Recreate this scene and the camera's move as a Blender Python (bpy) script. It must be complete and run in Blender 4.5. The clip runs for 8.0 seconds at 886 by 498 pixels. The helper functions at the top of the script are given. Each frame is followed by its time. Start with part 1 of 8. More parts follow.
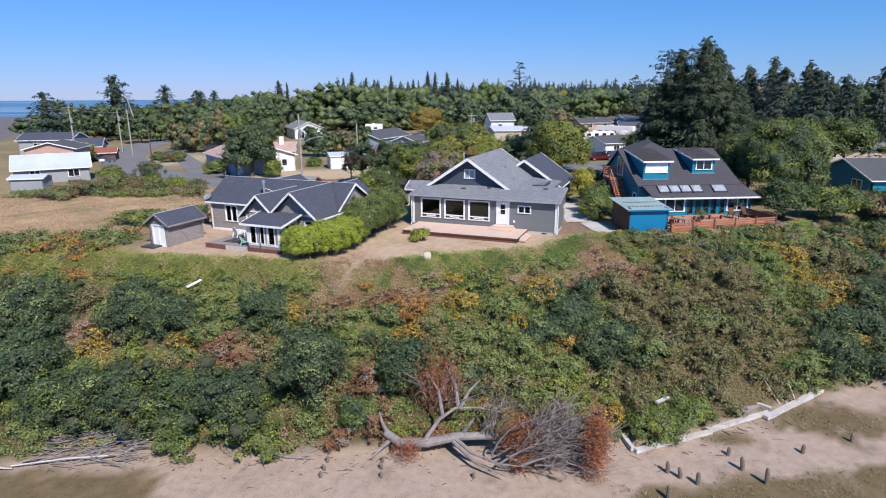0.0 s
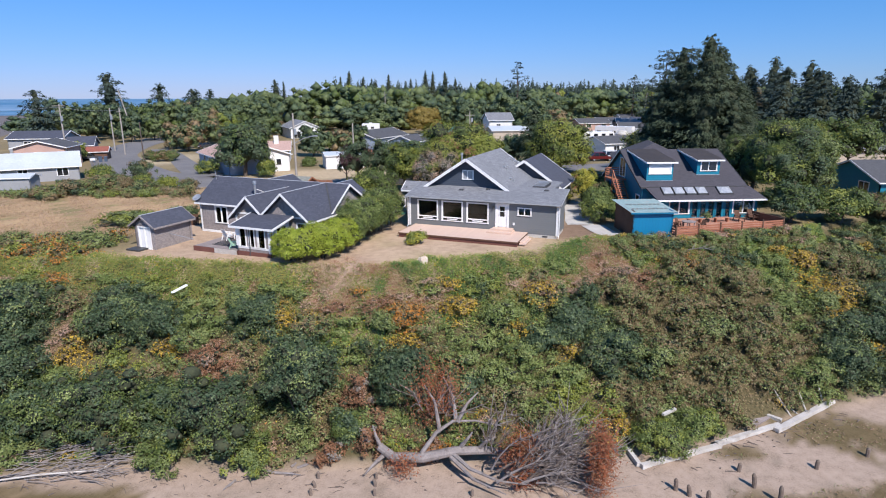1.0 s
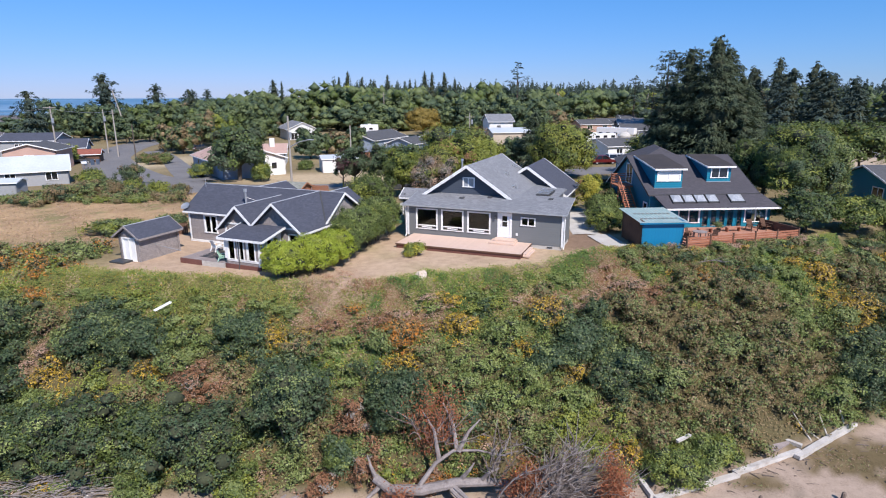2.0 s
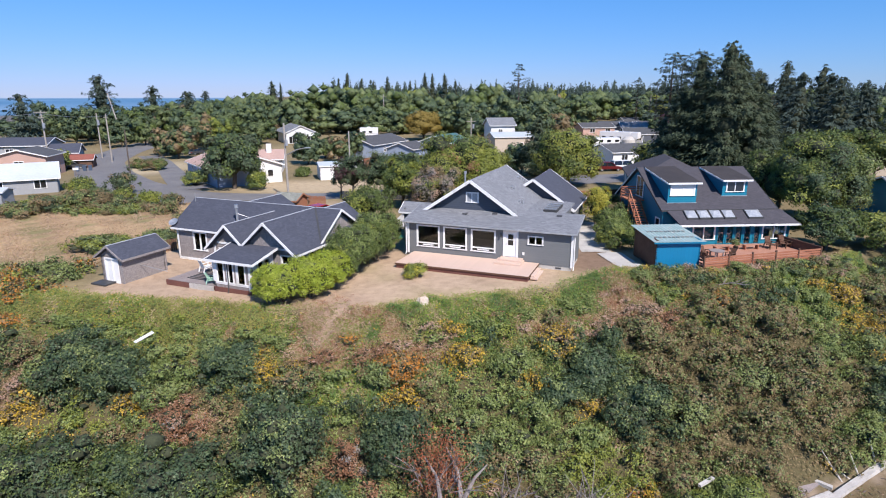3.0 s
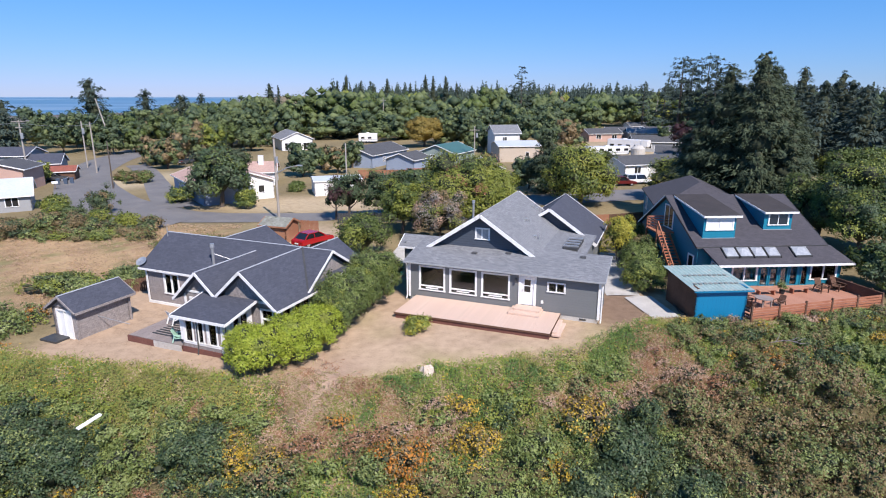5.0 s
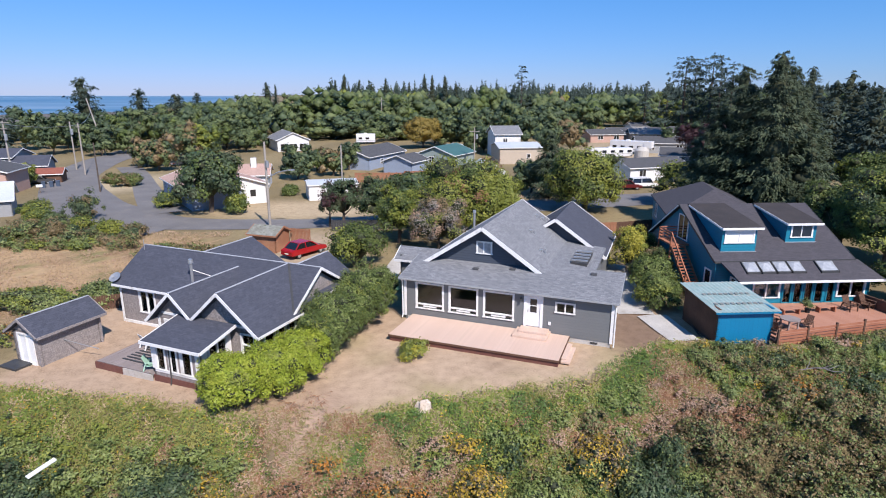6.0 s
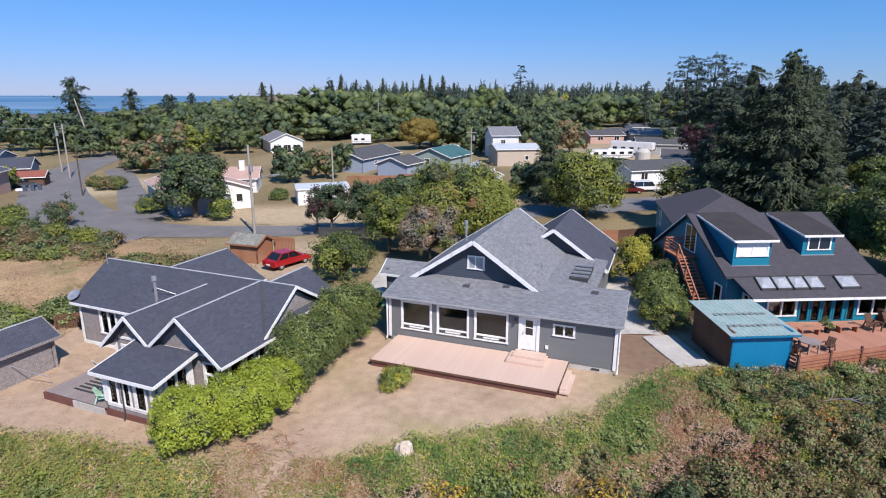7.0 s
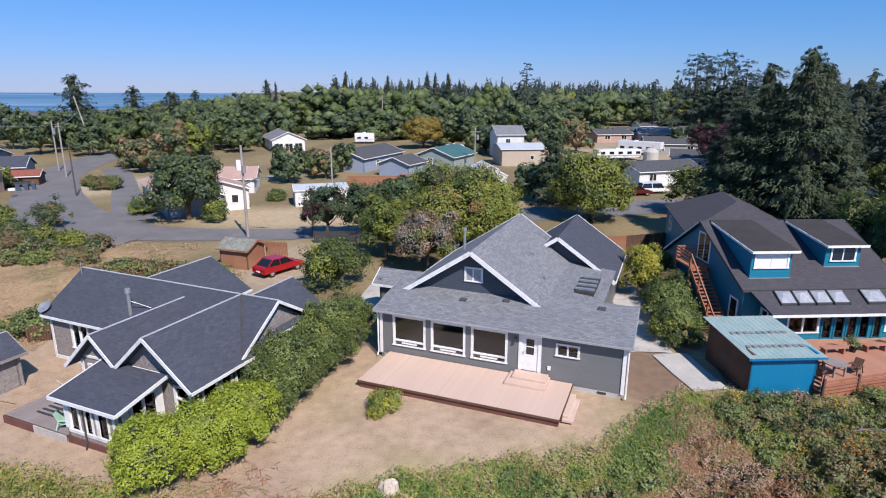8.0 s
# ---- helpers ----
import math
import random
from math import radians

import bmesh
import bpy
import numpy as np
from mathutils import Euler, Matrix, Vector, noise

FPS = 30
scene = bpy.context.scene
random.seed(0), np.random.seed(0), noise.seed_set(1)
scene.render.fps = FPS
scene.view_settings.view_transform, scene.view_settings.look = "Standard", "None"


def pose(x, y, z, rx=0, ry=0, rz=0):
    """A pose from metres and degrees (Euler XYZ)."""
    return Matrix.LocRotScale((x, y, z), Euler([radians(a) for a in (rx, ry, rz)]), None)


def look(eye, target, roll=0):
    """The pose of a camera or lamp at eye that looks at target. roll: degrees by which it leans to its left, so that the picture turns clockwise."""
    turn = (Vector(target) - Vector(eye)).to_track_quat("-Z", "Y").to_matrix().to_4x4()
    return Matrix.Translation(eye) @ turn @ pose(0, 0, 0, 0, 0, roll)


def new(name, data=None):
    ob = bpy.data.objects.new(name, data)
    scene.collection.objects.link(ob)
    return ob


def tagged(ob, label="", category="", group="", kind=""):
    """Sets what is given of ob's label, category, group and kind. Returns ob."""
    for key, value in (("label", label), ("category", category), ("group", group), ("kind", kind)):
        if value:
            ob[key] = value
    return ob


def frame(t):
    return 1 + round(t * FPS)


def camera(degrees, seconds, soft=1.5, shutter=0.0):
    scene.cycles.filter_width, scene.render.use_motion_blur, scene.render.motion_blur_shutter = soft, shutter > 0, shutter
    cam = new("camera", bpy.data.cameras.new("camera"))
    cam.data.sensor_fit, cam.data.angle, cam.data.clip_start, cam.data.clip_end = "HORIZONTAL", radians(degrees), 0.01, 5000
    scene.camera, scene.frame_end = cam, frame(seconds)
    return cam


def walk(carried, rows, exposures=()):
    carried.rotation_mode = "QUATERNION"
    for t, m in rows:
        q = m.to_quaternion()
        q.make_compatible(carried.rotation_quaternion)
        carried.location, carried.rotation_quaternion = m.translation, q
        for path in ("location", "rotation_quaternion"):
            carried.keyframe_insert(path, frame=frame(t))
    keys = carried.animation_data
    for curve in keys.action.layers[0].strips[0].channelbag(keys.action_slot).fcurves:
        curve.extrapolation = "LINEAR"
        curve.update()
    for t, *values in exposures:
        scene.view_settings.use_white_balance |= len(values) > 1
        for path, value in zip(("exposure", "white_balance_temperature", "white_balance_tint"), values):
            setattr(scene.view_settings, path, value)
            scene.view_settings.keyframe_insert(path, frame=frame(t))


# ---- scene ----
cam = camera(74.0, 8.0, soft=1.05)
PATH = [
    (0, (0.845, -0.617, 12.461), (0.813, 1.317, 11.954), -0.4),
    (0.5, (0.845, 0.217, 12.367), (0.817, 2.152, 11.86), -0.3),
    (1, (0.826, 1.24, 12.292), (0.803, 3.174, 11.785), -0.2),
    (1.5, (0.81, 2.439, 12.372), (0.789, 4.373, 11.864), -0.2),
    (3, (0.537, 6.911, 13.524), (0.517, 8.845, 13.016), -0.1),
    (3.5, (0.372, 8.531, 13.919), (0.351, 10.466, 13.412), -0.1),
    (4, (0.235, 10.214, 14.382), (0.213, 12.148, 13.875), -0.0),
    (4.5, (0.0, 12.017, 14.869), (-0.021, 13.952, 14.361), 0.0),
    (6, (-0.011, 17.378, 15.392), (-0.027, 19.311, 14.88), 0.1),
    (6.5, (0.295, 19.134, 15.475), (0.278, 21.067, 14.963), 0.1),
    (7, (0.689, 20.873, 15.496), (0.675, 22.806, 14.983), 0.1),
    (7.5, (1.127, 22.535, 15.545), (1.099, 24.468, 15.03), 0.3),
    (8, (1.302, 23.603, 15.579), (1.268, 25.534, 15.059), 0.2),
]
walk(cam, [(t, look(eye, target, roll)) for t, eye, target, roll in PATH], [(0, 0.3, 6330, 12), (4.5, 0.45, 6450, 13), (8, 0.23, 6450, 13)])

# ---- world, sun ----
SUN_AZ, SUN_EL = radians(-62.0), radians(46.0)
SUN_DIR = Vector((math.cos(SUN_EL) * math.cos(SUN_AZ), math.cos(SUN_EL) * math.sin(SUN_AZ), math.sin(SUN_EL)))
world = bpy.data.worlds.new("sky")
scene.world = world
world.use_nodes = True
wn, wl = world.node_tree.nodes, world.node_tree.links
sky = wn.new("ShaderNodeTexSky")
sky.sky_type = "NISHITA"
sky.sun_disc = False
sky.sun_elevation = SUN_EL
sky.sun_rotation = math.pi / 2 - SUN_AZ
sky.altitude, sky.air_density, sky.dust_density, sky.ozone_density = 1000.0, 1.2, 0.0, 3.0
tone = wn.new("ShaderNodeHueSaturation")
tone.inputs["Saturation"].default_value = 1.05
wl.new(sky.outputs[0], tone.inputs["Color"])
tint = wn.new("ShaderNodeMix")
tint.data_type, tint.blend_type = "RGBA", "MULTIPLY"
tint.inputs[0].default_value = 1.0
tint.inputs[7].default_value = (0.56, 0.84, 1.42, 1)
wl.new(tone.outputs[0], tint.inputs[6])
SKY = 0.062
split, join = wn.new("ShaderNodeSeparateColor"), wn.new("ShaderNodeCombineColor")
wl.new(tint.outputs[2], split.inputs[0])
for i, (gain, power) in enumerate(((1.03, 1.05), (0.775, 0.66), (1.03, 0.7))):
    # a hazier, paler blue towards the horizon
    a = wn.new("ShaderNodeMath")
    a.operation, a.inputs[1].default_value = "MULTIPLY", SKY * 1.15
    b = wn.new("ShaderNodeMath")
    b.operation, b.inputs[1].default_value = "POWER", power
    c = wn.new("ShaderNodeMath")
    c.operation, c.inputs[1].default_value = "MULTIPLY", gain / (SKY * 1.15)
    wl.new(split.outputs[i], a.inputs[0])
    wl.new(a.outputs[0], b.inputs[0])
    wl.new(b.outputs[0], c.inputs[0])
    wl.new(c.outputs[0], join.inputs[i])
wl.new(join.outputs[0], wn["Background"].inputs[0])
wn["Background"].inputs[1].default_value = SKY
lamp = bpy.data.lights.new("sun", "SUN")
lamp.energy, lamp.angle, lamp.color = 5.0, radians(0.55), (1.0, 0.925, 0.865)
sun = new("sun", lamp)
sun.matrix_world = look(SUN_DIR * 100, (0, 0, 0))


# ---- materials ----
def nodes_of(name):
    m = bpy.data.materials.new(name)
    m.use_nodes = True
    t = m.node_tree
    return m, t.nodes, t.links, t.nodes["Principled BSDF"]


def mixed(n, l, fac, a, b):
    """A colour mix of two sockets or colours."""
    k = n.new("ShaderNodeMix")
    k.data_type = "RGBA"
    for i, v in ((0, fac), (6, a), (7, b)):
        if isinstance(v, (int, float)):
            k.inputs[i].default_value = v
        elif isinstance(v, tuple):
            k.inputs[i].default_value = (*v, 1) if len(v) == 3 else v
        else:
            l.new(v, k.inputs[i])
    return k.outputs[2]


def noise_of(n, l, scale, coord, detail=4.0, lo=0.35, hi=0.65):
    k = n.new("ShaderNodeTexNoise")
    k.inputs["Scale"].default_value, k.inputs["Detail"].default_value = scale, detail
    l.new(coord, k.inputs["Vector"])
    r = n.new("ShaderNodeMapRange")
    r.inputs[1].default_value, r.inputs[2].default_value = lo, hi
    l.new(k.outputs[0], r.inputs[0])
    return r.outputs[0]


def bumped(n, l, bsdf, height, strength=0.4, dist=0.02):
    b = n.new("ShaderNodeBump")
    b.inputs["Strength"].default_value, b.inputs["Distance"].default_value = strength, dist
    l.new(height, b.inputs["Height"])
    l.new(b.outputs[0], bsdf.inputs["Normal"])


def plain(name, a, b, big=0.6, fine=9.0, rough=0.8, bump=0.3, metal=0.0, dirt=None, spec=0.5):
    """Two-scale varied surface: a and b mixed by large stains and fine grain, with an optional dirt colour."""
    m, n, l, p = nodes_of(name)
    c = n.new("ShaderNodeTexCoord").outputs["Object"]
    n1, n2 = noise_of(n, l, big, c), noise_of(n, l, fine, c, 6.0)
    col = mixed(n, l, n1, a, b)
    d = n.new("ShaderNodeMath")
    d.operation = "MULTIPLY"
    d.inputs[1].default_value = 0.5
    l.new(n2, d.inputs[0])
    col = mixed(n, l, d.outputs[0], col, tuple(v * 0.72 for v in a))
    if dirt:
        col = mixed(n, l, noise_of(n, l, big * 2.3, c, 8.0, 0.55, 0.75), col, dirt)
    l.new(col, p.inputs["Base Color"])
    p.inputs["Roughness"].default_value, p.inputs["Metallic"].default_value = rough, metal
    p.inputs["Specular IOR Level"].default_value = spec
    bumped(n, l, p, n2, bump)
    return m


def coursed(name, a, b, mortar, w, h, rough=0.85, off=0.5, gap=0.012, bump=0.6, stain=0.35):
    """Courses of shingles or boards in the UV map's metres, each piece its own tone."""
    m, n, l, p = nodes_of(name)
    tc = n.new("ShaderNodeTexCoord")
    k = n.new("ShaderNodeTexBrick")
    k.offset = off
    k.inputs["Scale"].default_value = 1.0
    k.inputs["Mortar Size"].default_value = gap
    k.inputs["Brick Width"].default_value, k.inputs["Row Height"].default_value = w, h
    k.inputs["Color1"].default_value, k.inputs["Color2"].default_value = (*a, 1), (*b, 1)
    k.inputs["Mortar"].default_value = (*mortar, 1)
    l.new(tc.outputs["UV"], k.inputs["Vector"])
    big = noise_of(n, l, 0.5, tc.outputs["Object"], 5.0)
    f = n.new("ShaderNodeMath")
    f.operation = "MULTIPLY"
    f.inputs[1].default_value = stain
    l.new(big, f.inputs[0])
    col = mixed(n, l, f.outputs[0], k.outputs[0], tuple((x + y) * 0.36 for x, y in zip(a, b)))
    fine = noise_of(n, l, 14.0, tc.outputs["Object"], 4.0)
    g = n.new("ShaderNodeMath")
    g.operation = "MULTIPLY"
    g.inputs[1].default_value = 0.3
    l.new(fine, g.inputs[0])
    col = mixed(n, l, g.outputs[0], col, tuple(min(1, v * 1.5) for v in b))
    l.new(col, p.inputs["Base Color"])
    p.inputs["Roughness"].default_value = rough
    bumped(n, l, p, k.outputs[0], bump, 0.02)
    return m


def foliage(name, cols, rough=0.55, glow=0.12, spread=0.9):
    """Leaf colours picked leaf by leaf, drifting over the plant, with light passing through."""
    m, n, l, p = nodes_of(name)
    g = n.new("ShaderNodeNewGeometry")
    r = n.new("ShaderNodeValToRGB")
    while len(r.color_ramp.elements) < len(cols):
        r.color_ramp.elements.new(0.5)
    for i, (e, c) in enumerate(zip(r.color_ramp.elements, cols)):
        e.position, e.color = i / (len(cols) - 1), (*c, 1)
    c = n.new("ShaderNodeTexCoord").outputs["Object"]
    big = noise_of(n, l, spread, c, 3.0, 0.25, 0.75)
    mm = n.new("ShaderNodeMix")
    mm.inputs[0].default_value = 0.55
    l.new(g.outputs["Random Per Island"], mm.inputs[2])
    l.new(big, mm.inputs[3])
    l.new(mm.outputs[0], r.inputs[0])
    l.new(r.outputs[0], p.inputs["Base Color"])
    p.inputs["Roughness"].default_value = rough
    p.inputs["Specular IOR Level"].default_value = 0.35
    t = n.new("ShaderNodeBsdfTranslucent")
    l.new(mixed(n, l, 0.2, r.outputs[0], (0.2, 0.22, 0.04)), t.inputs[0])
    s = n.new("ShaderNodeMixShader")
    s.inputs[0].default_value = glow
    l.new(p.outputs[0], s.inputs[1])
    l.new(t.outputs[0], s.inputs[2])
    l.new(s.outputs[0], n["Material Output"].inputs[0])
    return m


def glass_of(name, tint=(0.75, 0.82, 0.85)):
    m, n, l, p = nodes_of(name)
    t, g, f, s = (n.new("ShaderNodeBsdf" + k) if k in ("Transparent", "Glossy") else n.new("ShaderNode" + k) for k in ("Transparent", "Glossy", "Fresnel", "MixShader"))
    t.inputs[0].default_value = (*tint, 1)
    g.inputs["Roughness"].default_value = 0.02
    f.inputs[0].default_value = 1.6
    l.new(f.outputs[0], s.inputs[0])
    l.new(t.outputs[0], s.inputs[1])
    l.new(g.outputs[0], s.inputs[2])
    l.new(s.outputs[0], n["Material Output"].inputs[0])
    return m


WHITE = plain("white_paint", (0.84, 0.84, 0.83), (0.78, 0.78, 0.765), 0.8, 12, 0.5, 0.08, dirt=(0.55, 0.53, 0.49))
TRIM_DARK = plain("dark_trim", (0.04, 0.042, 0.045), (0.06, 0.06, 0.06), 1, 10, 0.6, 0.1)
GLASS = glass_of("window_glass")
DARK_GLASS = plain("dark_window_glass", (0.012, 0.014, 0.017), (0.02, 0.022, 0.025), 0.5, 3, 0.06, 0.0, spec=0.8)
BLIND = plain("white_roller_blind", (0.8, 0.8, 0.78), (0.74, 0.74, 0.72), 1, 20, 0.9, 0.1)
SIDING_GREY = coursed("grey_lap_siding", (0.138, 0.147, 0.15), (0.148, 0.157, 0.16), (0.115, 0.123, 0.127), 4.0, 0.19, 0.6, gap=0.008, bump=0.35, stain=0.2)
SIDING_NAVY = coursed("dark_slate_lap_siding", (0.05, 0.062, 0.085), (0.055, 0.068, 0.09), (0.03, 0.035, 0.05), 4.0, 0.19, 0.6, gap=0.01, bump=0.5, stain=0.2)
SIDING_TEAL = coursed("teal_painted_siding", (0.0, 0.155, 0.24), (0.002, 0.168, 0.255), (0.0, 0.1, 0.155), 3.0, 0.2, 0.55, gap=0.012, bump=0.5, stain=0.15)
PANEL_TEAL = coursed("teal_painted_plywood", (0.0, 0.145, 0.285), (0.0, 0.155, 0.3), (0.0, 0.1, 0.2), 0.3, 3.0, 0.5, off=0.0, gap=0.006, bump=0.3, stain=0.15)
CEDAR_SHAKE = coursed("weathered_cedar_shakes", (0.175, 0.158, 0.155), (0.33, 0.295, 0.282), (0.12, 0.105, 0.1), 0.11, 0.15, 0.9, off=0.37, gap=0.008, bump=0.6, stain=0.6)
ROOF_GREY = coursed("grey_asphalt_shingles", (0.115, 0.124, 0.138), (0.225, 0.232, 0.245), (0.085, 0.088, 0.095), 0.3, 0.145, 0.92, gap=0.01, bump=0.5)
ROOF_SLATE = coursed("slate_blue_asphalt_shingles", (0.04, 0.045, 0.063), (0.066, 0.072, 0.096), (0.034, 0.037, 0.05), 0.3, 0.145, 0.92, gap=0.008, bump=0.35, stain=0.5)
ROOF_PLUM = coursed("plum_brown_asphalt_shingles", (0.042, 0.04, 0.048), (0.064, 0.06, 0.07), (0.034, 0.032, 0.038), 0.3, 0.145, 0.92, gap=0.008, bump=0.35)
ROOF_DARK = coursed("dark_grey_asphalt_shingles", (0.055, 0.057, 0.062), (0.085, 0.087, 0.092), (0.035, 0.035, 0.04), 0.3, 0.145, 0.92, gap=0.01, bump=0.5)
ROOF_TORCH = plain("black_rolled_roofing", (0.035, 0.03, 0.03), (0.05, 0.042, 0.04), 0.9, 8, 0.85, 0.3)
ROOF_PINK = coursed("faded_rose_shingles", (0.36, 0.24, 0.2), (0.44, 0.3, 0.25), (0.25, 0.17, 0.14), 0.3, 0.15, 0.9)
ROOF_RED = coursed("rust_red_shingles", (0.2, 0.065, 0.045), (0.27, 0.09, 0.06), (0.12, 0.04, 0.03), 0.3, 0.15, 0.9)
ROOF_GREEN = coursed("green_metal_roofing", (0.05, 0.12, 0.11), (0.06, 0.14, 0.125), (0.03, 0.07, 0.065), 0.5, 9.0, 0.5, off=0.0)
ROOF_WHITE = plain("white_metal_roofing", (0.54, 0.58, 0.61), (0.46, 0.5, 0.53), 0.3, 4, 0.4, 0.1)
ROOF_MOSS = plain("mossy_cedar_shakes", (0.2, 0.2, 0.17), (0.3, 0.31, 0.27), 2.0, 14, 0.95, 0.8, dirt=(0.1, 0.12, 0.06))
METAL_PATINA = plain("green_corrugated_metal", (0.26, 0.37, 0.355), (0.32, 0.43, 0.415), 1.2, 8, 0.5, 0.1, dirt=(0.38, 0.36, 0.32))
DECK_PINK = plain("pinkish_painted_deck", (0.62, 0.45, 0.355), (0.67, 0.5, 0.4), 0.7, 14, 0.7, 0.2, dirt=(0.52, 0.39, 0.3))
DECK_RED = plain("red_stained_deck", (0.4, 0.19, 0.12), (0.48, 0.25, 0.17), 0.9, 14, 0.75, 0.3)
WOOD_RED = plain("red_stained_timber", (0.32, 0.12, 0.065), (0.4, 0.17, 0.095), 1.2, 14, 0.75, 0.4)
WOOD_GREY = plain("silvered_deck_boards", (0.24, 0.2, 0.185), (0.33, 0.28, 0.26), 0.9, 14, 0.85, 0.4)
WOOD_BROWN = plain("dark_brown_timber", (0.1, 0.05, 0.03), (0.15, 0.08, 0.05), 0.9, 14, 0.85, 0.4)
WOOD_CEDAR = plain("cedar_boards", (0.3, 0.13, 0.07), (0.38, 0.19, 0.11), 0.9, 14, 0.8, 0.4)
BRICK_SKIRT = plain("brown_red_painted_skirting", (0.13, 0.05, 0.04), (0.18, 0.075, 0.055), 0.9, 14, 0.8, 0.3)
DRIFT = plain("bleached_driftwood", (0.2, 0.175, 0.165), (0.32, 0.285, 0.268), 1.5, 18, 0.9, 0.7, dirt=(0.13, 0.11, 0.1))
DRIFT_DARK = plain("grey_brown_dead_twigs", (0.11, 0.085, 0.072), (0.19, 0.155, 0.135), 1.5, 18, 0.9, 0.7)
TIMBER_PALE = plain("sun_bleached_timber", (0.46, 0.43, 0.39), (0.58, 0.55, 0.51), 1.1, 14, 0.85, 0.5, dirt=(0.35, 0.31, 0.27))
POST_WOOD = plain("weathered_piling", (0.16, 0.12, 0.095), (0.24, 0.19, 0.15), 2, 16, 0.95, 0.9)
BARK = plain("tree_bark", (0.085, 0.065, 0.05), (0.13, 0.105, 0.085), 2.0, 12, 0.95, 0.9)
POLE_WOOD = plain("grey_pole_wood", (0.3, 0.27, 0.24), (0.4, 0.37, 0.33), 0.5, 12, 0.9, 0.5)
CONCRETE = plain("pale_concrete", (0.46, 0.44, 0.41), (0.55, 0.53, 0.49), 0.7, 10, 0.9, 0.4, dirt=(0.34, 0.31, 0.27))
ASPHALT = plain("worn_asphalt", (0.15, 0.145, 0.145), (0.195, 0.187, 0.182), 0.25, 20, 0.92, 0.4, dirt=(0.2, 0.185, 0.17))
METAL = plain("galvanised_metal", (0.5, 0.51, 0.52), (0.42, 0.43, 0.44), 1.5, 12, 0.4, 0.1, metal=0.6)
PLASTIC_WHITE = plain("white_plastic", (0.8, 0.8, 0.78), (0.75, 0.75, 0.73), 2, 14, 0.45, 0.05)
RED_PAINT = plain("red_car_paint", (0.36, 0.012, 0.016), (0.33, 0.01, 0.014), 1, 30, 0.22, 0.02)
WHITE_PAINT_CAR = plain("white_car_paint", (0.78, 0.78, 0.78), (0.74, 0.74, 0.74), 1, 30, 0.25, 0.02)
RUBBER = plain("black_rubber", (0.015, 0.015, 0.016), (0.022, 0.022, 0.022), 2, 20, 0.8, 0.2)
STONE = plain("pale_weathered_stump", (0.56, 0.46, 0.36), (0.68, 0.6, 0.5), 3, 14, 0.9, 0.8, dirt=(0.35, 0.25, 0.18))
GREEN_PLASTIC = plain("pale_green_plastic", (0.36, 0.58, 0.44), (0.42, 0.64, 0.5), 3, 20, 0.5, 0.05)
CARPET = plain("interior_surface", (0.1, 0.085, 0.075), (0.13, 0.11, 0.1), 1, 12, 0.95, 0.2)

LEAF_GREEN = foliage("bramble_leaves", [(0.06, 0.088, 0.028), (0.17, 0.215, 0.07), (0.31, 0.33, 0.13)])
LEAF_DARK = foliage("dark_green_leaves", [(0.022, 0.037, 0.019), (0.06, 0.096, 0.044), (0.135, 0.18, 0.085)])
LEAF_FRESH = foliage("fresh_green_leaves", [(0.07, 0.105, 0.028), (0.17, 0.22, 0.06), (0.31, 0.345, 0.115)])
LEAF_HEDGE = foliage("clipped_yellow_green_leaves", [(0.17, 0.24, 0.024), (0.33, 0.4, 0.042), (0.48, 0.5, 0.085)], 0.5, 0.28)
# far firs: distance haze put into the needle colour, bluer than the near spruces
LEAF_FAR_FIR = foliage("hazed_far_conifer_needles", [(0.032, 0.052, 0.042), (0.052, 0.077, 0.06), (0.08, 0.11, 0.085)], 0.8, 0.05, 0.1)
LEAF_WOOD = foliage("woodland_leaves", [(0.045, 0.064, 0.024), (0.11, 0.145, 0.055), (0.19, 0.225, 0.09)], 0.6, 0.12, 0.25)
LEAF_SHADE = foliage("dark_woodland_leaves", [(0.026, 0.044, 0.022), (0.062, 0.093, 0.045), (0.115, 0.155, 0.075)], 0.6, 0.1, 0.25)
LEAF_LIME = foliage("yellow_green_leaves", [(0.12, 0.15, 0.026), (0.21, 0.24, 0.042), (0.33, 0.34, 0.08)])
LEAF_GOLD = foliage("golden_leaves", [(0.3, 0.21, 0.03), (0.48, 0.32, 0.035), (0.55, 0.4, 0.08)])
LEAF_YELLOW = foliage("yellow_conifer_sprays", [(0.22, 0.21, 0.03), (0.36, 0.33, 0.04), (0.46, 0.42, 0.08)])
LEAF_ORANGE = foliage("orange_leaves", [(0.3, 0.11, 0.025), (0.47, 0.19, 0.03), (0.46, 0.27, 0.06)])
LEAF_RUST = foliage("rust_dead_needles", [(0.17, 0.085, 0.048), (0.27, 0.135, 0.072), (0.36, 0.22, 0.13)], 0.85, 0.1)
LEAF_REDDEAD = foliage("red_brown_dead_needles", [(0.15, 0.045, 0.022), (0.29, 0.09, 0.04), (0.4, 0.15, 0.068)], 0.85, 0.1)
LEAF_STRAW = foliage("straw_grass", [(0.26, 0.18, 0.105), (0.38, 0.28, 0.165), (0.47, 0.37, 0.235)], 0.9, 0.12)
LEAF_TAN = foliage("dry_tan_stems", [(0.3, 0.19, 0.135), (0.43, 0.285, 0.205), (0.56, 0.41, 0.31)], 0.9, 0.2)
LEAF_OLIVE = foliage("browned_bramble_leaves", [(0.078, 0.06, 0.027), (0.2, 0.147, 0.07), (0.34, 0.235, 0.135)])
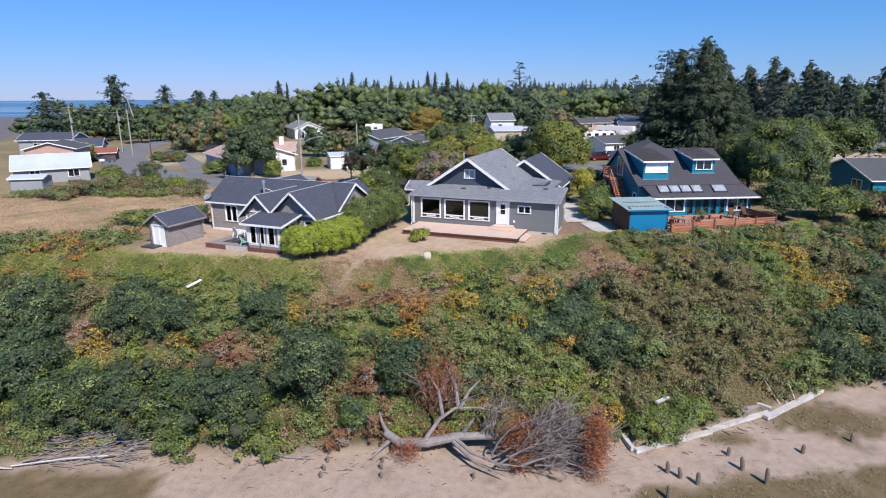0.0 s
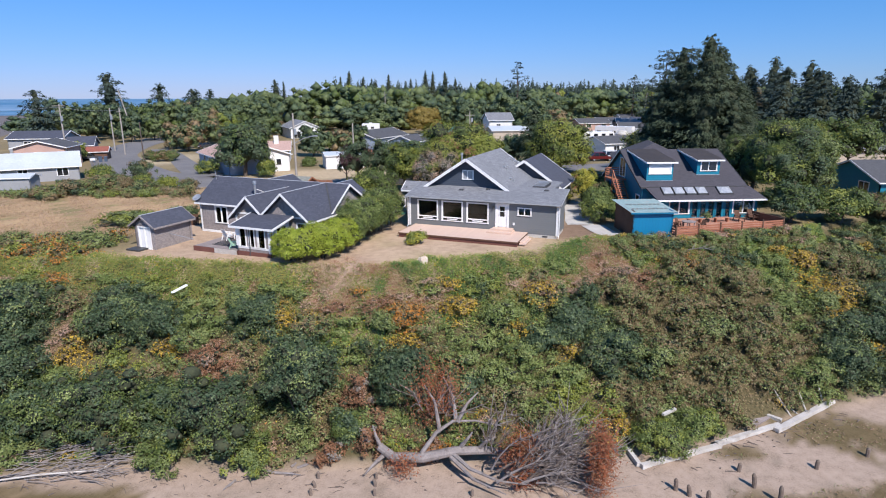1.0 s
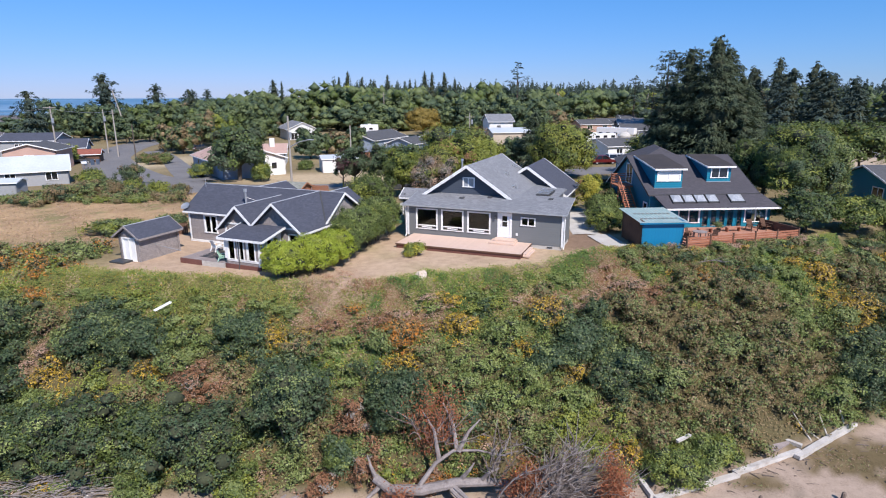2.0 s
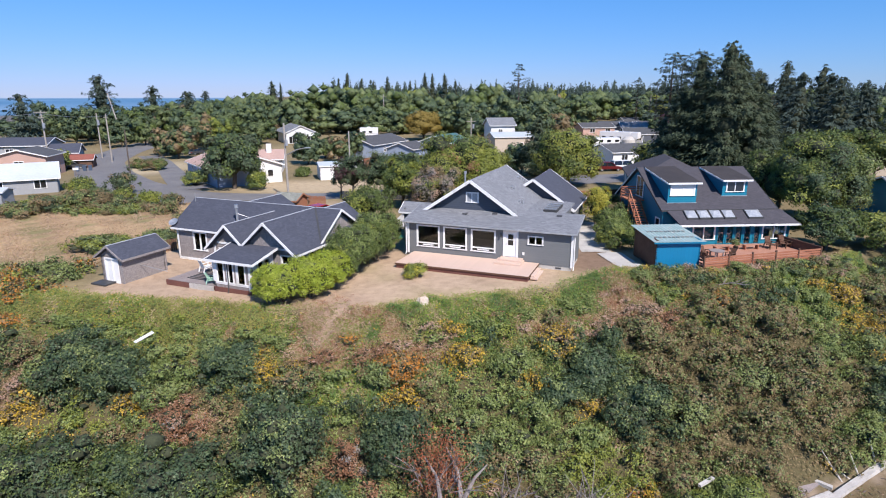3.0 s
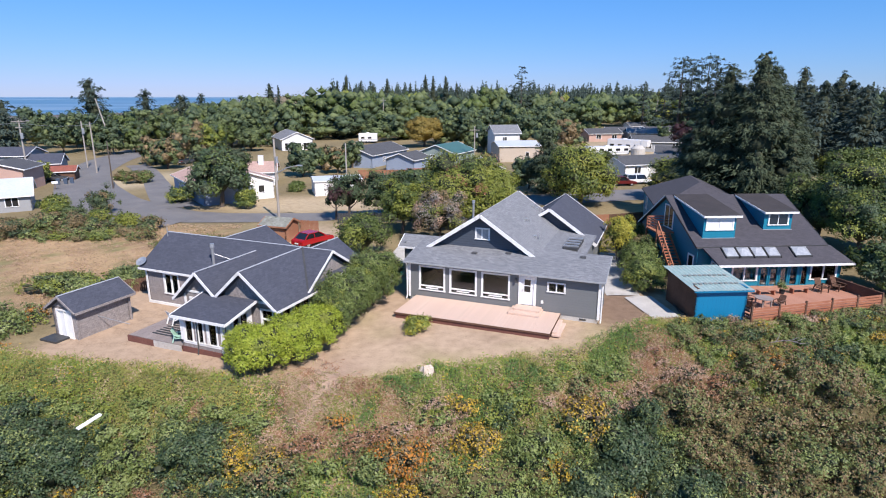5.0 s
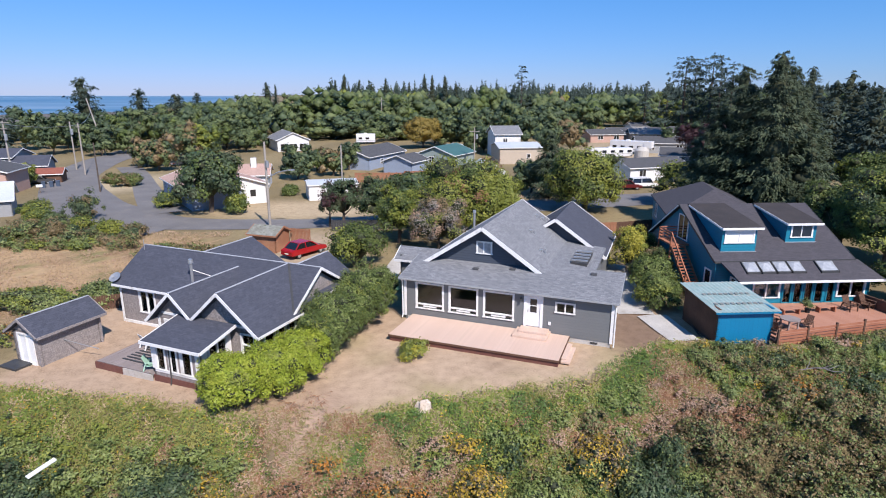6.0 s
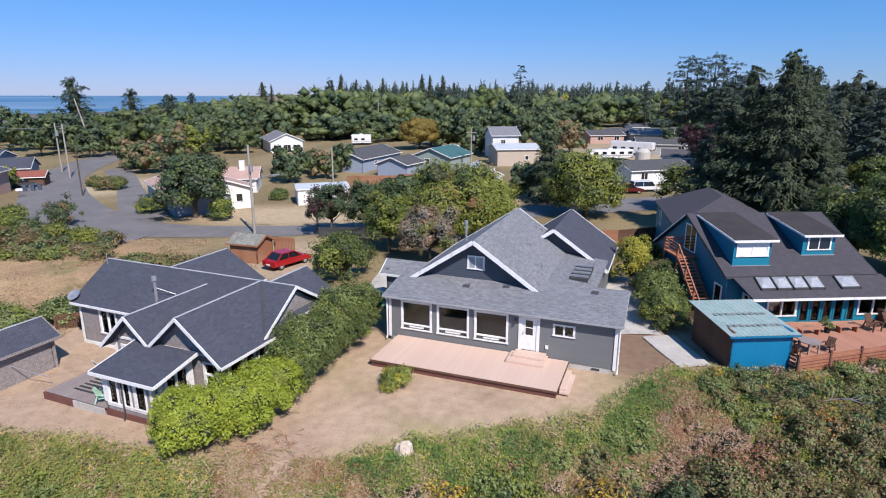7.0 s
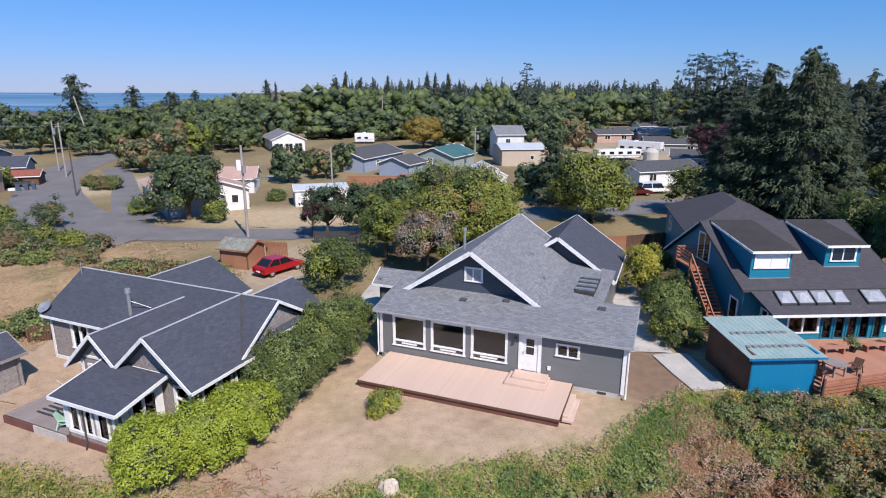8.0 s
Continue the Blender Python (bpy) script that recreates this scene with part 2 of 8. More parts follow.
LEAF_FIR = foliage("spruce_needles", [(0.03, 0.048, 0.03), (0.06, 0.084, 0.044), (0.115, 0.14, 0.075)], 0.75, 0.1, 0.4)
LEAF_ALDER = foliage("alder_leaves", [(0.0286, 0.0468, 0.0121), (0.1, 0.14, 0.036), (0.192, 0.234, 0.066)], 0.55, 0.22, 0.35)
LEAF_MAPLE = foliage("yellowing_maple_leaves", [(0.12, 0.16, 0.03), (0.21, 0.24, 0.042), (0.34, 0.32, 0.07)], 0.55, 0.25, 0.3)
LEAF_OCHRE = foliage("ochre_leaves", [(0.16, 0.13, 0.03), (0.24, 0.17, 0.035), (0.17, 0.16, 0.04)], 0.6, 0.2, 0.3)
LEAF_PLUM = foliage("dark_plum_leaves", [(0.03, 0.012, 0.014), (0.05, 0.02, 0.022), (0.07, 0.03, 0.03)])
LEAF_GREY = foliage("grey_dead_twigs", [(0.17, 0.15, 0.13), (0.25, 0.22, 0.19), (0.33, 0.3, 0.26)], 0.9, 0.05)
GRASS_FRESH = foliage("fresh_grass_blades", [(0.1, 0.14, 0.024), (0.18, 0.235, 0.04), (0.28, 0.32, 0.075)], 0.6, 0.15, 0.3)
GRASS_YELLOW = foliage("yellowing_grass_blades", [(0.14, 0.145, 0.036), (0.22, 0.22, 0.055), (0.32, 0.3, 0.095)], 0.7, 0.15, 0.3)
GRASS_DEEP = foliage("deep_green_blades", [(0.045, 0.085, 0.018), (0.09, 0.155, 0.034), (0.15, 0.22, 0.055)], 0.55, 0.15, 0.3)
# bodies inside the plants: twig tone with the inner shade put into the colour
INNER = plain("inner_twigs_with_shade", (0.032, 0.04, 0.019), (0.06, 0.068, 0.032), 1.5, 9, 0.95, 0.8)


# ---- building helpers ----
rng = np.random.default_rng(7)


def finish(name, bm, material, parent=None, label=""):
    """Links a bmesh as one mesh object with metre UVs, under a parent if given."""
    me = bpy.data.meshes.new(name)
    bmesh.ops.recalc_face_normals(bm, faces=bm.faces)
    uv = bm.loops.layers.uv.new("metres")
    for f in bm.faces:
        n = f.normal
        for lp in f.loops:
            x, y, z = lp.vert.co
            if abs(n.z) > 0.3:
                k = 1 / max(0.2, abs(n.z))
                lp[uv].uv = (y, x * k) if abs(n.x) > abs(n.y) else (x, y * k)
            else:
                lp[uv].uv = (y, z) if abs(n.x) > abs(n.y) else (x, z)
    bm.to_mesh(me)
    bm.free()
    for m in (material if isinstance(material, (list, tuple)) else [material]):
        me.materials.append(m)
    ob = new(name, me)
    if parent:
        ob.parent = parent
    if label:
        tagged(ob, label)
    return ob


part = finish


def thing(name, m, label, category, group="", kind=""):
    """An Empty at the base of a thing, at the pose m."""
    e = new(name)
    e.empty_display_size = 0.3
    e.matrix_world = m
    return tagged(e, label, category, group, kind)


def block(bm, x0, x1, y0, y1, z0, z1, m=None):
    vs = [bm.verts.new((x, y, z)) for z in (z0, z1) for x, y in ((x0, y0), (x1, y0), (x1, y1), (x0, y1))]
    for f in ((3, 2, 1, 0), (4, 5, 6, 7), (0, 1, 5, 4), (1, 2, 6, 5), (2, 3, 7, 6), (3, 0, 4, 7)):
        bm.faces.new([vs[i] for i in f])
    if m is not None:
        for v in vs:
            v.co = m @ v.co
    return vs


def boxed(name, dims, material, parent=None, label="", bevel=0.0):
    bm = bmesh.new()
    block(bm, *dims)
    if bevel:
        bmesh.ops.bevel(bm, geom=bm.edges[:], offset=bevel, segments=1, affect="EDGES")
    return finish(name, bm, material, parent, label)


def beam(bm, p, q, w, h):
    """A board from p to q, w wide sideways and h high, centred on the line."""
    p, q = Vector(p), Vector(q)
    d = q - p
    ln = d.length
    d.normalize()
    side = d.cross(Vector((0, 0, 1)))
    side = side.normalized() if side.length > 1e-4 else Vector((1, 0, 0))
    up = side.cross(d)
    m = Matrix((( d.x, side.x, up.x, p.x), (d.y, side.y, up.y, p.y), (d.z, side.z, up.z, p.z), (0, 0, 0, 1)))
    return block(bm, 0, ln, -w / 2, w / 2, -h / 2, h / 2, m)


def slab(bm, pts, thick):
    """A plate with the given top outline, thick downwards."""
    top = [bm.verts.new(p) for p in pts]
    low = [bm.verts.new((p[0], p[1], p[2] - thick)) for p in pts]
    bm.faces.new(top)
    bm.faces.new(low[::-1])
    k = len(pts)
    for i in range(k):
        bm.faces.new((top[i], low[i], low[(i + 1) % k], top[(i + 1) % k]))


def tube(bm, pts, radii, sides=6):
    """A tapered tube along points."""
    rings = []
    for i, p in enumerate(pts):
        p = Vector(p)
        a, b = Vector(pts[max(0, i - 1)]), Vector(pts[min(len(pts) - 1, i + 1)])
        d = (b - a).normalized()
        s = d.cross(Vector((0.31, 0.2, 0.93)))
        s = s.normalized() if s.length > 1e-3 else Vector((1, 0, 0))
        t = d.cross(s)
        rings.append([bm.verts.new(p + (s * math.cos(2 * math.pi * k / sides) + t * math.sin(2 * math.pi * k / sides)) * radii[i]) for k in range(sides)])
    for r0, r1 in zip(rings, rings[1:]):
        for k in range(sides):
            bm.faces.new((r0[k], r0[(k + 1) % sides], r1[(k + 1) % sides], r1[k]))
    bm.faces.new(rings[0][::-1])
    bm.faces.new(rings[-1])


def disc(bm, centre, r, h, sides=16, axis="z", top=None):
    """A drum round an axis from centre, h long."""
    c = Vector(centre)
    e = {"x": Vector((1, 0, 0)), "y": Vector((0, 1, 0)), "z": Vector((0, 0, 1))}[axis]
    tube(bm, [c, c + e * h], [r, r if top is None else top], sides)


def wall_frame(p0, p1):
    """x along the wall from p0 to p1, y inwards, z up; its outer face is at y = 0."""
    d = Vector((p1[0] - p0[0], p1[1] - p0[1], 0)).normalized()
    return Matrix(((d.x, -d.y, 0, p0[0]), (d.y, d.x, 0, p0[1]), (0, 0, 1, 0), (0, 0, 0, 1)))


def wall(parent, p0, p1, z0, z1, material, openings=(), thick=0.15, label="", name="wall"):
    """A wall with real openings (u0, u1, v0, v1) cut through it, as one closed skin."""
    m = wall_frame(p0, p1)
    ln = math.hypot(p1[0] - p0[0], p1[1] - p0[1])
    us = sorted({0.0, ln, *[o[0] for o in openings], *[o[1] for o in openings]})
    vs = sorted({z0, z1, *[o[2] for o in openings], *[o[3] for o in openings]})
    full = {(i, j): not any(o[0] < (us[i] + us[i + 1]) / 2 < o[1] and o[2] < (vs[j] + vs[j + 1]) / 2 < o[3] for o in openings) for i in range(len(us) - 1) for j in range(len(vs) - 1)}
    bm, made = bmesh.new(), {}

    def pt(i, j, d):
        if (i, j, d) not in made:
            made[i, j, d] = bm.verts.new(m @ Vector((us[i], d * thick, vs[j])))
        return made[i, j, d]

    for (i, j), on in full.items():
        if not on:
            continue
        for d in (0, 1):
            bm.faces.new([pt(i, j, d), pt(i + 1, j, d), pt(i + 1, j + 1, d), pt(i, j + 1, d)])
        for di, dj, a, b in ((-1, 0, (i, j), (i, j + 1)), (1, 0, (i + 1, j), (i + 1, j + 1)), (0, -1, (i, j), (i + 1, j)), (0, 1, (i, j + 1), (i + 1, j + 1))):
            if not full.get((i + di, j + dj), False):
                bm.faces.new([pt(*a, 0), pt(*b, 0), pt(*b, 1), pt(*a, 1)])
    return finish(name, bm, material, parent, label)


def window(parent, m, u0, u1, v0, v1, mull=(), rails=(), frame_mat=None, glass=None, w=0.09, proud=0.05, pane_in=0.06, label="", casing=0.02):
    """A window in the wall frame m: casing boards, mullions at u, rails at v, sill and a pane for each light."""
    frame_mat, glass = frame_mat or WHITE, glass or GLASS
    wn_ = new("window")
    wn_.parent = parent
    if label:
        tagged(wn_, label)
    bm = bmesh.new()
    d0, d1 = -proud, 0.08
    block(bm, u0 - casing, u0 + w, d0, d1, v0, v1, m)
    block(bm, u1 - w, u1 + casing, d0, d1, v0, v1, m)
    block(bm, u0 - casing, u1 + casing, d0, d1 - 0.002, v1, v1 + w, m)
    for u in mull:
        block(bm, u - w * 0.4, u + w * 0.4, d0 + 0.012, d1 - 0.01, v0, v1, m)
    for v, a, b in rails:
        block(bm, a, b, d0 + 0.014, d1 - 0.012, v - w * 0.4, v + w * 0.4, m)
    finish("window_frame", bm, frame_mat, wn_)
    bm = bmesh.new()
    block(bm, u0 - casing - 0.03, u1 + casing + 0.03, d0 - 0.03, d1, v0 - w * 0.7, v0, m)
    finish("window_sill", bm, frame_mat, wn_)
    edges = [u0 + w, *mull, u1 - w]
    for a, b in zip(edges, edges[1:]):
        bm = bmesh.new()
        block(bm, a + 0.004, b - 0.004, pane_in - 0.006, pane_in, v0 + 0.003, v1 - 0.003, m)
        pane = finish("pane", bm, glass, wn_)
        if glass == GLASS:
            pane.visible_shadow = False
    return wn_


def gable(parent, axis, c, s0, s1, el, er, zr, zl, ze, roof, trim=WHITE, thick=0.13, ends=(1, 0), cap=None, board=0.2, eave_trim=True):
    """A pitched roof: ridge along the axis at c from s0 to s1, eaves at el and er with heights zl and ze."""
    P = (lambda s, t, z: (t, s, z)) if axis == "y" else (lambda s, t, z: (s, t, z))
    for t, z in ((el, zl), (er, ze)):
        bm = bmesh.new()
        slab(bm, [P(s0, c, zr), P(s1, c, zr), P(s1, t, z), P(s0, t, z)], thick)
        part("roof_slope", bm, roof, parent)
        for on, s, out in ((ends[0], s0, -0.02), (ends[1], s1, 0.02)):
            if on:
                bm = bmesh.new()
                beam(bm, P(s + out, c, zr - board / 2 + 0.015), P(s + out, t, z - board / 2 + 0.015), 0.05, board)
                part("rake_board", bm, trim, parent)
        if eave_trim:
            bm = bmesh.new()
            o = 0.03 if t > c else -0.03
            beam(bm, P(s0, t + o, z - 0.08), P(s1, t + o, z - 0.08), 0.05, 0.15)
            part("gutter", bm, trim, parent)
    if cap:
        bm = bmesh.new()
        beam(bm, P(s0, c, zr + 0.012), P(s1, c, zr + 0.012), 0.12, 0.035)
        part("ridge_cap", bm, cap, parent)


def gable_wall(parent, axis, s, thick, c, a, b, zr, za, zb, zbase, material, name="gable_wall"):
    """The upright wall under a gable: in the plane s, peak at c, from a to b."""
    P = (lambda s_, t, z: (t, s_, z)) if axis == "y" else (lambda s_, t, z: (s_, t, z))
    bm = bmesh.new()
    out = [(a, zbase), (b, zbase), (b, zb), (c, zr), (a, za)]
    f0 = [bm.verts.new(P(s, t, z)) for t, z in out]
    f1 = [bm.verts.new(P(s + thick, t, z)) for t, z in out]
    bm.faces.new(f0)
    bm.faces.new(f1[::-1])
    for i in range(5):
        bm.faces.new((f0[i], f1[i], f1[(i + 1) % 5], f0[(i + 1) % 5]))
    return part(name, bm, material, parent)


def boards(parent, name, x0, x1, y0, y1, z, along, width, material, gap=0.012, thick=0.035):
    """Deck boards as single pieces on shared meshes, running along x or y."""
    first, out = None, []
    lo, hi = (y0, y1) if along == "x" else (x0, x1)
    k = max(1, round((hi - lo) / width))
    step = (hi - lo) / k
    for i in range(k):
        p = lo + (i + 0.5) * step
        if first is None:
            bm = bmesh.new()
            h = step / 2 - gap / 2
            if along == "x":
                block(bm, x0, x1, -h, h, -thick, 0)
            else:
                block(bm, -h, h, y0, y1, -thick, 0)
            ob = first = finish(name, bm, material, parent)
        else:
            ob = first.copy()
            scene.collection.objects.link(ob)
        ob.location = (0, p, z) if along == "x" else (p, 0, z)
        out.append(ob)
    return out


def ball(turns):
    """A unit ball of triangles: an octahedron split a few times."""
    P = [np.array(p, float) for p in ((1, 0, 0), (-1, 0, 0), (0, 1, 0), (0, -1, 0), (0, 0, 1), (0, 0, -1))]
    F = [(0, 2, 4), (2, 1, 4), (1, 3, 4), (3, 0, 4), (2, 0, 5), (1, 2, 5), (3, 1, 5), (0, 3, 5)]
    for _ in range(turns):
        mids, out = {}, []

        def mid(a, b):
            k = (min(a, b), max(a, b))
            if k not in mids:
                m = P[a] + P[b]
                P.append(m / np.linalg.norm(m))
                mids[k] = len(P) - 1
            return mids[k]

        for a, b, c in F:
            ab, bc, ca = mid(a, b), mid(b, c), mid(c, a)
            out += [(a, ab, ca), (ab, b, bc), (ca, bc, c), (ab, bc, ca)]
        F = out
    return np.array(P), np.array(F)


BALLS = [ball(0), ball(1)]


def bodies(centres, radii, fine=1):
    """Lumpy solid insides, one ball for each centre, as corners and triangles."""
    P, F = BALLS[fine]
    n = len(centres)
    k = 0.85 + 0.3 * rng.random((n, len(P), 1))
    V = centres[:, None] + P[None] * k * radii[:, None]
    G = F[None] + (np.arange(n) * len(P))[:, None, None]
    return V.reshape(-1, 3), G.reshape(-1, 3)


def leaves(name, C, N, S, mats, mi, parent=None, aspect=0.76, kind="", label="", along=None, split=1, inside=None):
    """A cloud of small leaves: centres, outward normals, sizes and material numbers, each split into a spray; inside: solid bodies as corners, triangles and material numbers."""
    mi = np.asarray(mi)
    if split > 1:
        k = np.repeat(np.arange(len(C)), split)
        C = C[k] + rng.normal(size=(len(k), 3)) * (S[k] * 0.5)[:, None]
        N = unit(N[k] + 0.32 * rng.normal(size=(len(k), 3)))
        S, mi = S[k] * (0.55 + 0.4 * rng.random(len(k))), mi[k]
        along = None if along is None else along[k]
    n = len(C)
    T = np.cross(N, rng.normal(size=(n, 3))) if along is None else along - N * np.sum(along * N, axis=1, keepdims=True)
    T = unit(T)
    B = np.cross(N, T)
    S = np.asarray(S)[:, None]
    V = np.empty((n, 3, 3))
    V[:, 0] = C + T * S * 0.6
    V[:, 1] = C - T * S * 0.4 + B * S * aspect * 0.5
    V[:, 2] = C - T * S * 0.4 - B * S * aspect * 0.5
    V, F = V.reshape(-1, 3), np.arange(3 * n)
    if inside is not None:
        F = np.concatenate([F, (inside[1] + 3 * n).reshape(-1)])
        V = np.concatenate([V, inside[0]])
        mi = np.concatenate([mi, inside[2]])
    me = bpy.data.meshes.new(name)
    me.vertices.add(len(V))
    me.vertices.foreach_set("co", V.reshape(-1).astype(np.float32))
    me.loops.add(len(F))
    me.loops.foreach_set("vertex_index", F.astype(np.int32))
    me.polygons.add(len(F) // 3)
    me.polygons.foreach_set("loop_start", np.arange(0, len(F), 3, dtype=np.int32))
    me.polygons.foreach_set("material_index", mi.astype(np.int32))
    for m in mats:
        me.materials.append(m)
    me.update(calc_edges=True)
    ob = new(name, me)
    if parent:
        ob.parent = parent
    if kind or label:
        tagged(ob, label, "", "", kind)
    return ob


def unit(v):
    return v / (np.linalg.norm(v, axis=1, keepdims=True) + 1e-9)


def sphere_dirs(n):
    return unit(rng.normal(size=(n, 3)))


def crown_points(h0, h1, r, clumps, per, uneven=0.3, loose=0.28):
    """Leaf centres and normals of an uneven crown between two heights, in rounded clumps, with the clumps' centres and radii."""
    d = sphere_dirs(clumps)
    d[:, 2] = np.where(d[:, 2] < -0.4, -d[:, 2], d[:, 2])
    rad = (0.55 + 0.45 * rng.random(clumps)) * (1 + uneven * np.sin(d[:, 0] * 5 + 1.3) * np.cos(d[:, 1] * 4 + d[:, 2] * 3))
    hz, mid = (h1 - h0) / 2, (h1 + h0) / 2
    flat = min(1.0, max(0.45, hz / r)) * 0.85
    cc = d * rad[:, None] * np.array([r, r, hz]) * 0.84 + np.array([0, 0, mid])
    rc = r * (0.15 + 0.19 * rng.random(clumps)) * (1 if clumps > 40 else 1.3)
    k = np.repeat(np.arange(clumps), per)
    e = sphere_dirs(clumps * per)
    turn = np.sum(e * d[k], axis=1, keepdims=True)
    e = unit(np.where(turn < -0.25, e - 2 * turn * d[k], e))
    C = cc[k] + e * (rc[k] * (0.72 + 0.4 * rng.random(clumps * per)))[:, None] * np.array([1, 1, flat])
    N = unit(e + 0.35 * d[k] + loose * rng.normal(size=e.shape) + np.array([0, 0, 0.2]))
    return C, N, cc, rc[:, None] * np.array([1, 1, flat])


def crown(name, parent, h0, h1, r, clumps, per, leaf, mats, weights, uneven=0.3, fill=0.5, sx=1.0, split=2, fine=0, leafy=False):
    """Clumps of small leaves round solid insides, as one mesh."""
    C, N, cc, rc = crown_points(h0, h1, r, clumps, per, uneven)
    kinds = rng.choice(len(mats), size=clumps, p=weights)
    kk = np.repeat(kinds, per)
    S = leaf * (0.7 + 0.6 * rng.random(len(C)))
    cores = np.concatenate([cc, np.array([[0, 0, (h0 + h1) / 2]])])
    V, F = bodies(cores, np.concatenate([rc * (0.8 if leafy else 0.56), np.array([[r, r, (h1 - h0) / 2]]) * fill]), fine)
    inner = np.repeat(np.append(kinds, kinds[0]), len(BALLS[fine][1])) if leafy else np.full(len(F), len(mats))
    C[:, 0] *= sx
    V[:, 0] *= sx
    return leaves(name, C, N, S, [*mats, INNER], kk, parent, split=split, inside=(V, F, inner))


def limbs(bm, h, r, trunk_r, n=7, lean=0.3):
    """A trunk that tapers and splits into limbs."""
    tube(bm, [(0, 0, -0.3), (0.05 * r, 0, h * 0.25), (lean * 0.2 * r, 0.05 * r, h * 0.5), (lean * 0.3 * r, 0, h * 0.8)], [trunk_r * 1.25, trunk_r, trunk_r * 0.75, trunk_r * 0.25], 8)
    for i in range(n):
        a = i * 2.4 + rng.random()
        z = h * (0.22 + 0.4 * rng.random())
        ln = r * (0.55 + 0.35 * rng.random())
        p = Vector((0.04 * r, 0, z))
        e = Vector((math.cos(a) * ln, math.sin(a) * ln, z + h * (0.15 + 0.25 * rng.random())))
        q = p.lerp(e, 0.5) + Vector((0, 0, -0.04 * h))
        tube(bm, [p, q, e], [trunk_r * 0.5, trunk_r * 0.3, trunk_r * 0.08], 5)


def broad_tree(m, h, r, label, mats, weights, low=0.25, clumps=70, per=70, leaf=0.3, trunk=0.18, name="tree", category="tree", group="", uneven=0.3, fill=0.45):
    """A broad-leaved tree or shrub: trunk with limbs, and a crown."""
    e = thing(name, m, label, category, group)
    bm = bmesh.new()
    limbs(bm, h * 0.9, r, trunk)
    part("trunk", bm, BARK, e)
    near = m.translation.y < 88
    crown("crown", e, h * low, h, r, clumps, int(per * 0.88), leaf * (1.05 if near else 0.94), mats, weights, uneven, fill, split=2 if near else 1, fine=1 if near else 0, leafy=m.translation.y > 100)
    return e


def boughs(h, r, levels, arms, twigs, bare=0.05, ragged=0.35, taper=0.75, droop=0.3, spread=0.42):
    """Drooping flat boughs in whorls round a trunk: places, normals, sizes and directions of the needle sprays."""
    n = levels * arms
    f = rng.random(n) ** 0.9
    reach = (r * (1 - f) ** taper + 0.04 * r) * (1 - ragged * rng.random(n) ** 1.5)
    a = np.arange(n) * 2.39996 + 0.5 * rng.normal(size=n)
    z0 = h * (bare + (1 - bare) * f)
    droop = droop * (0.5 + rng.random(n))[np.repeat(np.arange(n), twigs)]
    k = np.repeat(np.arange(n), twigs)
    t = 0.12 + 0.88 * np.sqrt(rng.random(len(k)))
    w = (2 * rng.random(len(k)) - 1) * spread * np.sin(np.pi * np.clip(t, 0, 0.97) ** 0.8)
    ln = reach[k]
    out = np.stack([np.cos(a), np.sin(a), 0 * a], 1)[k]
    side = np.stack([-np.sin(a), np.cos(a), 0 * a], 1)[k]
    C = out * (t * ln)[:, None] + side * (w * ln)[:, None]
    C[:, 2] = z0[k] + ln * (0.25 * t - droop * t * t - 0.25 * np.abs(w)) + 0.09 * rng.normal(size=len(k)) * ln ** 0.5
    N = unit(out * 0.35 + side * (0.8 * w)[:, None] + np.array([0, 0, 0.8]) + 0.3 * rng.normal(size=C.shape))
    A = out + side * (1.8 * w)[:, None] + np.array([0, 0, -0.35]) + 0.25 * rng.normal(size=C.shape)
    return C, N, (0.2 + 0.075 * ln) * (0.7 + 0.6 * rng.random(len(k))), A


def spruce(m, h, r, label, group="", mat=None, size=1.0, slim=0.42, body=0.35, **kw):
    """A conifer: a trunk, drooping boughs of needle sprays and a dense inside."""
    e = thing("spruce_tree", m, label, "conifer", group)
    bm = bmesh.new()
    tube(bm, [(0, 0, -0.4), (0.1, 0, h * 0.5), (0, 0, h * 0.97)], [0.022 * h, 0.014 * h, 0.02], 8)
    part("trunk", bm, BARK, e)
    C, N, S, A = boughs(h, r, **kw)
    inside = None
    if body:
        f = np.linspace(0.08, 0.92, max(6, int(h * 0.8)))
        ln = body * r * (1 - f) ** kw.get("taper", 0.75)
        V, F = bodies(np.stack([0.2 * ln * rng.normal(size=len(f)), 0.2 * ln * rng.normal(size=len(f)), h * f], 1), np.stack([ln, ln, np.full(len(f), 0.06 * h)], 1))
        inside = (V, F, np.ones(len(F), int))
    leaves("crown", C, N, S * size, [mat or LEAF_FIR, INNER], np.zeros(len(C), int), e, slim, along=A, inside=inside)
    return e


# ---- ground, road, water ----
def top_line(x):
    return np.interp(x, [-200, -60, -26, -13, -4, -1, 6, 11, 16, 22, 32, 45, 70, 200], [52, 47, 45.2, 43.4, 42.4, 43.2, 46.2, 49.3, 51.0, 51.0, 53.6, 62, 68, 84])


def lawn_line(x):
    """Where the mown ground ends and the wild growth begins."""
    return np.interp(x, [-200, -60, -28, -20, -15.7, -13, -9.2, -7.6, -5, -1, 1, 3, 6.3, 8.2, 9.3, 10.2, 13, 17, 20.4, 32, 45, 70, 200], [54, 50, 47, 45.4, 44.6, 43.9, 42.7, 41.6, 42.4, 44.5, 44.9, 45.4, 46.2, 47.2, 48.1, 49.4, 51.6, 51.7, 51.0, 54.2, 64, 70, 86])


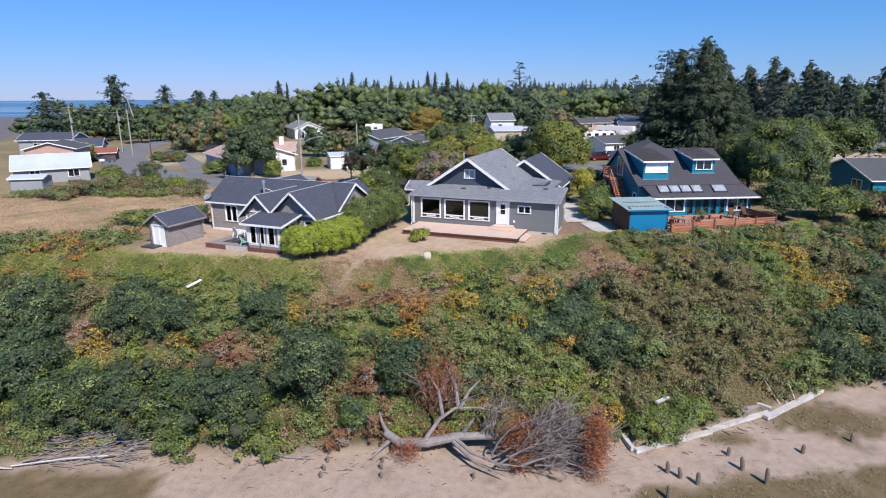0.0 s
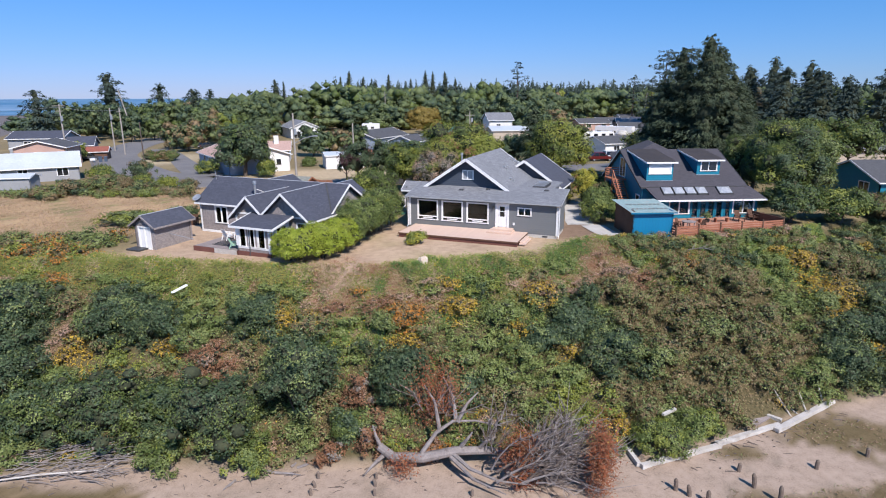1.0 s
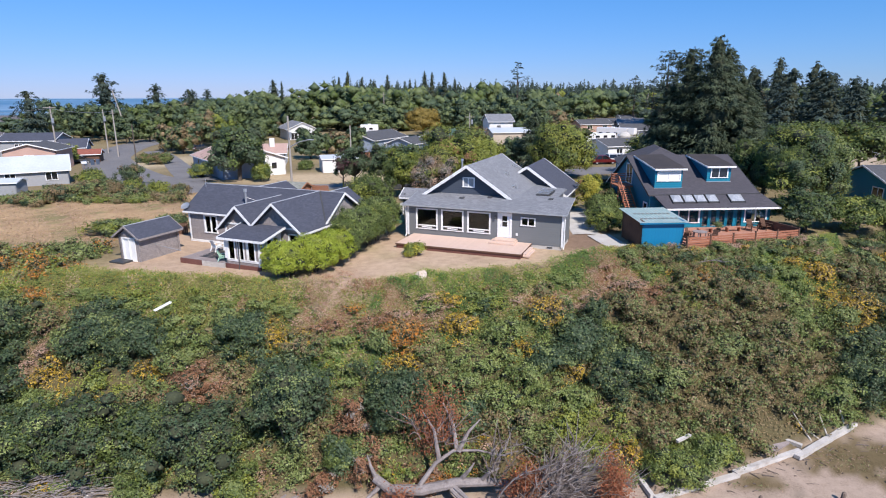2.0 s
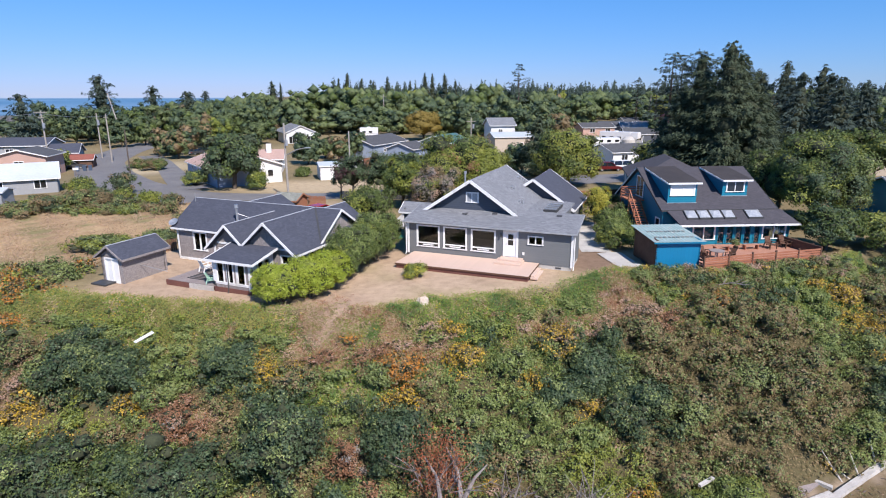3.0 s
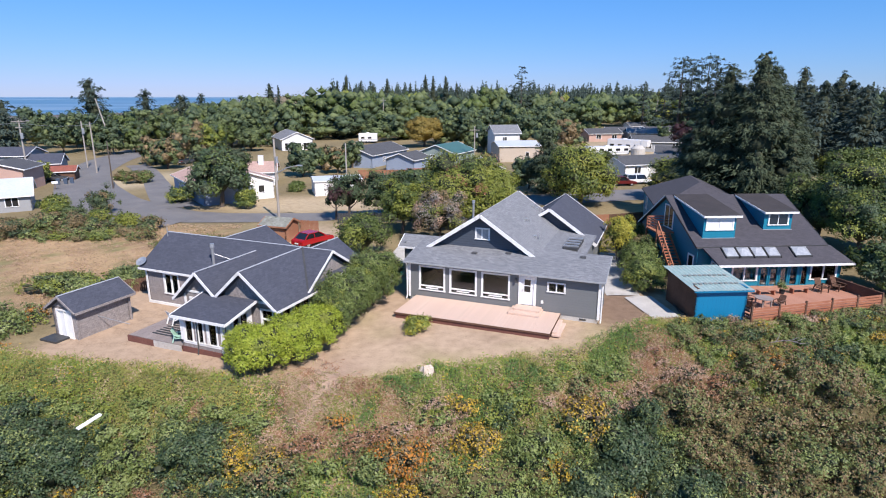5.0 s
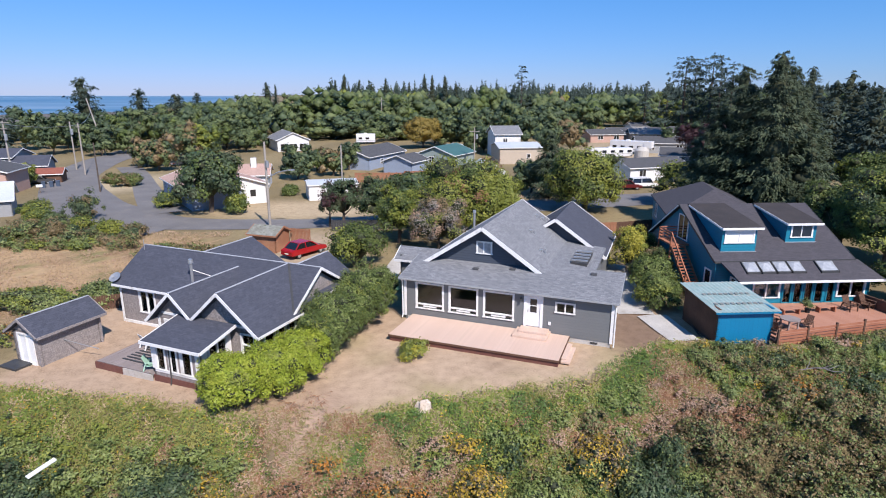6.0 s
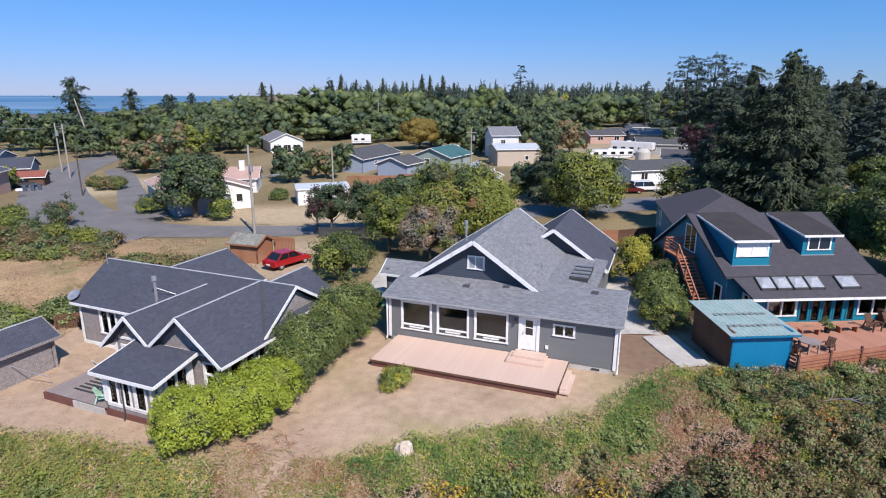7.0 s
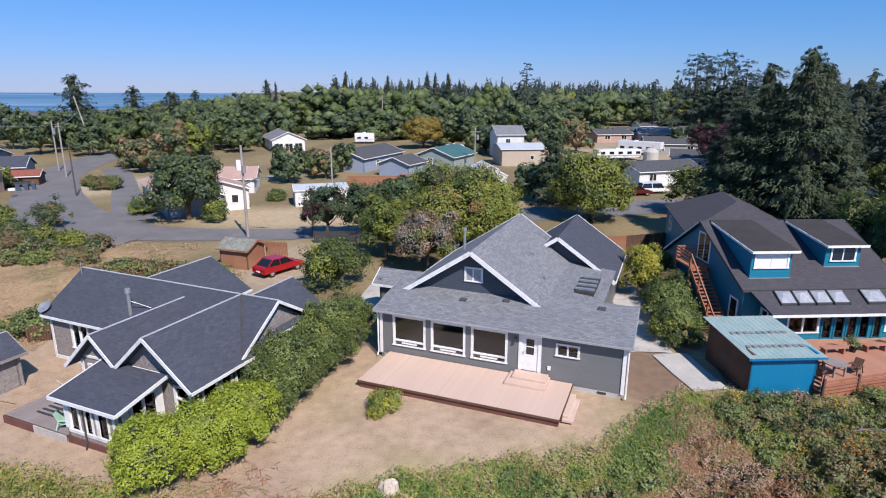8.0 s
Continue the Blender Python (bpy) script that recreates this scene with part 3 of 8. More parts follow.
def foot_line(x):
    return np.interp(x, [-200, -60, -28, -20, -12, -3, 5, 12, 18, 24, 30, 45, 70, 200], [38, 33, 31.5, 33.2, 32.8, 33.2, 33.8, 34.6, 36, 38.4, 40.8, 46, 52, 66])


def shore_line(y):
    """How far the land reaches to the west at each distance."""
    return np.interp(y, [90, 300, 420, 1500, 5000], [-95, -200, -152, -460, -1500])


def ground_z(x, y):
    """The height of the ground: bay flat, beach, bluff and level land."""
    x, y = np.asarray(x, float), np.asarray(y, float)
    yt, yf = top_line(x), foot_line(x)
    s = np.clip((y - yf) / (yt - yf), 0, 1)
    land = np.interp(x, [-60, -18, -6, 60], [-0.4, -0.32, 0.0, 0.0])
    z = -10 + (10 + land) * s ** 1.15 - 0.015 * np.clip(yf - y, 0, 60)
    edge = shore_line(y)
    out = np.clip((edge - x) / 12, 0, 1)
    far = np.hypot(x, y)
    flat = -10.1 - 0.0006 * np.clip(far - 300, 0, 3000) + 0.12 * np.sin(x * 0.021 + y * 0.013) * np.sin(x * 0.007 - y * 0.017)
    return z * (1 - out) + flat * out


def axis_steps(lo, a, b, hi, fine, grow=1.22):
    """Coordinates: fine steps from a to b, growing outwards to lo and hi."""
    mid = list(np.arange(a, b + 1e-6, fine))
    s, p, right = fine, mid[-1], []
    while p < hi:
        s *= grow
        p = min(hi, p + s)
        right.append(p)
    s, p, left = fine, mid[0], []
    while p > lo:
        s *= grow
        p = max(lo, p - s)
        left.append(p)
    return np.array(left[::-1] + mid + right)


def grid_mesh(name, xs, ys, z, col=None):
    X, Y = np.meshgrid(xs, ys)
    Z = z(X, Y)
    V = np.stack([X, Y, Z], -1).reshape(-1, 3)
    nx, ny = len(xs), len(ys)
    i = (np.arange(ny - 1)[:, None] * nx + np.arange(nx - 1)[None]).reshape(-1)
    F = np.stack([i, i + 1, i + nx + 1, i + nx], 1)
    me = bpy.data.meshes.new(name)
    me.from_pydata(V.tolist(), [], F.tolist())
    for p in (me.polygons,):
        p.foreach_set("use_smooth", np.ones(len(p), dtype=bool))
    if col is not None:
        at = me.color_attributes.new("soil", "FLOAT_COLOR", "POINT")
        c = col(V[:, 0], V[:, 1])
        at.data.foreach_set("color", np.concatenate([c, np.ones((len(c), 1))], 1).reshape(-1).astype(np.float32))
    return me


def lump(x, y, s, seed=0.0):
    """A cheap smooth pattern between 0 and 1."""
    v = np.sin(x * s + seed) * np.cos(y * s * 1.13 + seed * 1.7) + 0.6 * np.sin(x * s * 2.3 + y * s * 1.9 + seed * 3.1) + 0.4 * np.cos(x * s * 4.1 - y * s * 3.7 + seed)
    return np.clip(v / 4 + 0.5, 0, 1)


def soil_colour(x, y):
    """What lies on the ground: sand, turf on the sand, leaf litter, dry lawn, hay field, green verge, tidal mud."""
    yt, yf = top_line(x), foot_line(x)
    c = np.empty((len(x), 3))
    c[:] = (0.225, 0.18, 0.1)

    def lay(w, col):
        w = np.clip(w, 0, 1)[:, None]
        c[:] = c * (1 - w) + np.array(col) * w

    n1, n2, n3 = lump(x, y, 0.35, 1.0), lump(x, y, 0.9, 2.0), lump(x, y, 0.12, 4.0)
    lay((n3 - 0.45) * 4, (0.29, 0.23, 0.125))
    # hay field beside the shingled house
    f = np.clip((x + 62) / 6, 0, 1) * np.clip((-24 - x) / 4, 0, 1) * np.clip((y - 55) / 4, 0, 1) * np.clip((84 - y) / 5, 0, 1)
    lay(f, (0.47, 0.33, 0.185))
    lay(f * (n1 - 0.52) * 3.5, (0.3, 0.205, 0.12))
    lay(f * (lump(x, y, 0.42, 7.0) - 0.52) * 4, (0.25, 0.215, 0.1))
    # yard of the shingled house
    f = np.clip((x + 27) / 2, 0, 1) * np.clip((-9 - x) / 2, 0, 1) * np.clip((y - yt) / 1.0, 0, 1) * np.clip((62 - y) / 3, 0, 1)
    lay(f, (0.45, 0.33, 0.23))
    # dry lawn
    f = np.clip((x + 10.5) / 2, 0, 1) * np.clip((18 - x) / 2, 0, 1) * np.clip((y - yt + 0.6) / 1.2, 0, 1) * np.clip((60 - y) / 3, 0, 1)
    lay(f, (0.5, 0.37, 0.255))
    lay(f * (n2 - 0.5) * 2.2, (0.36, 0.26, 0.175))
    lay(f * (n1 - 0.58) * 3, (0.42, 0.33, 0.2))
    lay(f * np.clip(1.3 - (y - lawn_line(x)) / 2.2, 0, 1) * (n2 - 0.3) * 1.6, (0.4, 0.34, 0.17))
    # bare earth beside the grey house
    lay(np.clip(1.9 - np.hypot((x - 12.6) / 2.2, (y - 54.3) / 3.0), 0, 1), (0.24, 0.165, 0.115))
    # drive with the car, and its yard
    lay(np.clip(1.8 - np.hypot((x + 14.5) / 4.0, (y - 76) / 6.0), 0, 1), (0.42, 0.33, 0.23))
    # sandy lots across the road
    lay(np.clip(1.7 - np.hypot((x + 18) / 14.0, (y - 98) / 5.5), 0, 1), (0.47, 0.37, 0.24))
    lay(np.clip(1.5 - np.hypot((x - 9) / 6.0, (y - 110) / 7), 0, 1), (0.4, 0.3, 0.18))
    lay(np.clip(1.7 - np.hypot((x + 58) / 6.0, (y - 122) / 9), 0, 1), (0.46, 0.38, 0.25))
    lay(np.clip(1.7 - np.hypot((x - 50) / 22.0, (y - 170) / 40), 0, 1) * (n3 > 0.4), (0.42, 0.34, 0.23))
    # bluff: litter under the shrubs, darkened to hold the shade of the gaps
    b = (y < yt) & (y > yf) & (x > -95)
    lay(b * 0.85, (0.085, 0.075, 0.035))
    # worn brown path down from the lawn, and dry patches
    for px, py, rx, ry in ((-6.6, 43.6, 1.7, 2.2), (-5.9, 41.0, 1.3, 1.8), (11.6, 46.8, 1.6, 1.0)):
        lay(np.clip(1.6 - np.hypot((x - px) / rx, (y - py) / ry), 0, 1), (0.44, 0.315, 0.225))
    # beach and the turf on it
    b = np.clip((yf + 0.5 - y) / 0.8, 0, 1)
    lay(b, (0.4, 0.31, 0.243))
    lay(b * (n2 - 0.6) * 3, (0.27, 0.215, 0.165))
    turf = np.clip((29.8 + 0.14 * np.clip(x - 11, 0, 30) - y) * 0.9 + (n1 - 0.5) * 2, 0, 1) * np.clip((x - 9.5 + 5 * (n1 - 0.5)) / 1.5, 0, 1)
    turf = np.maximum(turf, np.clip(1.5 - np.hypot((x - 27.8) / 4.0, (y - 37.0) / 2.1) + (n2 - 0.5), 0, 1))
    turf = np.maximum(turf, np.clip(1.4 - np.hypot((x - 19.3) / 1.7, (y - 34.6) / 0.8), 0, 1))
    turf = np.maximum(turf, np.clip((-17.3 - x + 5 * (n1 - 0.5)) * 0.8, 0, 1) * np.clip((31.4 - y) * 0.9, 0, 1))
    lay(b * np.clip(turf * 2.5 - 0.6 + (n2 - 0.5), 0, 1), (0.15, 0.115, 0.06))
    lay(b * turf * (n2 - 0.5) * 2.5, (0.23, 0.17, 0.1))
    # tidal flat
    out = np.clip((shore_line(y) - x) / 12, 0, 1)
    lay(out, (0.165, 0.15, 0.145))
    return c


def ground_material():
    m, n, l, p = nodes_of("ground_cover")
    a = n.new("ShaderNodeAttribute")
    a.attribute_name = "soil"
    c = n.new("ShaderNodeTexCoord").outputs["Object"]
    k = noise_of(n, l, 1.7, c, 8.0, 0.3, 0.7)
    k2 = noise_of(n, l, 11.0, c, 6.0, 0.3, 0.7)
    dark = mixed(n, l, 1.0, a.outputs["Color"], (0.55, 0.53, 0.5))
    n[dark.node.name].blend_type = "MULTIPLY"
    f = n.new("ShaderNodeMath")
    f.operation = "MULTIPLY"
    l.new(k, f.inputs[0])
    l.new(k2, f.inputs[1])
    l.new(mixed(n, l, f.outputs[0], a.outputs["Color"], dark), p.inputs["Base Color"])
    p.inputs["Roughness"].default_value = 0.95
    p.inputs["Specular IOR Level"].default_value = 0.15
    bumped(n, l, p, noise_of(n, l, 26.0, c, 6.0, 0.3, 0.7), 0.35, 0.03)
    return m


GROUND = ground_material()
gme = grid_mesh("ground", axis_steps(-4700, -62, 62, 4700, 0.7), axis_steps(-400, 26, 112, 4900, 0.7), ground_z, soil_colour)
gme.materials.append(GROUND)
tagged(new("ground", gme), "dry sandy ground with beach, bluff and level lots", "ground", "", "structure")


def water_material():
    m, n, l, p = nodes_of("bay_water")
    tc = n.new("ShaderNodeTexCoord").outputs["Object"]
    mp = n.new("ShaderNodeMapping")
    mp.inputs["Scale"].default_value = (0.0011, 0.006, 1)
    mp.inputs["Rotation"].default_value = (0, 0, radians(-28))
    l.new(tc, mp.inputs["Vector"])
    k = noise_of(n, l, 1.0, mp.outputs[0], 6.0, 0.42, 0.68)
    l.new(mixed(n, l, k, (0.05, 0.14, 0.22), (0.27, 0.35, 0.42)), p.inputs["Base Color"])
    p.inputs["Roughness"].default_value = 0.35
    return m


wme = grid_mesh("water", np.linspace(-4700, 1500, 12), np.linspace(-400, 4900, 12), lambda x, y: x * 0 - 10.5)
wme.materials.append(water_material())
tagged(new("water", wme), "blue tidal water with pale breaking lines", "water", "", "structure")


def ribbon(name, pts, widths, lift, material, label, category="road", seg=6):
    """A strip laid over the ground along a smooth line."""
    pts = np.array(pts, float)
    t = np.linspace(0, len(pts) - 1, (len(pts) - 1) * seg + 1)
    k = np.arange(len(pts))
    x, y, w = np.interp(t, k, pts[:, 0]), np.interp(t, k, pts[:, 1]), np.interp(t, k, widths)
    for _ in range(3):
        x[1:-1], y[1:-1] = (x[:-2] + 2 * x[1:-1] + x[2:]) / 4, (y[:-2] + 2 * y[1:-1] + y[2:]) / 4
    dx, dy = np.gradient(x), np.gradient(y)
    ln = np.hypot(dx, dy)
    nx, ny = -dy / ln, dx / ln
    bm = bmesh.new()
    rows = []
    for i in range(len(x)):
        row = []
        for f in (-0.5, -0.25, 0, 0.25, 0.5):
            px, py = x[i] + nx[i] * w[i] * f, y[i] + ny[i] * w[i] * f
            row.append(bm.verts.new((px, py, float(ground_z(px, py)) + lift + (0.02 if abs(f) < 0.4 else -0.02))))
        rows.append(row)
    for a, b in zip(rows, rows[1:]):
        for j in range(4):
            bm.faces.new((a[j], a[j + 1], b[j + 1], b[j]))
    return tagged(finish(name, bm, material), label, category, "", "structure")


ribbon("road", [(95, 121), (60, 113), (28, 105), (9, 98.6), (-3, 91.5), (-14, 88.6), (-30, 88), (-42, 90)], [9, 9, 9, 8, 6, 5.2, 6, 9], 0.06, ASPHALT, "worn grey asphalt lane behind the houses")
ribbon("road", [(-33, 86.5), (-41, 89), (-51, 98), (-62, 113), (-73, 130), (-82, 155), (-88, 185)], [9, 13, 11, 9.5, 9, 9.5, 10], 0.072, ASPHALT, "worn grey asphalt street running away past the verge")
ribbon("road", [(-38, 95), (-46, 107), (-54, 121), (-62, 134), (-70, 146)], [6, 4.5, 4, 4.5, 5], 0.085, ASPHALT, "narrow asphalt side branch round a grassy verge")
ribbon("path", [(15.2, 70), (14.4, 63), (13.7, 59.3), (13.6, 57.2)], [2.4, 2.4, 2.6, 2.6], 0.05, CONCRETE, "pale concrete side path beside the grey house", "path")
ribbon("path", [(14.6, 56.9), (14.9, 54.6), (15.3, 52.4)], [2.2, 2.1, 2.0], 0.09, CONCRETE, "pale concrete slab path by the teal shed", "path")
ribbon("path", [(-5.2, 62.6), (-5.2, 66), (-4.7, 70), (-4.2, 74)], [1.5, 1.6, 1.6, 1.6], 0.05, CONCRETE, "pale concrete path past the grey house's side door", "path")


def at_ground(x, y, rz=0.0, s=1.0, dz=0.0):
    return pose(x, y, float(ground_z(x, y)) + dz, 0, 0, rz) @ Matrix.Scale(s, 4)


PATCH_GREY = plain("dull_grey_roof_patch", (0.17, 0.2, 0.19), (0.28, 0.27, 0.25), 3, 14, 0.7, 0.2)
# opaque pane colour; in the gable window it stands for the mirrored sky
PALE_GLASS = plain("sky_lit_glass", (0.3, 0.32, 0.35), (0.4, 0.42, 0.44), 2.0, 6, 0.25, 0.0, spec=0.9)
# ---- grey house ----
W_GUTTER = plain("grey_gutter_paint", (0.3, 0.31, 0.32), (0.36, 0.37, 0.38), 0.7, 9, 0.5, 0.05)
H = thing("house", pose(-3.13, 56.39, 0, 0, 0, -20.4), "grey lap-sided bungalow with white trim and grey shingle roof", "house")


def shell_floor(parent, x0, x1, y0, y1, z, mat=None):
    boxed("floor_plate", (x0, x1, y0, y1, z - 0.15, z), mat or CARPET, parent)


FW = [(0.99, 3.05, 0.99, 2.7), (3.43, 5.5, 0.99, 2.7), (5.88, 7.97, 0.99, 2.7)]
front = [(a, b, c, d) for a, b, c, d in FW] + [(8.8, 9.7, 0.74, 2.78), (10.66, 11.9, 1.95, 2.52)]
wall(H, (0.2, 0), (14.2, 0), 0.3, 3.05, SIDING_GREY, [(a - 0.2, b - 0.2, c, d) for a, b, c, d in front])
boxed("foundation", (0.25, 14.15, 0.02, 3.55, -0.3, 0.3), CONCRETE, H)
bm = bmesh.new()
block(bm, 12.95, 13.4, -0.012, 0.03, 0.1, 0.22)
part("foundation_vent", bm, TRIM_DARK, H)
wall(H, (14.2, 0), (14.2, 3.6), 0.3, 3.05, SIDING_GREY)
wall(H, (12.2, 3.6), (12.2, 12.3), 0, 3.2, SIDING_GREY)
wall(H, (0.2, 14), (0.2, 0), 0, 3.0, SIDING_GREY)
wall(H, (9.0, 14), (0.2, 14), 0, 3.0, SIDING_GREY)
shell_floor(H, 0.35, 14.05, 0.15, 3.45, 0.7)
shell_floor(H, 0.35, 12.0, 3.45, 11.8, 0.69)
boxed("partition", (0.35, 12.0, 5.2, 5.3, 0.7, 3.0), CARPET, H)
FR = wall_frame((0.2, 0), (14.2, 0))
for a, b, c, d in FW:
    window(H, FR, a - 0.2, b - 0.2, c, d, rails=[(1.25, a - 0.2, b - 0.2), (1.1, a + 0.35, b - 0.75)], w=0.11, label="large white-framed picture window with low vent lights")
window(H, FR, 10.46, 11.7, 1.95, 2.52, mull=(11.08,), w=0.1)
door = new("door")
door.parent = H
bm = bmesh.new()
block(bm, 8.62, 8.8, -0.05, 0.06, 0.7, 2.78)
block(bm, 9.7, 9.88, -0.05, 0.06, 0.7, 2.78)
block(bm, 8.62, 9.88, -0.05, 0.06, 2.78, 2.9)
part("door_frame", bm, WHITE, door)
bm = bmesh.new()
for dims in ((8.8, 9.03, 0.72, 2.78), (9.47, 9.7, 0.72, 2.78), (9.03, 9.47, 0.72, 1.68), (9.03, 9.47, 2.6, 2.78), (9.03, 9.47, 2.12, 2.17)):
    block(bm, dims[0], dims[1], 0.0, 0.05, dims[2], dims[3])
part("door_leaf", bm, WHITE, door)
boxed("pane", (9.03, 9.47, 0.02, 0.026, 1.68, 2.6), DARK_GLASS, door)
bm = bmesh.new()
block(bm, 9.13, 9.35, -0.012, 0.0, 1.0, 1.3)
part("pet_flap", bm, PLASTIC_WHITE, door)
bm = bmesh.new()
tube(bm, [(8.9, -0.05, 1.7), (8.9, -0.05, 1.85)], [0.02, 0.02], 6)
part("door_handle", bm, METAL, door)
for x in (0.2, 14.2):
    boxed("corner_board", (x - 0.09, x + 0.09, -0.05, 0.09, 0.28, 3.0), WHITE, H)
for x, y in ((0.02, -0.25), (14.38, -0.22)):
    bm = bmesh.new()
    tube(bm, [(x, y - 0.05, 2.95), (x, y + 0.15, 2.75), (x, y + 0.17, 0.35), (x, y, 0.15)], [0.05] * 4, 6)
    part("downspout", bm, WHITE, H)
boxed("socket_box", (10.25, 10.42, -0.06, 0.0, 0.98, 1.2), PLASTIC_WHITE, H, "small grey outlet box on the wall")
bm = bmesh.new()
block(bm, 8.36, 8.5, -0.02, 0.0, 2.4, 2.62)
tube(bm, [(8.43, -0.05, 2.6), (8.43, -0.16, 2.56), (8.43, -0.16, 2.36)], [0.02, 0.06, 0.08], 8)
part("wall_lamp", bm, TRIM_DARK, H, "small dark lamp beside the door")
# front lean-to roof, running under the gable
bm = bmesh.new()
slab(bm, [(-0.15, -0.38, 3.12), (14.55, -0.38, 3.12), (14.55, 3.6, 3.92), (-0.15, 3.6, 3.92)], 0.12)
part("roof_slope", bm, ROOF_GREY, H)
bm = bmesh.new()
beam(bm, (-0.15, -0.42, 3.05), (14.55, -0.42, 3.05), 0.08, 0.1)
part("gutter", bm, W_GUTTER, H, "grey painted gutter")
for x in (-0.17, 14.57):
    bm = bmesh.new()
    beam(bm, (x, -0.38, 3.05), (x, 3.6, 3.85), 0.04, 0.12)
    part("rake_board", bm, W_GUTTER, H)
bm = bmesh.new()
vs = [bm.verts.new(p) for p in ((14.2, 0, 3.05), (14.2, 3.6, 3.05), (14.2, 3.6, 3.8), (14.05, 0, 3.05), (14.05, 3.6, 3.05), (14.05, 3.6, 3.8))]
for f in ((0, 1, 2), (5, 4, 3), (0, 3, 4, 1), (1, 4, 5, 2), (2, 5, 3, 0)):
    bm.faces.new([vs[i] for i in f])
part("gable_wall", bm, SIDING_GREY, H)
boxed("back_wall", (8.0, 14.2, 3.5, 3.62, 0.2, 3.83), SIDING_GREY, H)
gable(H, "y", 4.95, 2.3, 14.2, -0.5, 9.55, 6.5, 2.9, 3.42, ROOF_GREY, ends=(1, 1), board=0.26)
gable_wall(H, "y", 2.95, 0.14, 4.95, 0.2, 8.6, 6.3, 3.2, 3.9, 2.9, SIDING_NAVY)
GW = wall_frame((4.0, 2.95), (6.0, 2.95))
window(H, GW, 0.42, 1.55, 4.5, 5.25, mull=(0.95,), w=0.1, glass=PALE_GLASS, pane_in=-0.01, label="small white slider window high in the gable")
gable(H, "y", 8.35, 11.7, 20.3, 4.2, 12.55, 5.52, 2.65, 2.65, ROOF_SLATE, ends=(1, 1), board=0.26)
gable_wall(H, "y", 12.3, 0.14, 8.35, 4.6, 12.2, 5.3, 2.75, 2.75, 0, SIDING_NAVY)
wall(H, (12.2, 12.4), (12.2, 20), 0, 2.8, SIDING_GREY)
wall(H, (12.2, 20), (4.6, 20), 0, 2.8, SIDING_GREY)
# low roof with ribbed roof light
bm = bmesh.new()
slab(bm, [(9.2, 3.62, 3.62), (12.45, 3.62, 3.3), (12.45, 12.3, 3.3), (9.2, 12.3, 3.62)], 0.15)
part("roof_slope", bm, ROOF_GREY, H)
light_ = new("roof_light")
light_.parent = H
boxed("roof_light_frame", (10.6, 11.75, 6.0, 9.4, 3.3, 3.62), TRIM_DARK, light_)
for i in range(4):
    bm = bmesh.new()
    beam(bm, (10.6, 6.4 + 0.86 * i, 3.68), (11.75, 6.4 + 0.86 * i, 3.68), 0.2, 0.1)
    part("rib", bm, METAL, light_)
# side entry wing
gable(H, "x", 6.2, -3.0, 0.6, 4.9, 7.5, 3.55, 2.75, 2.75, ROOF_GREY, ends=(1, 0), board=0.16)
wall(H, (-2.6, 7.2), (-2.6, 5.2), 0, 3.1, SIDING_GREY)
wall(H, (-2.6, 5.2), (0.2, 5.2), 0, 2.8, SIDING_GREY)
for x, y, z, hh in ((2.5, 8.3, 4.9, 1.3),):
    bm = bmesh.new()
    tube(bm, [(x, y, z - 0.4), (x, y, z + hh)], [0.09, 0.09], 10)
    tube(bm, [(x, y, z + hh), (x, y, z + hh + 0.22)], [0.14, 0.12], 10)
    part("flue_pipe", bm, METAL, H)
for x, y in ((7.1, 8.2), (6.6, 12.6), (7.0, 12.9), (8.4, 6.0)):
    z = 6.5 - (x - 4.95) * 0.67
    bm = bmesh.new()
    block(bm, x - 0.12, x + 0.12, y - 0.12, y + 0.12, z - 0.05, z + 0.16)
    tube(bm, [(x + 0.3, y + 0.2, z - 0.3), (x + 0.3, y + 0.2, z + 0.2)], [0.04, 0.04], 6)
    part("roof_vent", bm, METAL, H)
for x, y in ((4.7, 1.9), (7.2, 2.4), (12.6, 2.9)):
    z = 3.12 + (y + 0.38) * 0.2
    boxed("roof_vent", (x - 0.2, x + 0.2, y - 0.15, y + 0.15, z - 0.05, z + 0.1), ROOF_DARK, H)

# ---- deck of the grey house ----
D = thing("deck", pose(-3.13, 56.39, 0, 0, 0, -20.4), "wide pinkish painted timber deck with low steps", "deck")
boards(D, "deck_board", 0.75, 11.65, -3.9, -0.06, 0.44, "x", 0.148, DECK_PINK, gap=0.003)
# edge and added skirt boards coloured dark for the shadow gap under the deck
for dims in ((0.72, 11.68, -3.95, -3.9, 0.31, 0.42), (0.72, 0.75, -3.9, -0.06, 0.31, 0.42), (11.65, 11.69, -3.9, -0.06, 0.31, 0.42)):
    boxed("fascia", dims, WOOD_BROWN, D, "edge board with under-deck shade in its brown")
for dims in ((0.8, 11.6, -3.86, -3.82, -0.1, 0.308), (0.8, 0.84, -3.8, -0.1, -0.1, 0.308), (11.56, 11.6, -3.8, -0.1, -0.1, 0.308)):
    boxed("under_deck_shade_board", dims, BRICK_SKIRT, D, "added dark red-brown board standing for shade below the deck")
for x in np.linspace(1.2, 11.2, 7):
    boxed("joist", (x - 0.05, x + 0.05, -3.7, -0.1, 0.2, 0.4), WOOD_BROWN, D)
    for y in (-3.6, -1.8):
        boxed("pier", (x - 0.09, x + 0.09, y - 0.09, y + 0.09, -0.15, 0.2), CONCRETE, D)
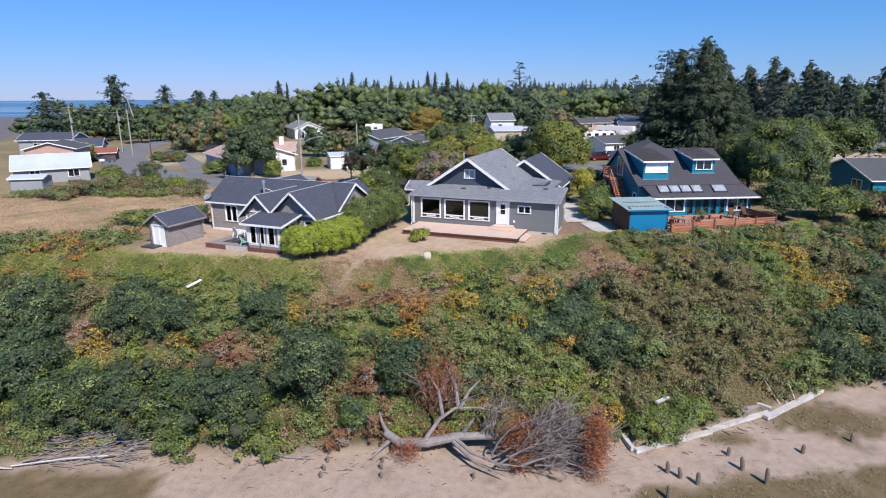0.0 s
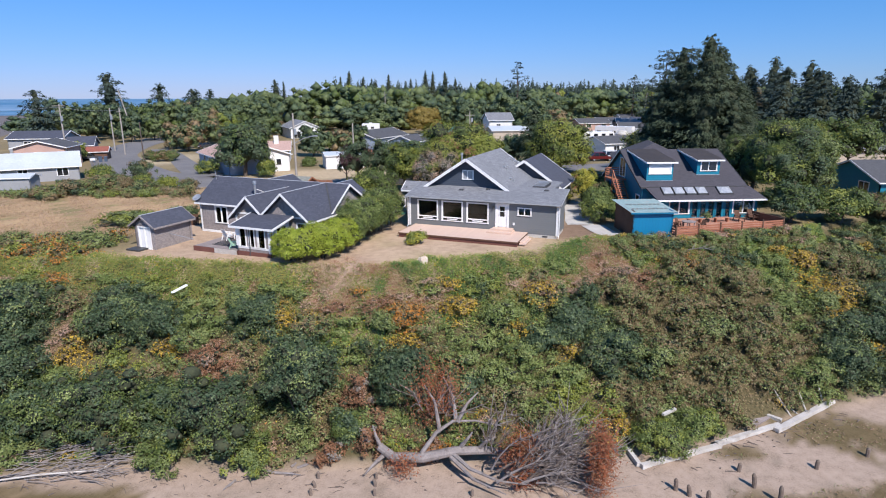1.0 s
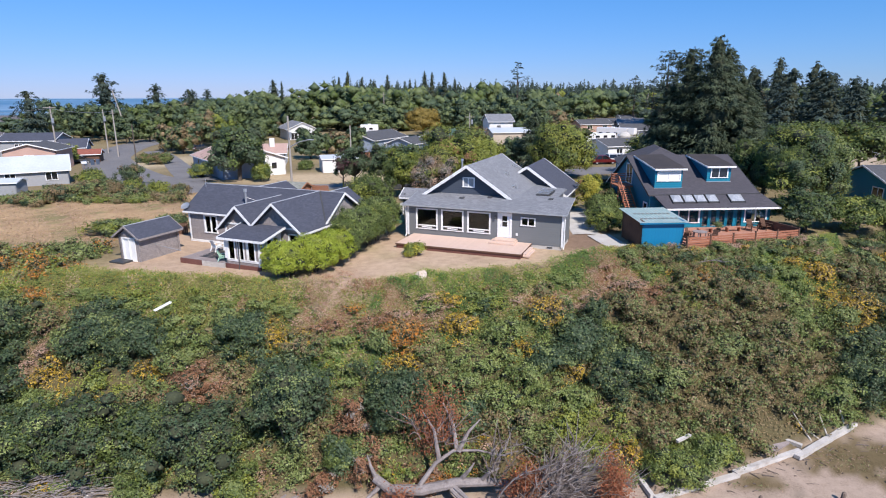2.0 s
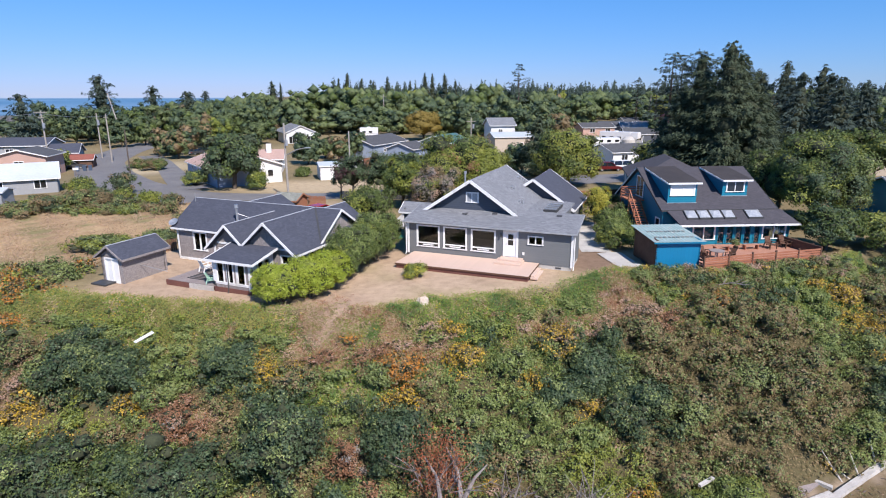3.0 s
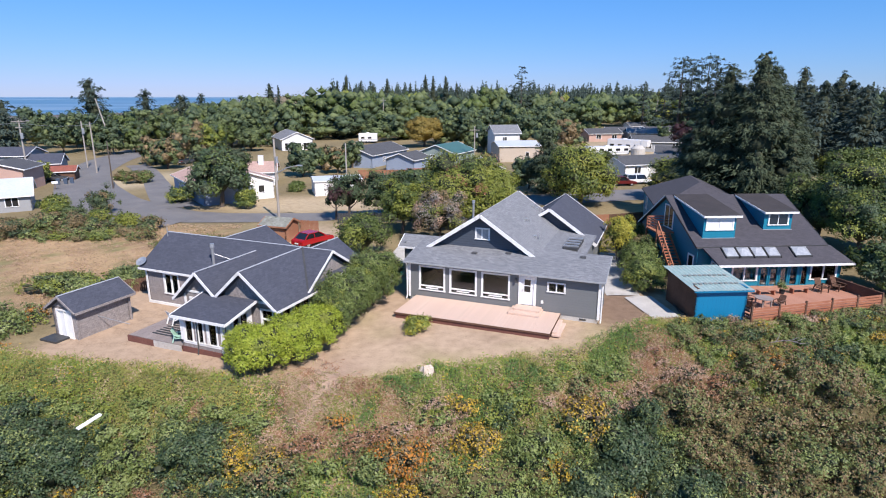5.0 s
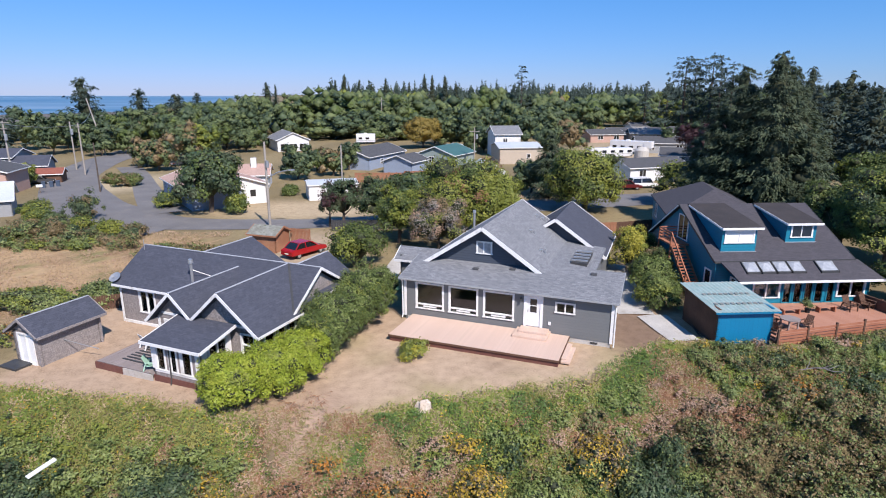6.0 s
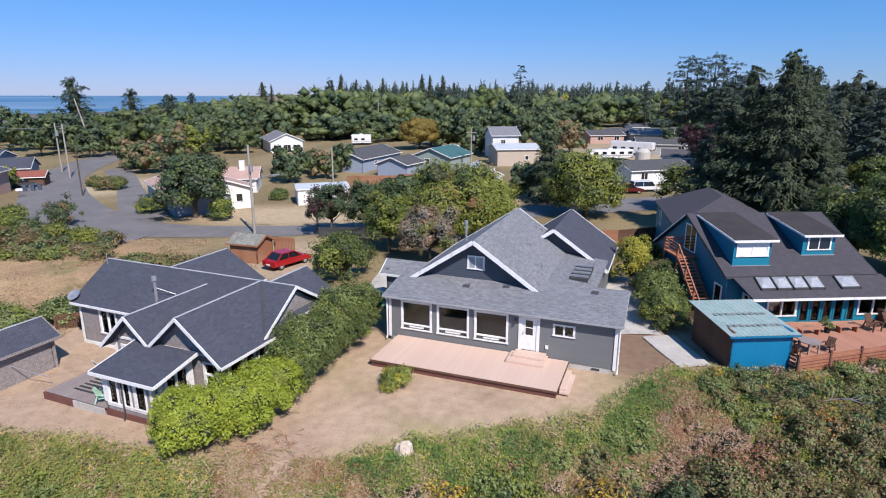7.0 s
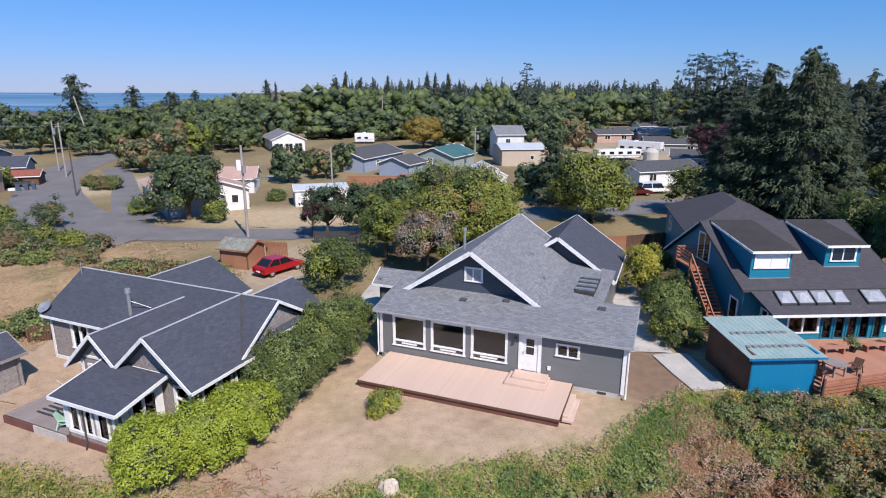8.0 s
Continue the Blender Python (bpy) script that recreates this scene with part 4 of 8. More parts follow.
for dims in ((8.25, 10.45, -1.5, -0.08, 0.444, 0.6), (8.5, 10.35, -0.95, -0.08, 0.602, 0.74)):
    boxed("step", dims, DECK_PINK, D, bevel=0.015)
for dims in ((11.7, 12.25, -3.5, -1.2, 0.1, 0.24), (11.7, 12.0, -3.3, -1.0, 0.244, 0.36)):
    boxed("step", dims, DECK_PINK, D, bevel=0.015)

# ---- teal house ----
R = thing("house", pose(19.9, 59.7, 0, 0, 0, 4.3), "teal-painted house with dark roof, two dormers and sunroom", "house")
gable_wall(R, "x", 0.12, 0.15, 6.2, -0.0, 11.3, 6.3, 3.3, 3.0, 0, SIDING_TEAL, "wall")
gable_wall(R, "x", 10.3, 0.15, 6.2, -0.0, 11.3, 6.3, 3.3, 3.0, 0, SIDING_TEAL, "wall")
wall(R, (0.2, 0.0), (10.4, 0.0), 0, 3.4, SIDING_TEAL)
wall(R, (10.4, 11.2), (0.2, 11.2), 0, 3.1, SIDING_TEAL)
gable(R, "x", 6.2, -0.15, 10.75, -0.3, 11.6, 6.5, 3.4, 3.0, ROOF_PLUM, trim=TRIM_DARK, ends=(1, 1), board=0.16)
# sunroom under the lean-to
bm = bmesh.new()
slab(bm, [(0.9, -2.05, 2.36), (11.9, -2.05, 2.36), (11.0, -0.28, 3.36), (0.3, -0.28, 3.36)], 0.12)
part("roof_slope", bm, ROOF_PLUM, R)
bm = bmesh.new()
beam(bm, (0.85, -2.1, 2.27), (11.95, -2.1, 2.27), 0.07, 0.16)
part("gutter", bm, WHITE, R)
doors_ = [(4.75 + 0.82 * i, 5.45 + 0.82 * i, 0.42, 2.2) for i in range(4)]
RW = [(8.15, 8.75, 0.42, 2.2), (9.0, 10.0, 0.85, 2.2), (10.1, 11.1, 0.85, 2.2)]
ops = [(2.45, 4.55, 0.85, 2.2), *doors_, RW[0], (8.95, 11.15, 0.85, 2.2)]
wall(R, (1.3, -1.25), (11.5, -1.25), 0.0, 2.6, SIDING_TEAL, [(a - 1.3, b - 1.3, c, d) for a, b, c, d in ops])
wall(R, (11.5, -1.25), (11.5, 0.0), 0.0, 2.7, SIDING_TEAL)
wall(R, (1.3, 0.0), (1.3, -1.25), 0.0, 2.7, SIDING_TEAL, [(0.2, 1.0, 0.9, 2.1)])
SR = wall_frame((1.3, -1.25), (11.5, -1.25))
window(R, SR, 1.15, 3.25, 0.85, 2.2, mull=(2.2,), w=0.1, label="white-framed double window of the sunroom")
window(R, SR, 7.65, 9.85, 0.85, 2.2, mull=(8.75,), w=0.1, label="white-framed double window of the sunroom")
window(R, wall_frame((1.3, 0.0), (1.3, -1.25)), 0.2, 1.0, 0.9, 2.1, w=0.09)
for a, b, c, d in [*doors_, RW[0]]:
    window(R, SR, a - 1.3, b - 1.3, c, d, w=0.07, frame_mat=SIDING_TEAL, label="tall teal-framed glazed door")
# skylights are opaque: their light is put into the pale floor colour
shell_floor(R, 0.3, 11.4, -1.1, 11.0, 0.35, TIMBER_PALE)
boxed("partition", (0.3, 10.3, 2.6, 2.7, 0.35, 3.3), CARPET, R)
for x in (1.75, 2.9, 4.05, 5.2, 7.4):
    s = new("skylight")
    s.parent = R
    y0, y1, w_ = -1.45, -0.45, 1.08 if x < 7 else 1.4
    zz = lambda y: 2.36 + (y + 2.05) * 0.565
    bm = bmesh.new()
    for a, b, c, d in ((x, x + 0.08, y0, y1), (x + w_ - 0.08, x + w_, y0, y1), (x, x + w_, y0, y0 + 0.08), (x, x + w_, y1 - 0.08, y1)):
        slab(bm, [(a, c, zz(c) + 0.14), (b, c, zz(c) + 0.14), (b, d, zz(d) + 0.14), (a, d, zz(d) + 0.14)], 0.2)
    part("curb", bm, TRIM_DARK, s)
    bm = bmesh.new()
    rim = [bm.verts.new(p) for p in ((x + 0.07, y0 + 0.07, zz(y0 + 0.07) + 0.145), (x + w_ - 0.07, y0 + 0.07, zz(y0 + 0.07) + 0.145), (x + w_ - 0.07, y1 - 0.07, zz(y1 - 0.07) + 0.145), (x + 0.07, y1 - 0.07, zz(y1 - 0.07) + 0.145))]
    ridge = [bm.verts.new((x + w_ * f, (y0 + y1) / 2 + 0.1, zz((y0 + y1) / 2) + 0.4)) for f in (0.35, 0.65)]
    for f in ((rim[0], rim[1], ridge[1], ridge[0]), (rim[2], rim[3], ridge[0], ridge[1]), (rim[1], rim[2], ridge[1]), (rim[3], rim[0], ridge[0]), tuple(rim[::-1])):
        bm.faces.new(f)
    part("pane", bm, PALE_GLASS, s, "pale raised skylight panel")
for x0, x1, yf_, zb, zt, ov, wt in ((0.75, 3.45, 0.7, 3.75, 5.62, 0.35, BLIND), (6.35, 8.75, 1.6, 4.2, 5.7, 0.35, DARK_GLASS)):
    d = new("dormer")
    d.parent = R
    bm = bmesh.new()
    block(bm, x0, x1, yf_, yf_ + 0.12, zb, zt)
    for a in (x0, x1 - 0.1):
        vs = [bm.verts.new((xx, yy, z)) for xx in (a, a + 0.1) for yy, z in ((yf_ + 0.12, zb), (yf_ + 0.12, zt), (6.0, 6.35))]
        for f in ((0, 1, 2), (5, 4, 3), (0, 3, 4, 1), (1, 4, 5, 2), (2, 5, 3, 0)):
            bm.faces.new([vs[i] for i in f])
    part("dormer_wall", bm, SIDING_TEAL, d)
    bm = bmesh.new()
    slab(bm, [(x0 - 0.2, yf_ - ov, zt + 0.12), (x1 + 0.25, yf_ - ov, zt + 0.12), (x1 + 0.25, 6.15, 6.55), (x0 - 0.2, 6.15, 6.55)], 0.12)
    part("dormer_roof", bm, ROOF_TORCH, d)
    bm = bmesh.new()
    beam(bm, (x0 - 0.22, yf_ - ov - 0.03, zt + 0.06), (x1 + 0.27, yf_ - ov - 0.03, zt + 0.06), 0.05, 0.16)
    beam(bm, (x0 - 0.22, yf_ - ov, zt + 0.05), (x0 - 0.22, 5.9, 6.42), 0.05, 0.14)
    part("fascia", bm, WHITE, d)
    m_ = wall_frame((x0, yf_), (x1, yf_))
    L_ = x1 - x0
    if wt == BLIND:
        window(d, m_, 0.2, L_ - 0.2, zt - 1.05, zt - 0.12, mull=(L_ / 2,), w=0.1, glass=BLIND, pane_in=-0.01, proud=0.06)
    else:
        window(d, m_, 0.35, L_ - 0.3, zt - 0.98, zt - 0.12, mull=(L_ / 2,), w=0.1, glass=DARK_GLASS, pane_in=-0.01, proud=0.06)
    boxed("apron_flashing", (x0 - 0.05, x1 + 0.05, yf_ - 0.08, yf_, zb + 0.05, zb + 0.12), METAL, d)
window(R, wall_frame((0.12, 11.0), (0.12, 0.0)), 4.5, 6.25, 3.72, 5.6, mull=(5.4,), w=0.1, glass=DARK_GLASS, pane_in=-0.012, label="white-framed sliding door to the outside stair")
window(R, wall_frame((0.12, 11.0), (0.12, 0.0)), 9.55, 10.55, 0.3, 2.35, w=0.12, glass=DARK_GLASS, pane_in=-0.012, label="white-framed glazed side door")
bm = bmesh.new()
beam(bm, (-0.2, 6.25, 6.38), (-0.2, 11.6, 2.92), 0.04, 0.12)
part("rake_trim", bm, WHITE, R)
# rear block, turned a little
RB = new("rear_block")
RB.parent = R
RB.matrix_basis = pose(1.1, 10.8, 0, 0, 0, -16)
wall(RB, (0.3, 12.2), (0.3, 0.3), 0, 4.4, SIDING_TEAL)
wall(RB, (0.3, 0.3), (8.7, 0.3), 0, 4.4, SIDING_TEAL)
wall(RB, (8.7, 0.3), (8.7, 12.2), 0, 4.4, SIDING_TEAL)
wall(RB, (8.7, 12.2), (0.3, 12.2), 0, 4.4, SIDING_TEAL)
bm = bmesh.new()
for pts in ([(0, 0, 4.5), (9, 0, 4.5), (4.5, 3.6, 6.6)], [(9, 0, 4.5), (9, 12.5, 4.5), (4.5, 9, 6.6), (4.5, 3.6, 6.6)], [(9, 12.5, 4.5), (0, 12.5, 4.5), (4.5, 9, 6.6)], [(0, 12.5, 4.5), (0, 0, 4.5), (4.5, 3.6, 6.6), (4.5, 9, 6.6)]):
    slab(bm, pts, 0.1)
finish("hip_roof", bm, ROOF_PLUM, RB)
window(R, Matrix(pose(1.1, 10.8, 0, 0, 0, -16)) @ wall_frame((0.3, 12.2), (0.3, 0.3)), 2.2, 3.5, 2.7, 3.9, mull=(2.85,), w=0.1, glass=DARK_GLASS, pane_in=-0.012)

# outside stair of the teal house
ST = thing("outside_stair", pose(19.9, 59.7, 0, 0, 0, 4.3), "red-stained timber stair climbing to the upper door", "stair")
boxed("landing", (-1.45, 0.08, 4.3, 6.6, 3.42, 3.55), WOOD_RED, ST)
n_st = 18
for i in range(n_st):
    f = (i + 0.5) / n_st
    boxed("tread", (-1.4, -0.35, 4.3 - 4.4 * f - 0.13, 4.3 - 4.4 * f + 0.13, 3.45 * (1 - f) - 0.03, 3.45 * (1 - f) + 0.02), WOOD_RED, ST)
for x in (-1.42, -0.33):
    bm = bmesh.new()
    beam(bm, (x, 4.3, 3.4), (x, -0.1, -0.05), 0.05, 0.25)
    part("stringer", bm, WOOD_RED, ST)
bm = bmesh.new()
beam(bm, (-1.45, 4.3, 4.5), (-1.45, -0.1, 1.0), 0.08, 0.12)
part("handrail", bm, WOOD_RED, ST)
for y, z in ((4.3, 3.5), (2.8, 2.3), (1.3, 1.1), (-0.1, 0.0)):
    boxed("rail_post", (-1.5, -1.4, y - 0.05, y + 0.05, z - 0.2, z + 1.02), WOOD_RED, ST)
for z in (3.8, 4.05, 4.3, 4.5):
    bm = bmesh.new()
    beam(bm, (-1.45, 4.3, z), (-1.45, 6.6, z), 0.04, 0.1)
    beam(bm, (-1.45, 6.6, z), (0.08, 6.6, z), 0.04, 0.1)
    part("guard_rail", bm, WOOD_RED, ST)
for y in (4.35, 6.55):
    boxed("landing_post", (-1.5, -1.4, y - 0.05, y + 0.05, -0.05, 4.55), WOOD_RED, ST)

# deck of the teal house, with its board fence
DK = thing("deck", pose(20.6, 51.7, 0, 0, 0, 15.5), "red-stained timber deck with slatted board fence", "deck")
boards(DK, "deck_board", 0.1, 11.6, 0.1, 5.9, 0.36, "x", 0.145, DECK_RED)
boxed("fascia", (0.1, 11.6, 0.02, 0.08, 0.0, 0.33), WOOD_RED, DK)
for i in range(6):
    x = 0.05 + i * 2.28
    boxed("fence_post", (x - 0.06, x + 0.06, -0.1, 0.02, -0.6, 1.2), WOOD_BROWN, DK)
for i in range(5):
    for k, z in enumerate((0.18, 0.38, 0.58, 0.78, 0.98)):
        boxed("fence_slat", (0.12 + i * 2.28, 2.26 + i * 2.28, -0.06, -0.03, z - 0.075, z + 0.075), WOOD_RED, DK)
for z in (0.3, 0.55, 0.8, 1.05):
    boxed("fence_slat", (0.0, 0.03, 0.1, 1.9, z - 0.06, z + 0.06), WOOD_BROWN, DK)
boxed("end_wall", (11.5, 11.62, 0.1, 5.2, 0.3, 1.15), WOOD_BROWN, DK)
for y in (1.0, 2.7, 4.4):
    boxed("fence_post", (11.62, 11.74, y - 0.06, y + 0.06, -0.5, 1.2), WOOD_BROWN, DK)


def slat_bench(m, label):
    e = thing("bench", m, label, "bench", "benches on the teal deck")
    for i in range(4):
        boxed("slat", (-0.75, 0.75, -0.22 + 0.115 * i, -0.12 + 0.115 * i, 0.4, 0.44), DECK_RED, e)
    for x in (-0.6, 0.6):
        boxed("leg", (x - 0.05, x + 0.05, -0.2, 0.2, 0, 0.4), WOOD_RED, e)
    return e


slat_bench(pose(24.2, 56.6, 0.36, 0, 0, 8), "low slatted timber bench on the teal deck")
slat_bench(pose(27.0, 57.1, 0.36, 0, 0, 8), "low slatted timber bench on the teal deck")


def lounge_chair(m, label, mat, group, name="deck_chair"):
    """A slatted armchair with a raked back."""
    e = thing(name, m, label, "chair", group)
    for i in range(5):
        x = -0.24 + 0.12 * i
        bm = bmesh.new()
        beam(bm, (x, 0.3, 0.28), (x, 0.62, 0.98), 0.1, 0.025)
        part("back_slat", bm, mat, e)
    bm = bmesh.new()
    slab(bm, [(-0.3, -0.28, 0.38), (0.3, -0.28, 0.38), (0.3, 0.32, 0.3), (-0.3, 0.32, 0.3)], 0.03)
    part("seat", bm, mat, e)
    for x in (-0.34, 0.34):
        boxed("armrest", (x - 0.07, x + 0.07, -0.35, 0.42, 0.56, 0.59), mat, e)
        boxed("front_leg", (x - 0.03, x + 0.03, -0.3, -0.22, 0, 0.56), mat, e)
        bm = bmesh.new()
        beam(bm, (x, 0.35, 0.56), (x, 0.55, 0.0), 0.05, 0.08)
        part("back_leg", bm, mat, e)
    return e


lounge_chair(pose(28.9, 57.3, 0.36, 0, 0, 15), "brown slatted deck chair by the sunroom", WOOD_BROWN, "chairs on the teal deck")
lounge_chair(pose(30.4, 57.7, 0.36, 0, 0, 25), "brown slatted deck chair by the sunroom", WOOD_BROWN, "chairs on the teal deck")
T = thing("outdoor_table", pose(22.6, 53.9, 0.36, 0, 0, 12), "grey round-edged table with folded covers", "table")
bm = bmesh.new()
disc(bm, (0, 0, 0.68), 0.62, 0.05, 14)
part("tabletop", bm, WOOD_GREY, T)
for a in range(4):
    x, y = 0.5 * math.cos(a * 1.57 + 0.8), 0.5 * math.sin(a * 1.57 + 0.8)
    boxed("leg", (x - 0.04, x + 0.04, y - 0.04, y + 0.04, 0, 0.68), WOOD_GREY, T)
for a in range(3):
    lounge_chair(pose(22.6 + 1.25 * math.cos(a * 1.7 + 0.2), 53.9 + 1.0 * math.sin(a * 1.7 + 0.2), 0.36, 0, 0, -60 + 97 * a) @ Matrix.Scale(0.8, 4), "dark weathered chair round the table", WOOD_BROWN, "chairs round the table", "outdoor_chair")
PL = thing("potted_plant", pose(25.6, 56.9, 0.36), "leafy green plant in a dark pot", "plant")
bm = bmesh.new()
disc(bm, (0, 0, 0), 0.16, 0.3, 10, top=0.22)
part("pot", bm, RUBBER, PL)
crown("foliage", PL, 0.25, 0.95, 0.4, 14, 16, 0.14, [LEAF_GREEN], [1.0])

# teal lean-to shed
S = thing("shed", pose(19.9, 59.7, 0, 0, 0, 4.3), "teal plywood shed with green corrugated roof", "shed")
wall(S, (-3.55, -7.5), (0.05, -7.5), -0.3, 2.25, PANEL_TEAL)
wall(S, (0.05, -7.5), (0.05, -3.2), -0.3, 2.4, PANEL_TEAL)
wall(S, (-3.55, -3.0), (-3.55, -7.5), -0.3, 2.4, WOOD_BROWN)
wall(S, (0.05, -3.2), (-3.55, -3.0), -0.3, 2.45, WOOD_BROWN)
bm = bmesh.new()
ribs = []
for i, x in enumerate(np.linspace(-3.9, 0.3, 57)):
    o = 0.014 * math.sin(i * math.pi / 2)
    ribs.append([bm.verts.new((x, y, z + o + d)) for d in (0, -0.015) for y, z in ((-7.85, 2.33), (-2.75, 2.63))])
for a, b in zip(ribs, ribs[1:]):
    bm.faces.new((a[0], b[0], b[1], a[1]))
    bm.faces.new((a[2], a[3], b[3], b[2]))
    bm.faces.new((a[0], a[2], b[2], b[0]))
    bm.faces.new((a[1], b[1], b[3], a[3]))
part("roof", bm, METAL_PATINA, S)
bm = bmesh.new()
beam(bm, (-3.9, -7.83, 2.24), (0.3, -7.83, 2.24), 0.05, 0.1)
part("fascia", bm, PANEL_TEAL, S)
for y in (-5.0, -6.6):
    bm = bmesh.new()
    for i in range(9):
        x = -3.4 + 0.37 * i
        slab(bm, [(x, y - 0.13, 2.38 + (y + 7.72) * 0.059), (x + 0.24, y - 0.13, 2.38 + (y + 7.72) * 0.059), (x + 0.24, y + 0.13, 2.395 + (y + 7.98) * 0.059), (x, y + 0.13, 2.395 + (y + 7.98) * 0.059)], 0.004)
    part("roof_patch", bm, PATCH_GREY, S, "row of dull grey patches")

# ladder left beside the shed
LA = thing("ladder", pose(16.55, 52.5, 0.1, 0, 0, -8), "dark ladder lying on the ground beside the shed", "ladder")
for x in (-0.22, 0.22):
    boxed("rail", (x - 0.03, x + 0.03, 0, 2.7, 0, 0.06), TRIM_DARK, LA)
for i in range(9):
    boxed("rung", (-0.19, 0.19, 0.15 + 0.3 * i - 0.02, 0.15 + 0.3 * i + 0.02, 0.012, 0.05), TRIM_DARK, LA)
HO = thing("garden_hose", pose(-4.25, 62.4, 0.02), "coiled green garden hose by the house corner", "hose")
bm = bmesh.new()
turns = [(math.cos(a) * (0.22 + 0.012 * a), math.sin(a) * (0.22 + 0.012 * a), 0.02 + 0.008 * a) for a in np.linspace(0, 25, 90)]
tube(bm, turns, [0.018] * len(turns), 5)
part("coil", bm, plain("green_hose_rubber", (0.05, 0.25, 0.17), (0.06, 0.3, 0.2), 3, 20, 0.5, 0.05), HO)

# ---- shingled house ----
L = thing("house", pose(-17, 47.3, -0.32, 0, 0, -22), "cedar-shingled cottage with slate-blue roof and zigzag gables", "house")
GZ = 0.32
RCAP = plain("pale_ridge_cap", (0.38, 0.4, 0.44), (0.46, 0.48, 0.52), 1, 12, 0.9, 0.2)
wall(L, (-8.95, 6.2), (-1.8, 6.2), 0, 2.75, CEDAR_SHAKE, [(1.7, 3.2, 1.0, 2.45)])
window(L, wall_frame((-8.95, 6.2), (-1.8, 6.2)), 1.7, 3.2, 1.0, 2.45, mull=(2.45,), w=0.11, label="white-framed double window")
boxed("curtain", (-7.15, -6.55, 6.45, 6.48, 0.9, 2.45), BLIND, L, "pale curtain behind the window")
wall(L, (-8.95, 12.2), (-8.95, 6.2), 0, 2.7, CEDAR_SHAKE)
wall(L, (5.6, 12.4), (-8.95, 12.4), 0, 2.7, CEDAR_SHAKE)
wall(L, (5.6, 3.0), (5.6, 12.4), 0, 2.6, CEDAR_SHAKE, [(0.5, 1.5, 1.0, 2.3), (1.7, 2.5, 1.0, 2.3), (2.7, 3.5, 1.0, 2.3)])
for a, b in ((0.5, 1.5), (1.7, 2.5), (2.7, 3.5)):
    window(L, wall_frame((5.6, 3.0), (5.6, 12.4)), a, b, 1.0, 2.3, w=0.1)
wall(L, (-1.8, 3.0), (5.6, 3.0), 0, 2.6, CEDAR_SHAKE, [(0.4, 1.3, 0.4, 2.4), (6.2, 7.2, 1.1, 2.4)])
window(L, wall_frame((-1.8, 3.0), (5.6, 3.0)), 0.4, 1.3, 0.4, 2.4, w=0.1)
window(L, wall_frame((-1.8, 3.0), (5.6, 3.0)), 6.2, 7.2, 1.1, 2.4, rails=[(1.8, 6.2, 7.2)], w=0.1)
wall(L, (-1.8, 6.2), (-1.8, 3.0), 0, 2.6, CEDAR_SHAKE)
shell_floor(L, -8.8, 5.5, 6.3, 12.2, 0.35, WOOD_BROWN)
shell_floor(L, -1.7, 5.5, 3.1, 6.28, 0.345, WOOD_BROWN)
boxed("partition", (-8.7, 5.4, 8.0, 8.1, 0.35, 2.5), CARPET, L)
for x in (-8.95, -1.8):
    boxed("corner_board", (x - 0.08, x + 0.08, (6.2 if x < -5 else 3.0) - 0.05, (6.2 if x < -5 else 3.0) + 0.08, 0, 2.65), WHITE, L)
boxed("base_board", (-8.95, -1.8, 6.14, 6.2, 0.0, 0.2), WHITE, L)
gable(L, "x", 9.0, -9.4, 5.95, 5.9, 12.8, 4.6 + GZ, 2.5 + GZ, 2.3 + GZ, ROOF_SLATE, ends=(0, 1), cap=RCAP, board=0.17)
gable_wall(L, "x", 5.45, 0.15, 9.0, 6.0, 12.4, 4.4 + GZ, 2.4 + GZ, 2.2 + GZ, 2.4, CEDAR_SHAKE)
gable_wall(L, "x", -8.95, 0.15, 9.0, 6.2, 12.4, 4.4 + GZ, 2.5 + GZ, 2.2 + GZ, 2.6, CEDAR_SHAKE)
gable(L, "y", -0.2, 2.4, 9.0, -2.3, 1.35, 4.13 + GZ, 2.15 + GZ, 2.66 + GZ, ROOF_SLATE, ends=(1, 0), cap=RCAP, board=0.17)
gable(L, "y", 3.42, 2.4, 9.0, 1.3, 6.1, 4.6 + GZ, 2.7 + GZ, 2.38 + GZ, ROOF_SLATE, ends=(1, 0), cap=RCAP, board=0.17)
gable_wall(L, "y", 3.0, 0.15, -0.2, -1.8, 1.3, 3.95 + GZ, 2.5 + GZ, 2.5 + GZ, 2.5, CEDAR_SHAKE)
gable_wall(L, "y", 3.0, 0.15, 3.42, 1.3, 5.6, 4.4 + GZ, 2.6 + GZ, 2.6 + GZ, 2.5, CEDAR_SHAKE)
for x0, x1 in ((-1.5, 1.1), (1.6, 5.3)):
    boxed("trim_band", (x0, x1, 2.95, 3.0, 2.5 + GZ, 2.64 + GZ), WHITE, L)
bm = bmesh.new()
beam(bm, (3.45, 8.96, 4.62 + GZ), (5.93, 5.93, 2.54 + GZ), 0.14, 0.03)
part("valley_flashing", bm, TRIM_DARK, L, "dull dark valley flashing")
# rear wings
gable(L, "y", -4.8, 9.0, 15.2, -8.2, -1.4, 4.25 + GZ, 2.3 + GZ, 2.3 + GZ, ROOF_SLATE, ends=(0, 0), cap=RCAP, board=0.2)
gable(L, "y", 3.55, 9.0, 13.4, 1.2, 5.95, 4.35 + GZ, 2.75 + GZ, 2.7 + GZ, ROOF_SLATE, ends=(0, 0), cap=RCAP, board=0.2)
wall(L, (-7.8, 14.8), (-7.8, 12.4), 0, 2.5, CEDAR_SHAKE)
